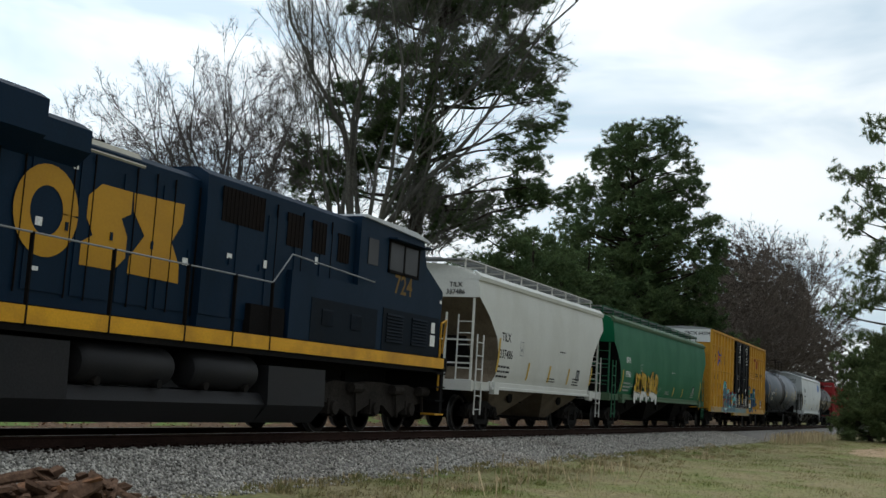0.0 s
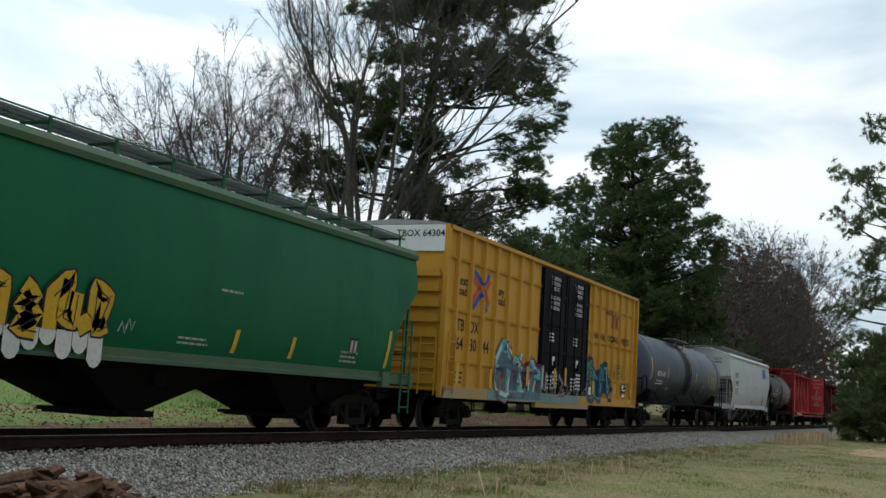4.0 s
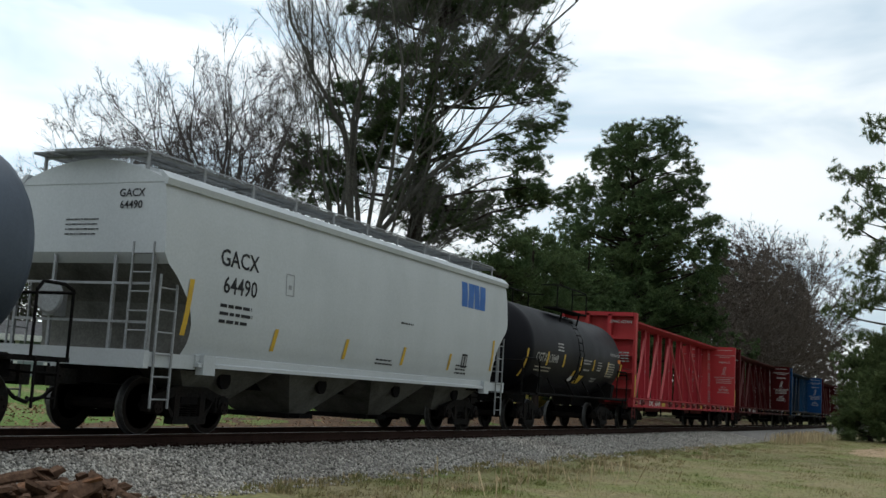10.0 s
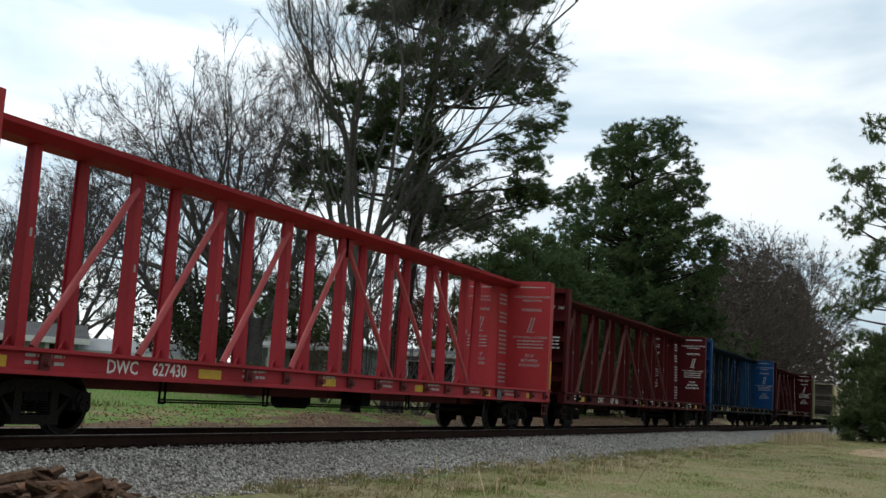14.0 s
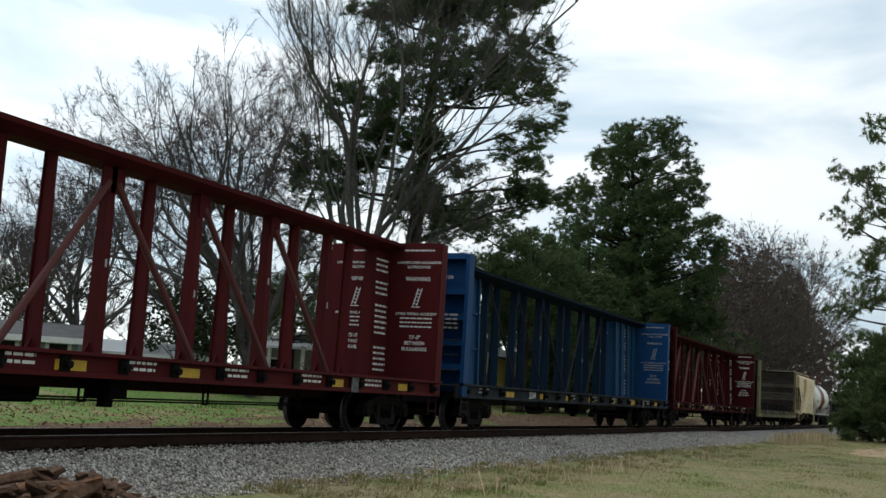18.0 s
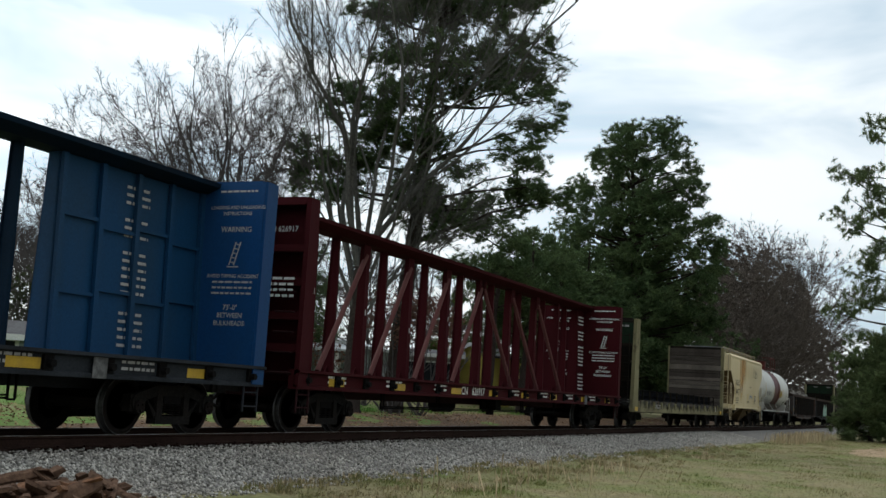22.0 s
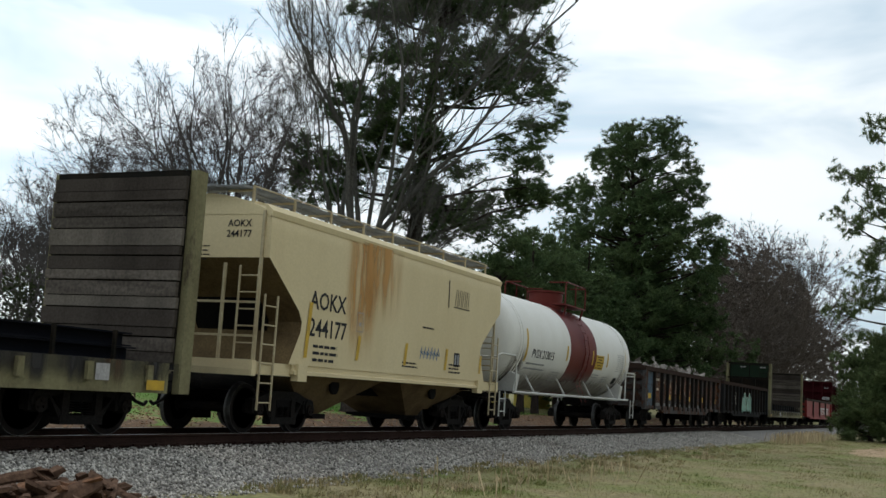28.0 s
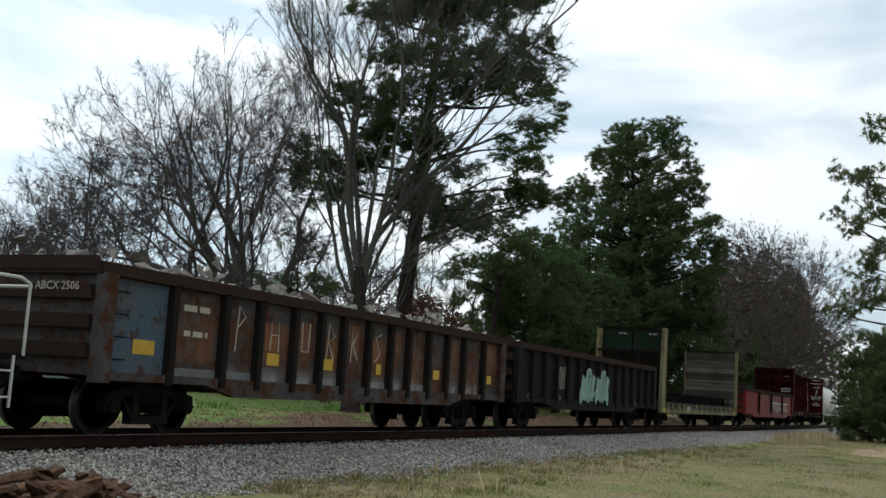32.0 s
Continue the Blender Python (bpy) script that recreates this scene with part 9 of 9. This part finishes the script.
# white tank car: marks and plates
s = Shape()
write(s, "PVSX 213015", 0.36, wrap14(-3.6, 2.25))
patch(s, wrap14(4.85, 1.72), 0.40, 0.26)
part("lettering", s, M_INKB, tank14)
s = Shape()
bars(s, wrap14(-3.9, 1.92), 1.9, 2, 0.16, 0.05, 2)
bars(s, wrap14(-1.9, 1.75), 0.8, 4, 0.1, 0.03, 3)
bars(s, wrap14(2.25, 1.85), 0.9, 2, 0.1, 0.035, 4)
bars(s, wrap14(3.6, 1.8), 0.9, 3, 0.09, 0.03, 5)
for k in range(9):
    bars(s, wrap14(4.95, 2.70 - k * 0.075), 0.9, 1, 0.1, 0.022, 40 + k, 0.05)
part("data_stencil", s, M_GREYPIPE, tank14)
s = Shape()
pp = wrap14(2.3, 2.32)
patch(s, pp, 0.95, 0.50)
part("hazard_plate", s, M_YELLOW, tank14, "yellow notice plate")
s = Shape()
pq = wrap14(2.3, 2.32, 0.012)
for k, v in enumerate((0.19, 0.10, 0.0, -0.10, -0.19)):
    patch(s, pq, 0.78 if k % 2 == 0 else 0.5, 0.028, 0.0, 0.0, v, 1)
part("plate_print", s, M_INKB, tank14)

# gondolas: chalk marks, patches of paint
gons = [c for c, _ in CONSIST if c.name.startswith("gondola")]
gon_side = lambda cx, cz: (lambda u, v: (cx + u, -1.447, cz + v))
s = Shape()
for cx, pts in ((-4.39, [(-0.1, -0.3), (-0.05, 0.35), (0.12, 0.2), (-0.05, 0.05)]), (-3.29, [(-0.12, -0.25), (-0.1, 0.25), (-0.1, 0.0), (0.12, 0.0), (0.1, 0.25), (0.12, -0.25)]), (-2.23, [(-0.12, 0.25), (-0.1, -0.2), (0.1, -0.2), (0.12, 0.25)]),
                (-1.31, [(-0.1, -0.3), (-0.05, 0.3), (0.15, 0.1), (-0.05, 0.0), (0.15, -0.3)]), (-0.33, [(-0.1, -0.3), (-0.08, 0.25), (-0.08, 0.0), (0.15, 0.25), (-0.05, 0.0), (0.15, -0.25)]), (0.71, [(0.12, 0.25), (-0.1, 0.18), (0.1, -0.1), (-0.12, -0.25)])):
    stroke(s, [(u * 1.15, v * 1.2) for u, v in pts], 0.036, lambda u, v, cx=cx: (cx + u, -1.453, 1.80 + v))
bars(s, side(-5.6, 2.0, -1.453), 0.75, 1, 0.2, 0.10, 3, 0.35)
bars(s, side(-5.6, 1.6, -1.453), 0.65, 1, 0.2, 0.09, 4, 0.35)
patch(s, gon_side(-6.85, 0.98), 0.28, 0.24)
part("chalk_mark", s, M_CHALK, gons[0], "pale chalked marks on the side")
s = Shape()
write(s, "ABCX 2506", 0.17, endface(-0.75, 2.16, -7.9 - 0.145))
part("lettering", s, M_CHALK, gons[0])
s = Shape()
for cx, w in ((-6.87, 0.5), (-3.31, 0.4), (-1.36, 0.42), (0.79, 0.22), (3.75, 0.36), (7.09, 0.3)):
    patch(s, side(cx, 1.36, -1.458), w, 0.22)
pieces("reflector_stripe", s, M_YELLOW, gons[0])
stain(gons[0], lambda u, v: (u, -1.4535, v), -7.15, -6.35, 1.05, 2.3, (0.10, 0.045, 0.02), 1.0, "brown rust over the blue panel")
part("repair_panel", Shape().box(-7.7, -6.38, -1.452, -1.446, 0.9, 2.33), mat("worn_blue_patch", (0.06, 0.095, 0.13), 0.8, 0, (0.10, 0.09, 0.08), 0.8, 1.6, 0.2, 20, 0.1, rust=0.5, rust_colour=(0.05, 0.03, 0.02)), gons[0], "faded blue end panel")
s = Shape()
for a, b in [(RIBS[k], RIBS[k + 1]) for k in (1, 2, 5, 7, 9)]:
    patch(s, gon_side((a + b) / 2, 0.98), b - a - 0.15, 0.22)
pieces("primer_patch", s, mat("grey_primer", (0.16, 0.16, 0.16), 0.8, 0, (0.09, 0.08, 0.07), 0.8, 2.0, 0.2, 20, 0.1), gons[0])
gside = lambda u, v: (u, -1.4475, v)
for k, (z0, z1, f) in enumerate(((2.3, 0.9, 0.6), (2.35, 1.2, 0.6), (1.0, 2.1, 0.7), (0.95, 2.0, 1.0), (0.95, 2.1, 1.0), (0.95, 1.9, 1.0), (0.95, 2.2, 1.0), (0.9, 2.0, 1.0), (1.0, 2.2, 0.8), (2.2, 1.0, 0.6), (2.2, 0.9, 0.7), (1.0, 2.2, 0.6), (2.2, 0.9, 0.8), (1.0, 2.3, 0.6))):
    a, b = RIBS[k], RIBS[k + 1]
    stain(gons[0], gside, a + (0.65 if k == 0 else -0.05), b + 0.05, z0, z1, (0.20, 0.070, 0.020) if k % 2 else (0.13, 0.045, 0.016), f, "orange rust washed over the panel")
    if k in (2, 3, 4, 5, 7, 8, 9, 11, 12):
        stain(gons[0], lambda u, v: (u, -1.4505, v), a, b, 1.30, 0.85, (0.30, 0.30, 0.30), 0.7, "pale grey primer along the bottom", "primer")
sprayed(gons[1], lambda u, v: (u, -1.565, v), -2.3, 1.1, 0.85, 2.0, (6, 5, 6, 6, 5, 6), M_MINT, M_MINT, M_CHALK, 0.3)
s = Shape()
for k in range(10):
    cx = -4.6 + k * 0.16
    stroke(s, [(cx, 1.3), (cx + 0.1, 2.0)], 0.05, gon_side(0, 0))
for cx in (-6.9, -4.0, 3.4, 5.3):
    stroke(s, [(cx, 0.9), (cx + 0.02, 1.1), (cx + 0.1, 1.0)], 0.05, gon_side(0, 0))
part("chalk_mark", s, M_CHALK, gons[1])
s = Shape()
for k in range(9):
    stroke(s, [(1.2 + k * 0.8, 1.6), (2.2 + k * 0.8, 1.05)], 0.12, gon_side(0, 0))
stroke(s, [(1.0, 1.65), (8.8, 1.65)], 0.1, gon_side(0, 0))
part("slash_mark", s, M_WHITESPRAY, gons[2], "white slash marks sprayed on red")



# ---- what moves: the cars run along the line and their wheels roll ----
RUN = [(0, 0.00), (2, 16.53), (4, 33.08), (6, 49.55), (8, 65.91), (10, 82.15), (12, 98.36), (14, 114.42), (16, 130.36), (18, 146.26), (20, 161.99), (22, 177.54), (24, 192.96), (26, 208.36), (28, 223.99), (30, 239.71), (32, 255.46)]


def run_at(t):
    """How far the train has come by t seconds."""
    k = min(int(t // 2), 15)
    s_ = [r[1] for r in RUN]
    sl = [(s_[min(i + 1, 16)] - s_[max(i - 1, 0)]) / (2 * (min(i + 1, 16) - max(i - 1, 0))) for i in range(17)]
    u = (t - 2 * k) / 2
    return (2 * u ** 3 - 3 * u ** 2 + 1) * s_[k] + (u ** 3 - 2 * u ** 2 + u) * 2 * sl[k] + (3 * u ** 2 - 2 * u ** 3) * s_[k + 1] + (u ** 3 - u ** 2) * 2 * sl[k + 1]


def motions():
    for car, x in CONSIST:
        walk(car, [(t / 2, pose(x - run_at(t / 2), 0, 0)) for t in range(65)])
    turns = [(2 * k / 30, math.degrees(run_at(2 * k / 30) / WHEEL_R)) for k in range(481)]
    for wheel, dx, r in SPIN:
        walk(wheel, [(t, pose(dx, 0, r, 0, -a, 0)) for t, a in turns])


motions()
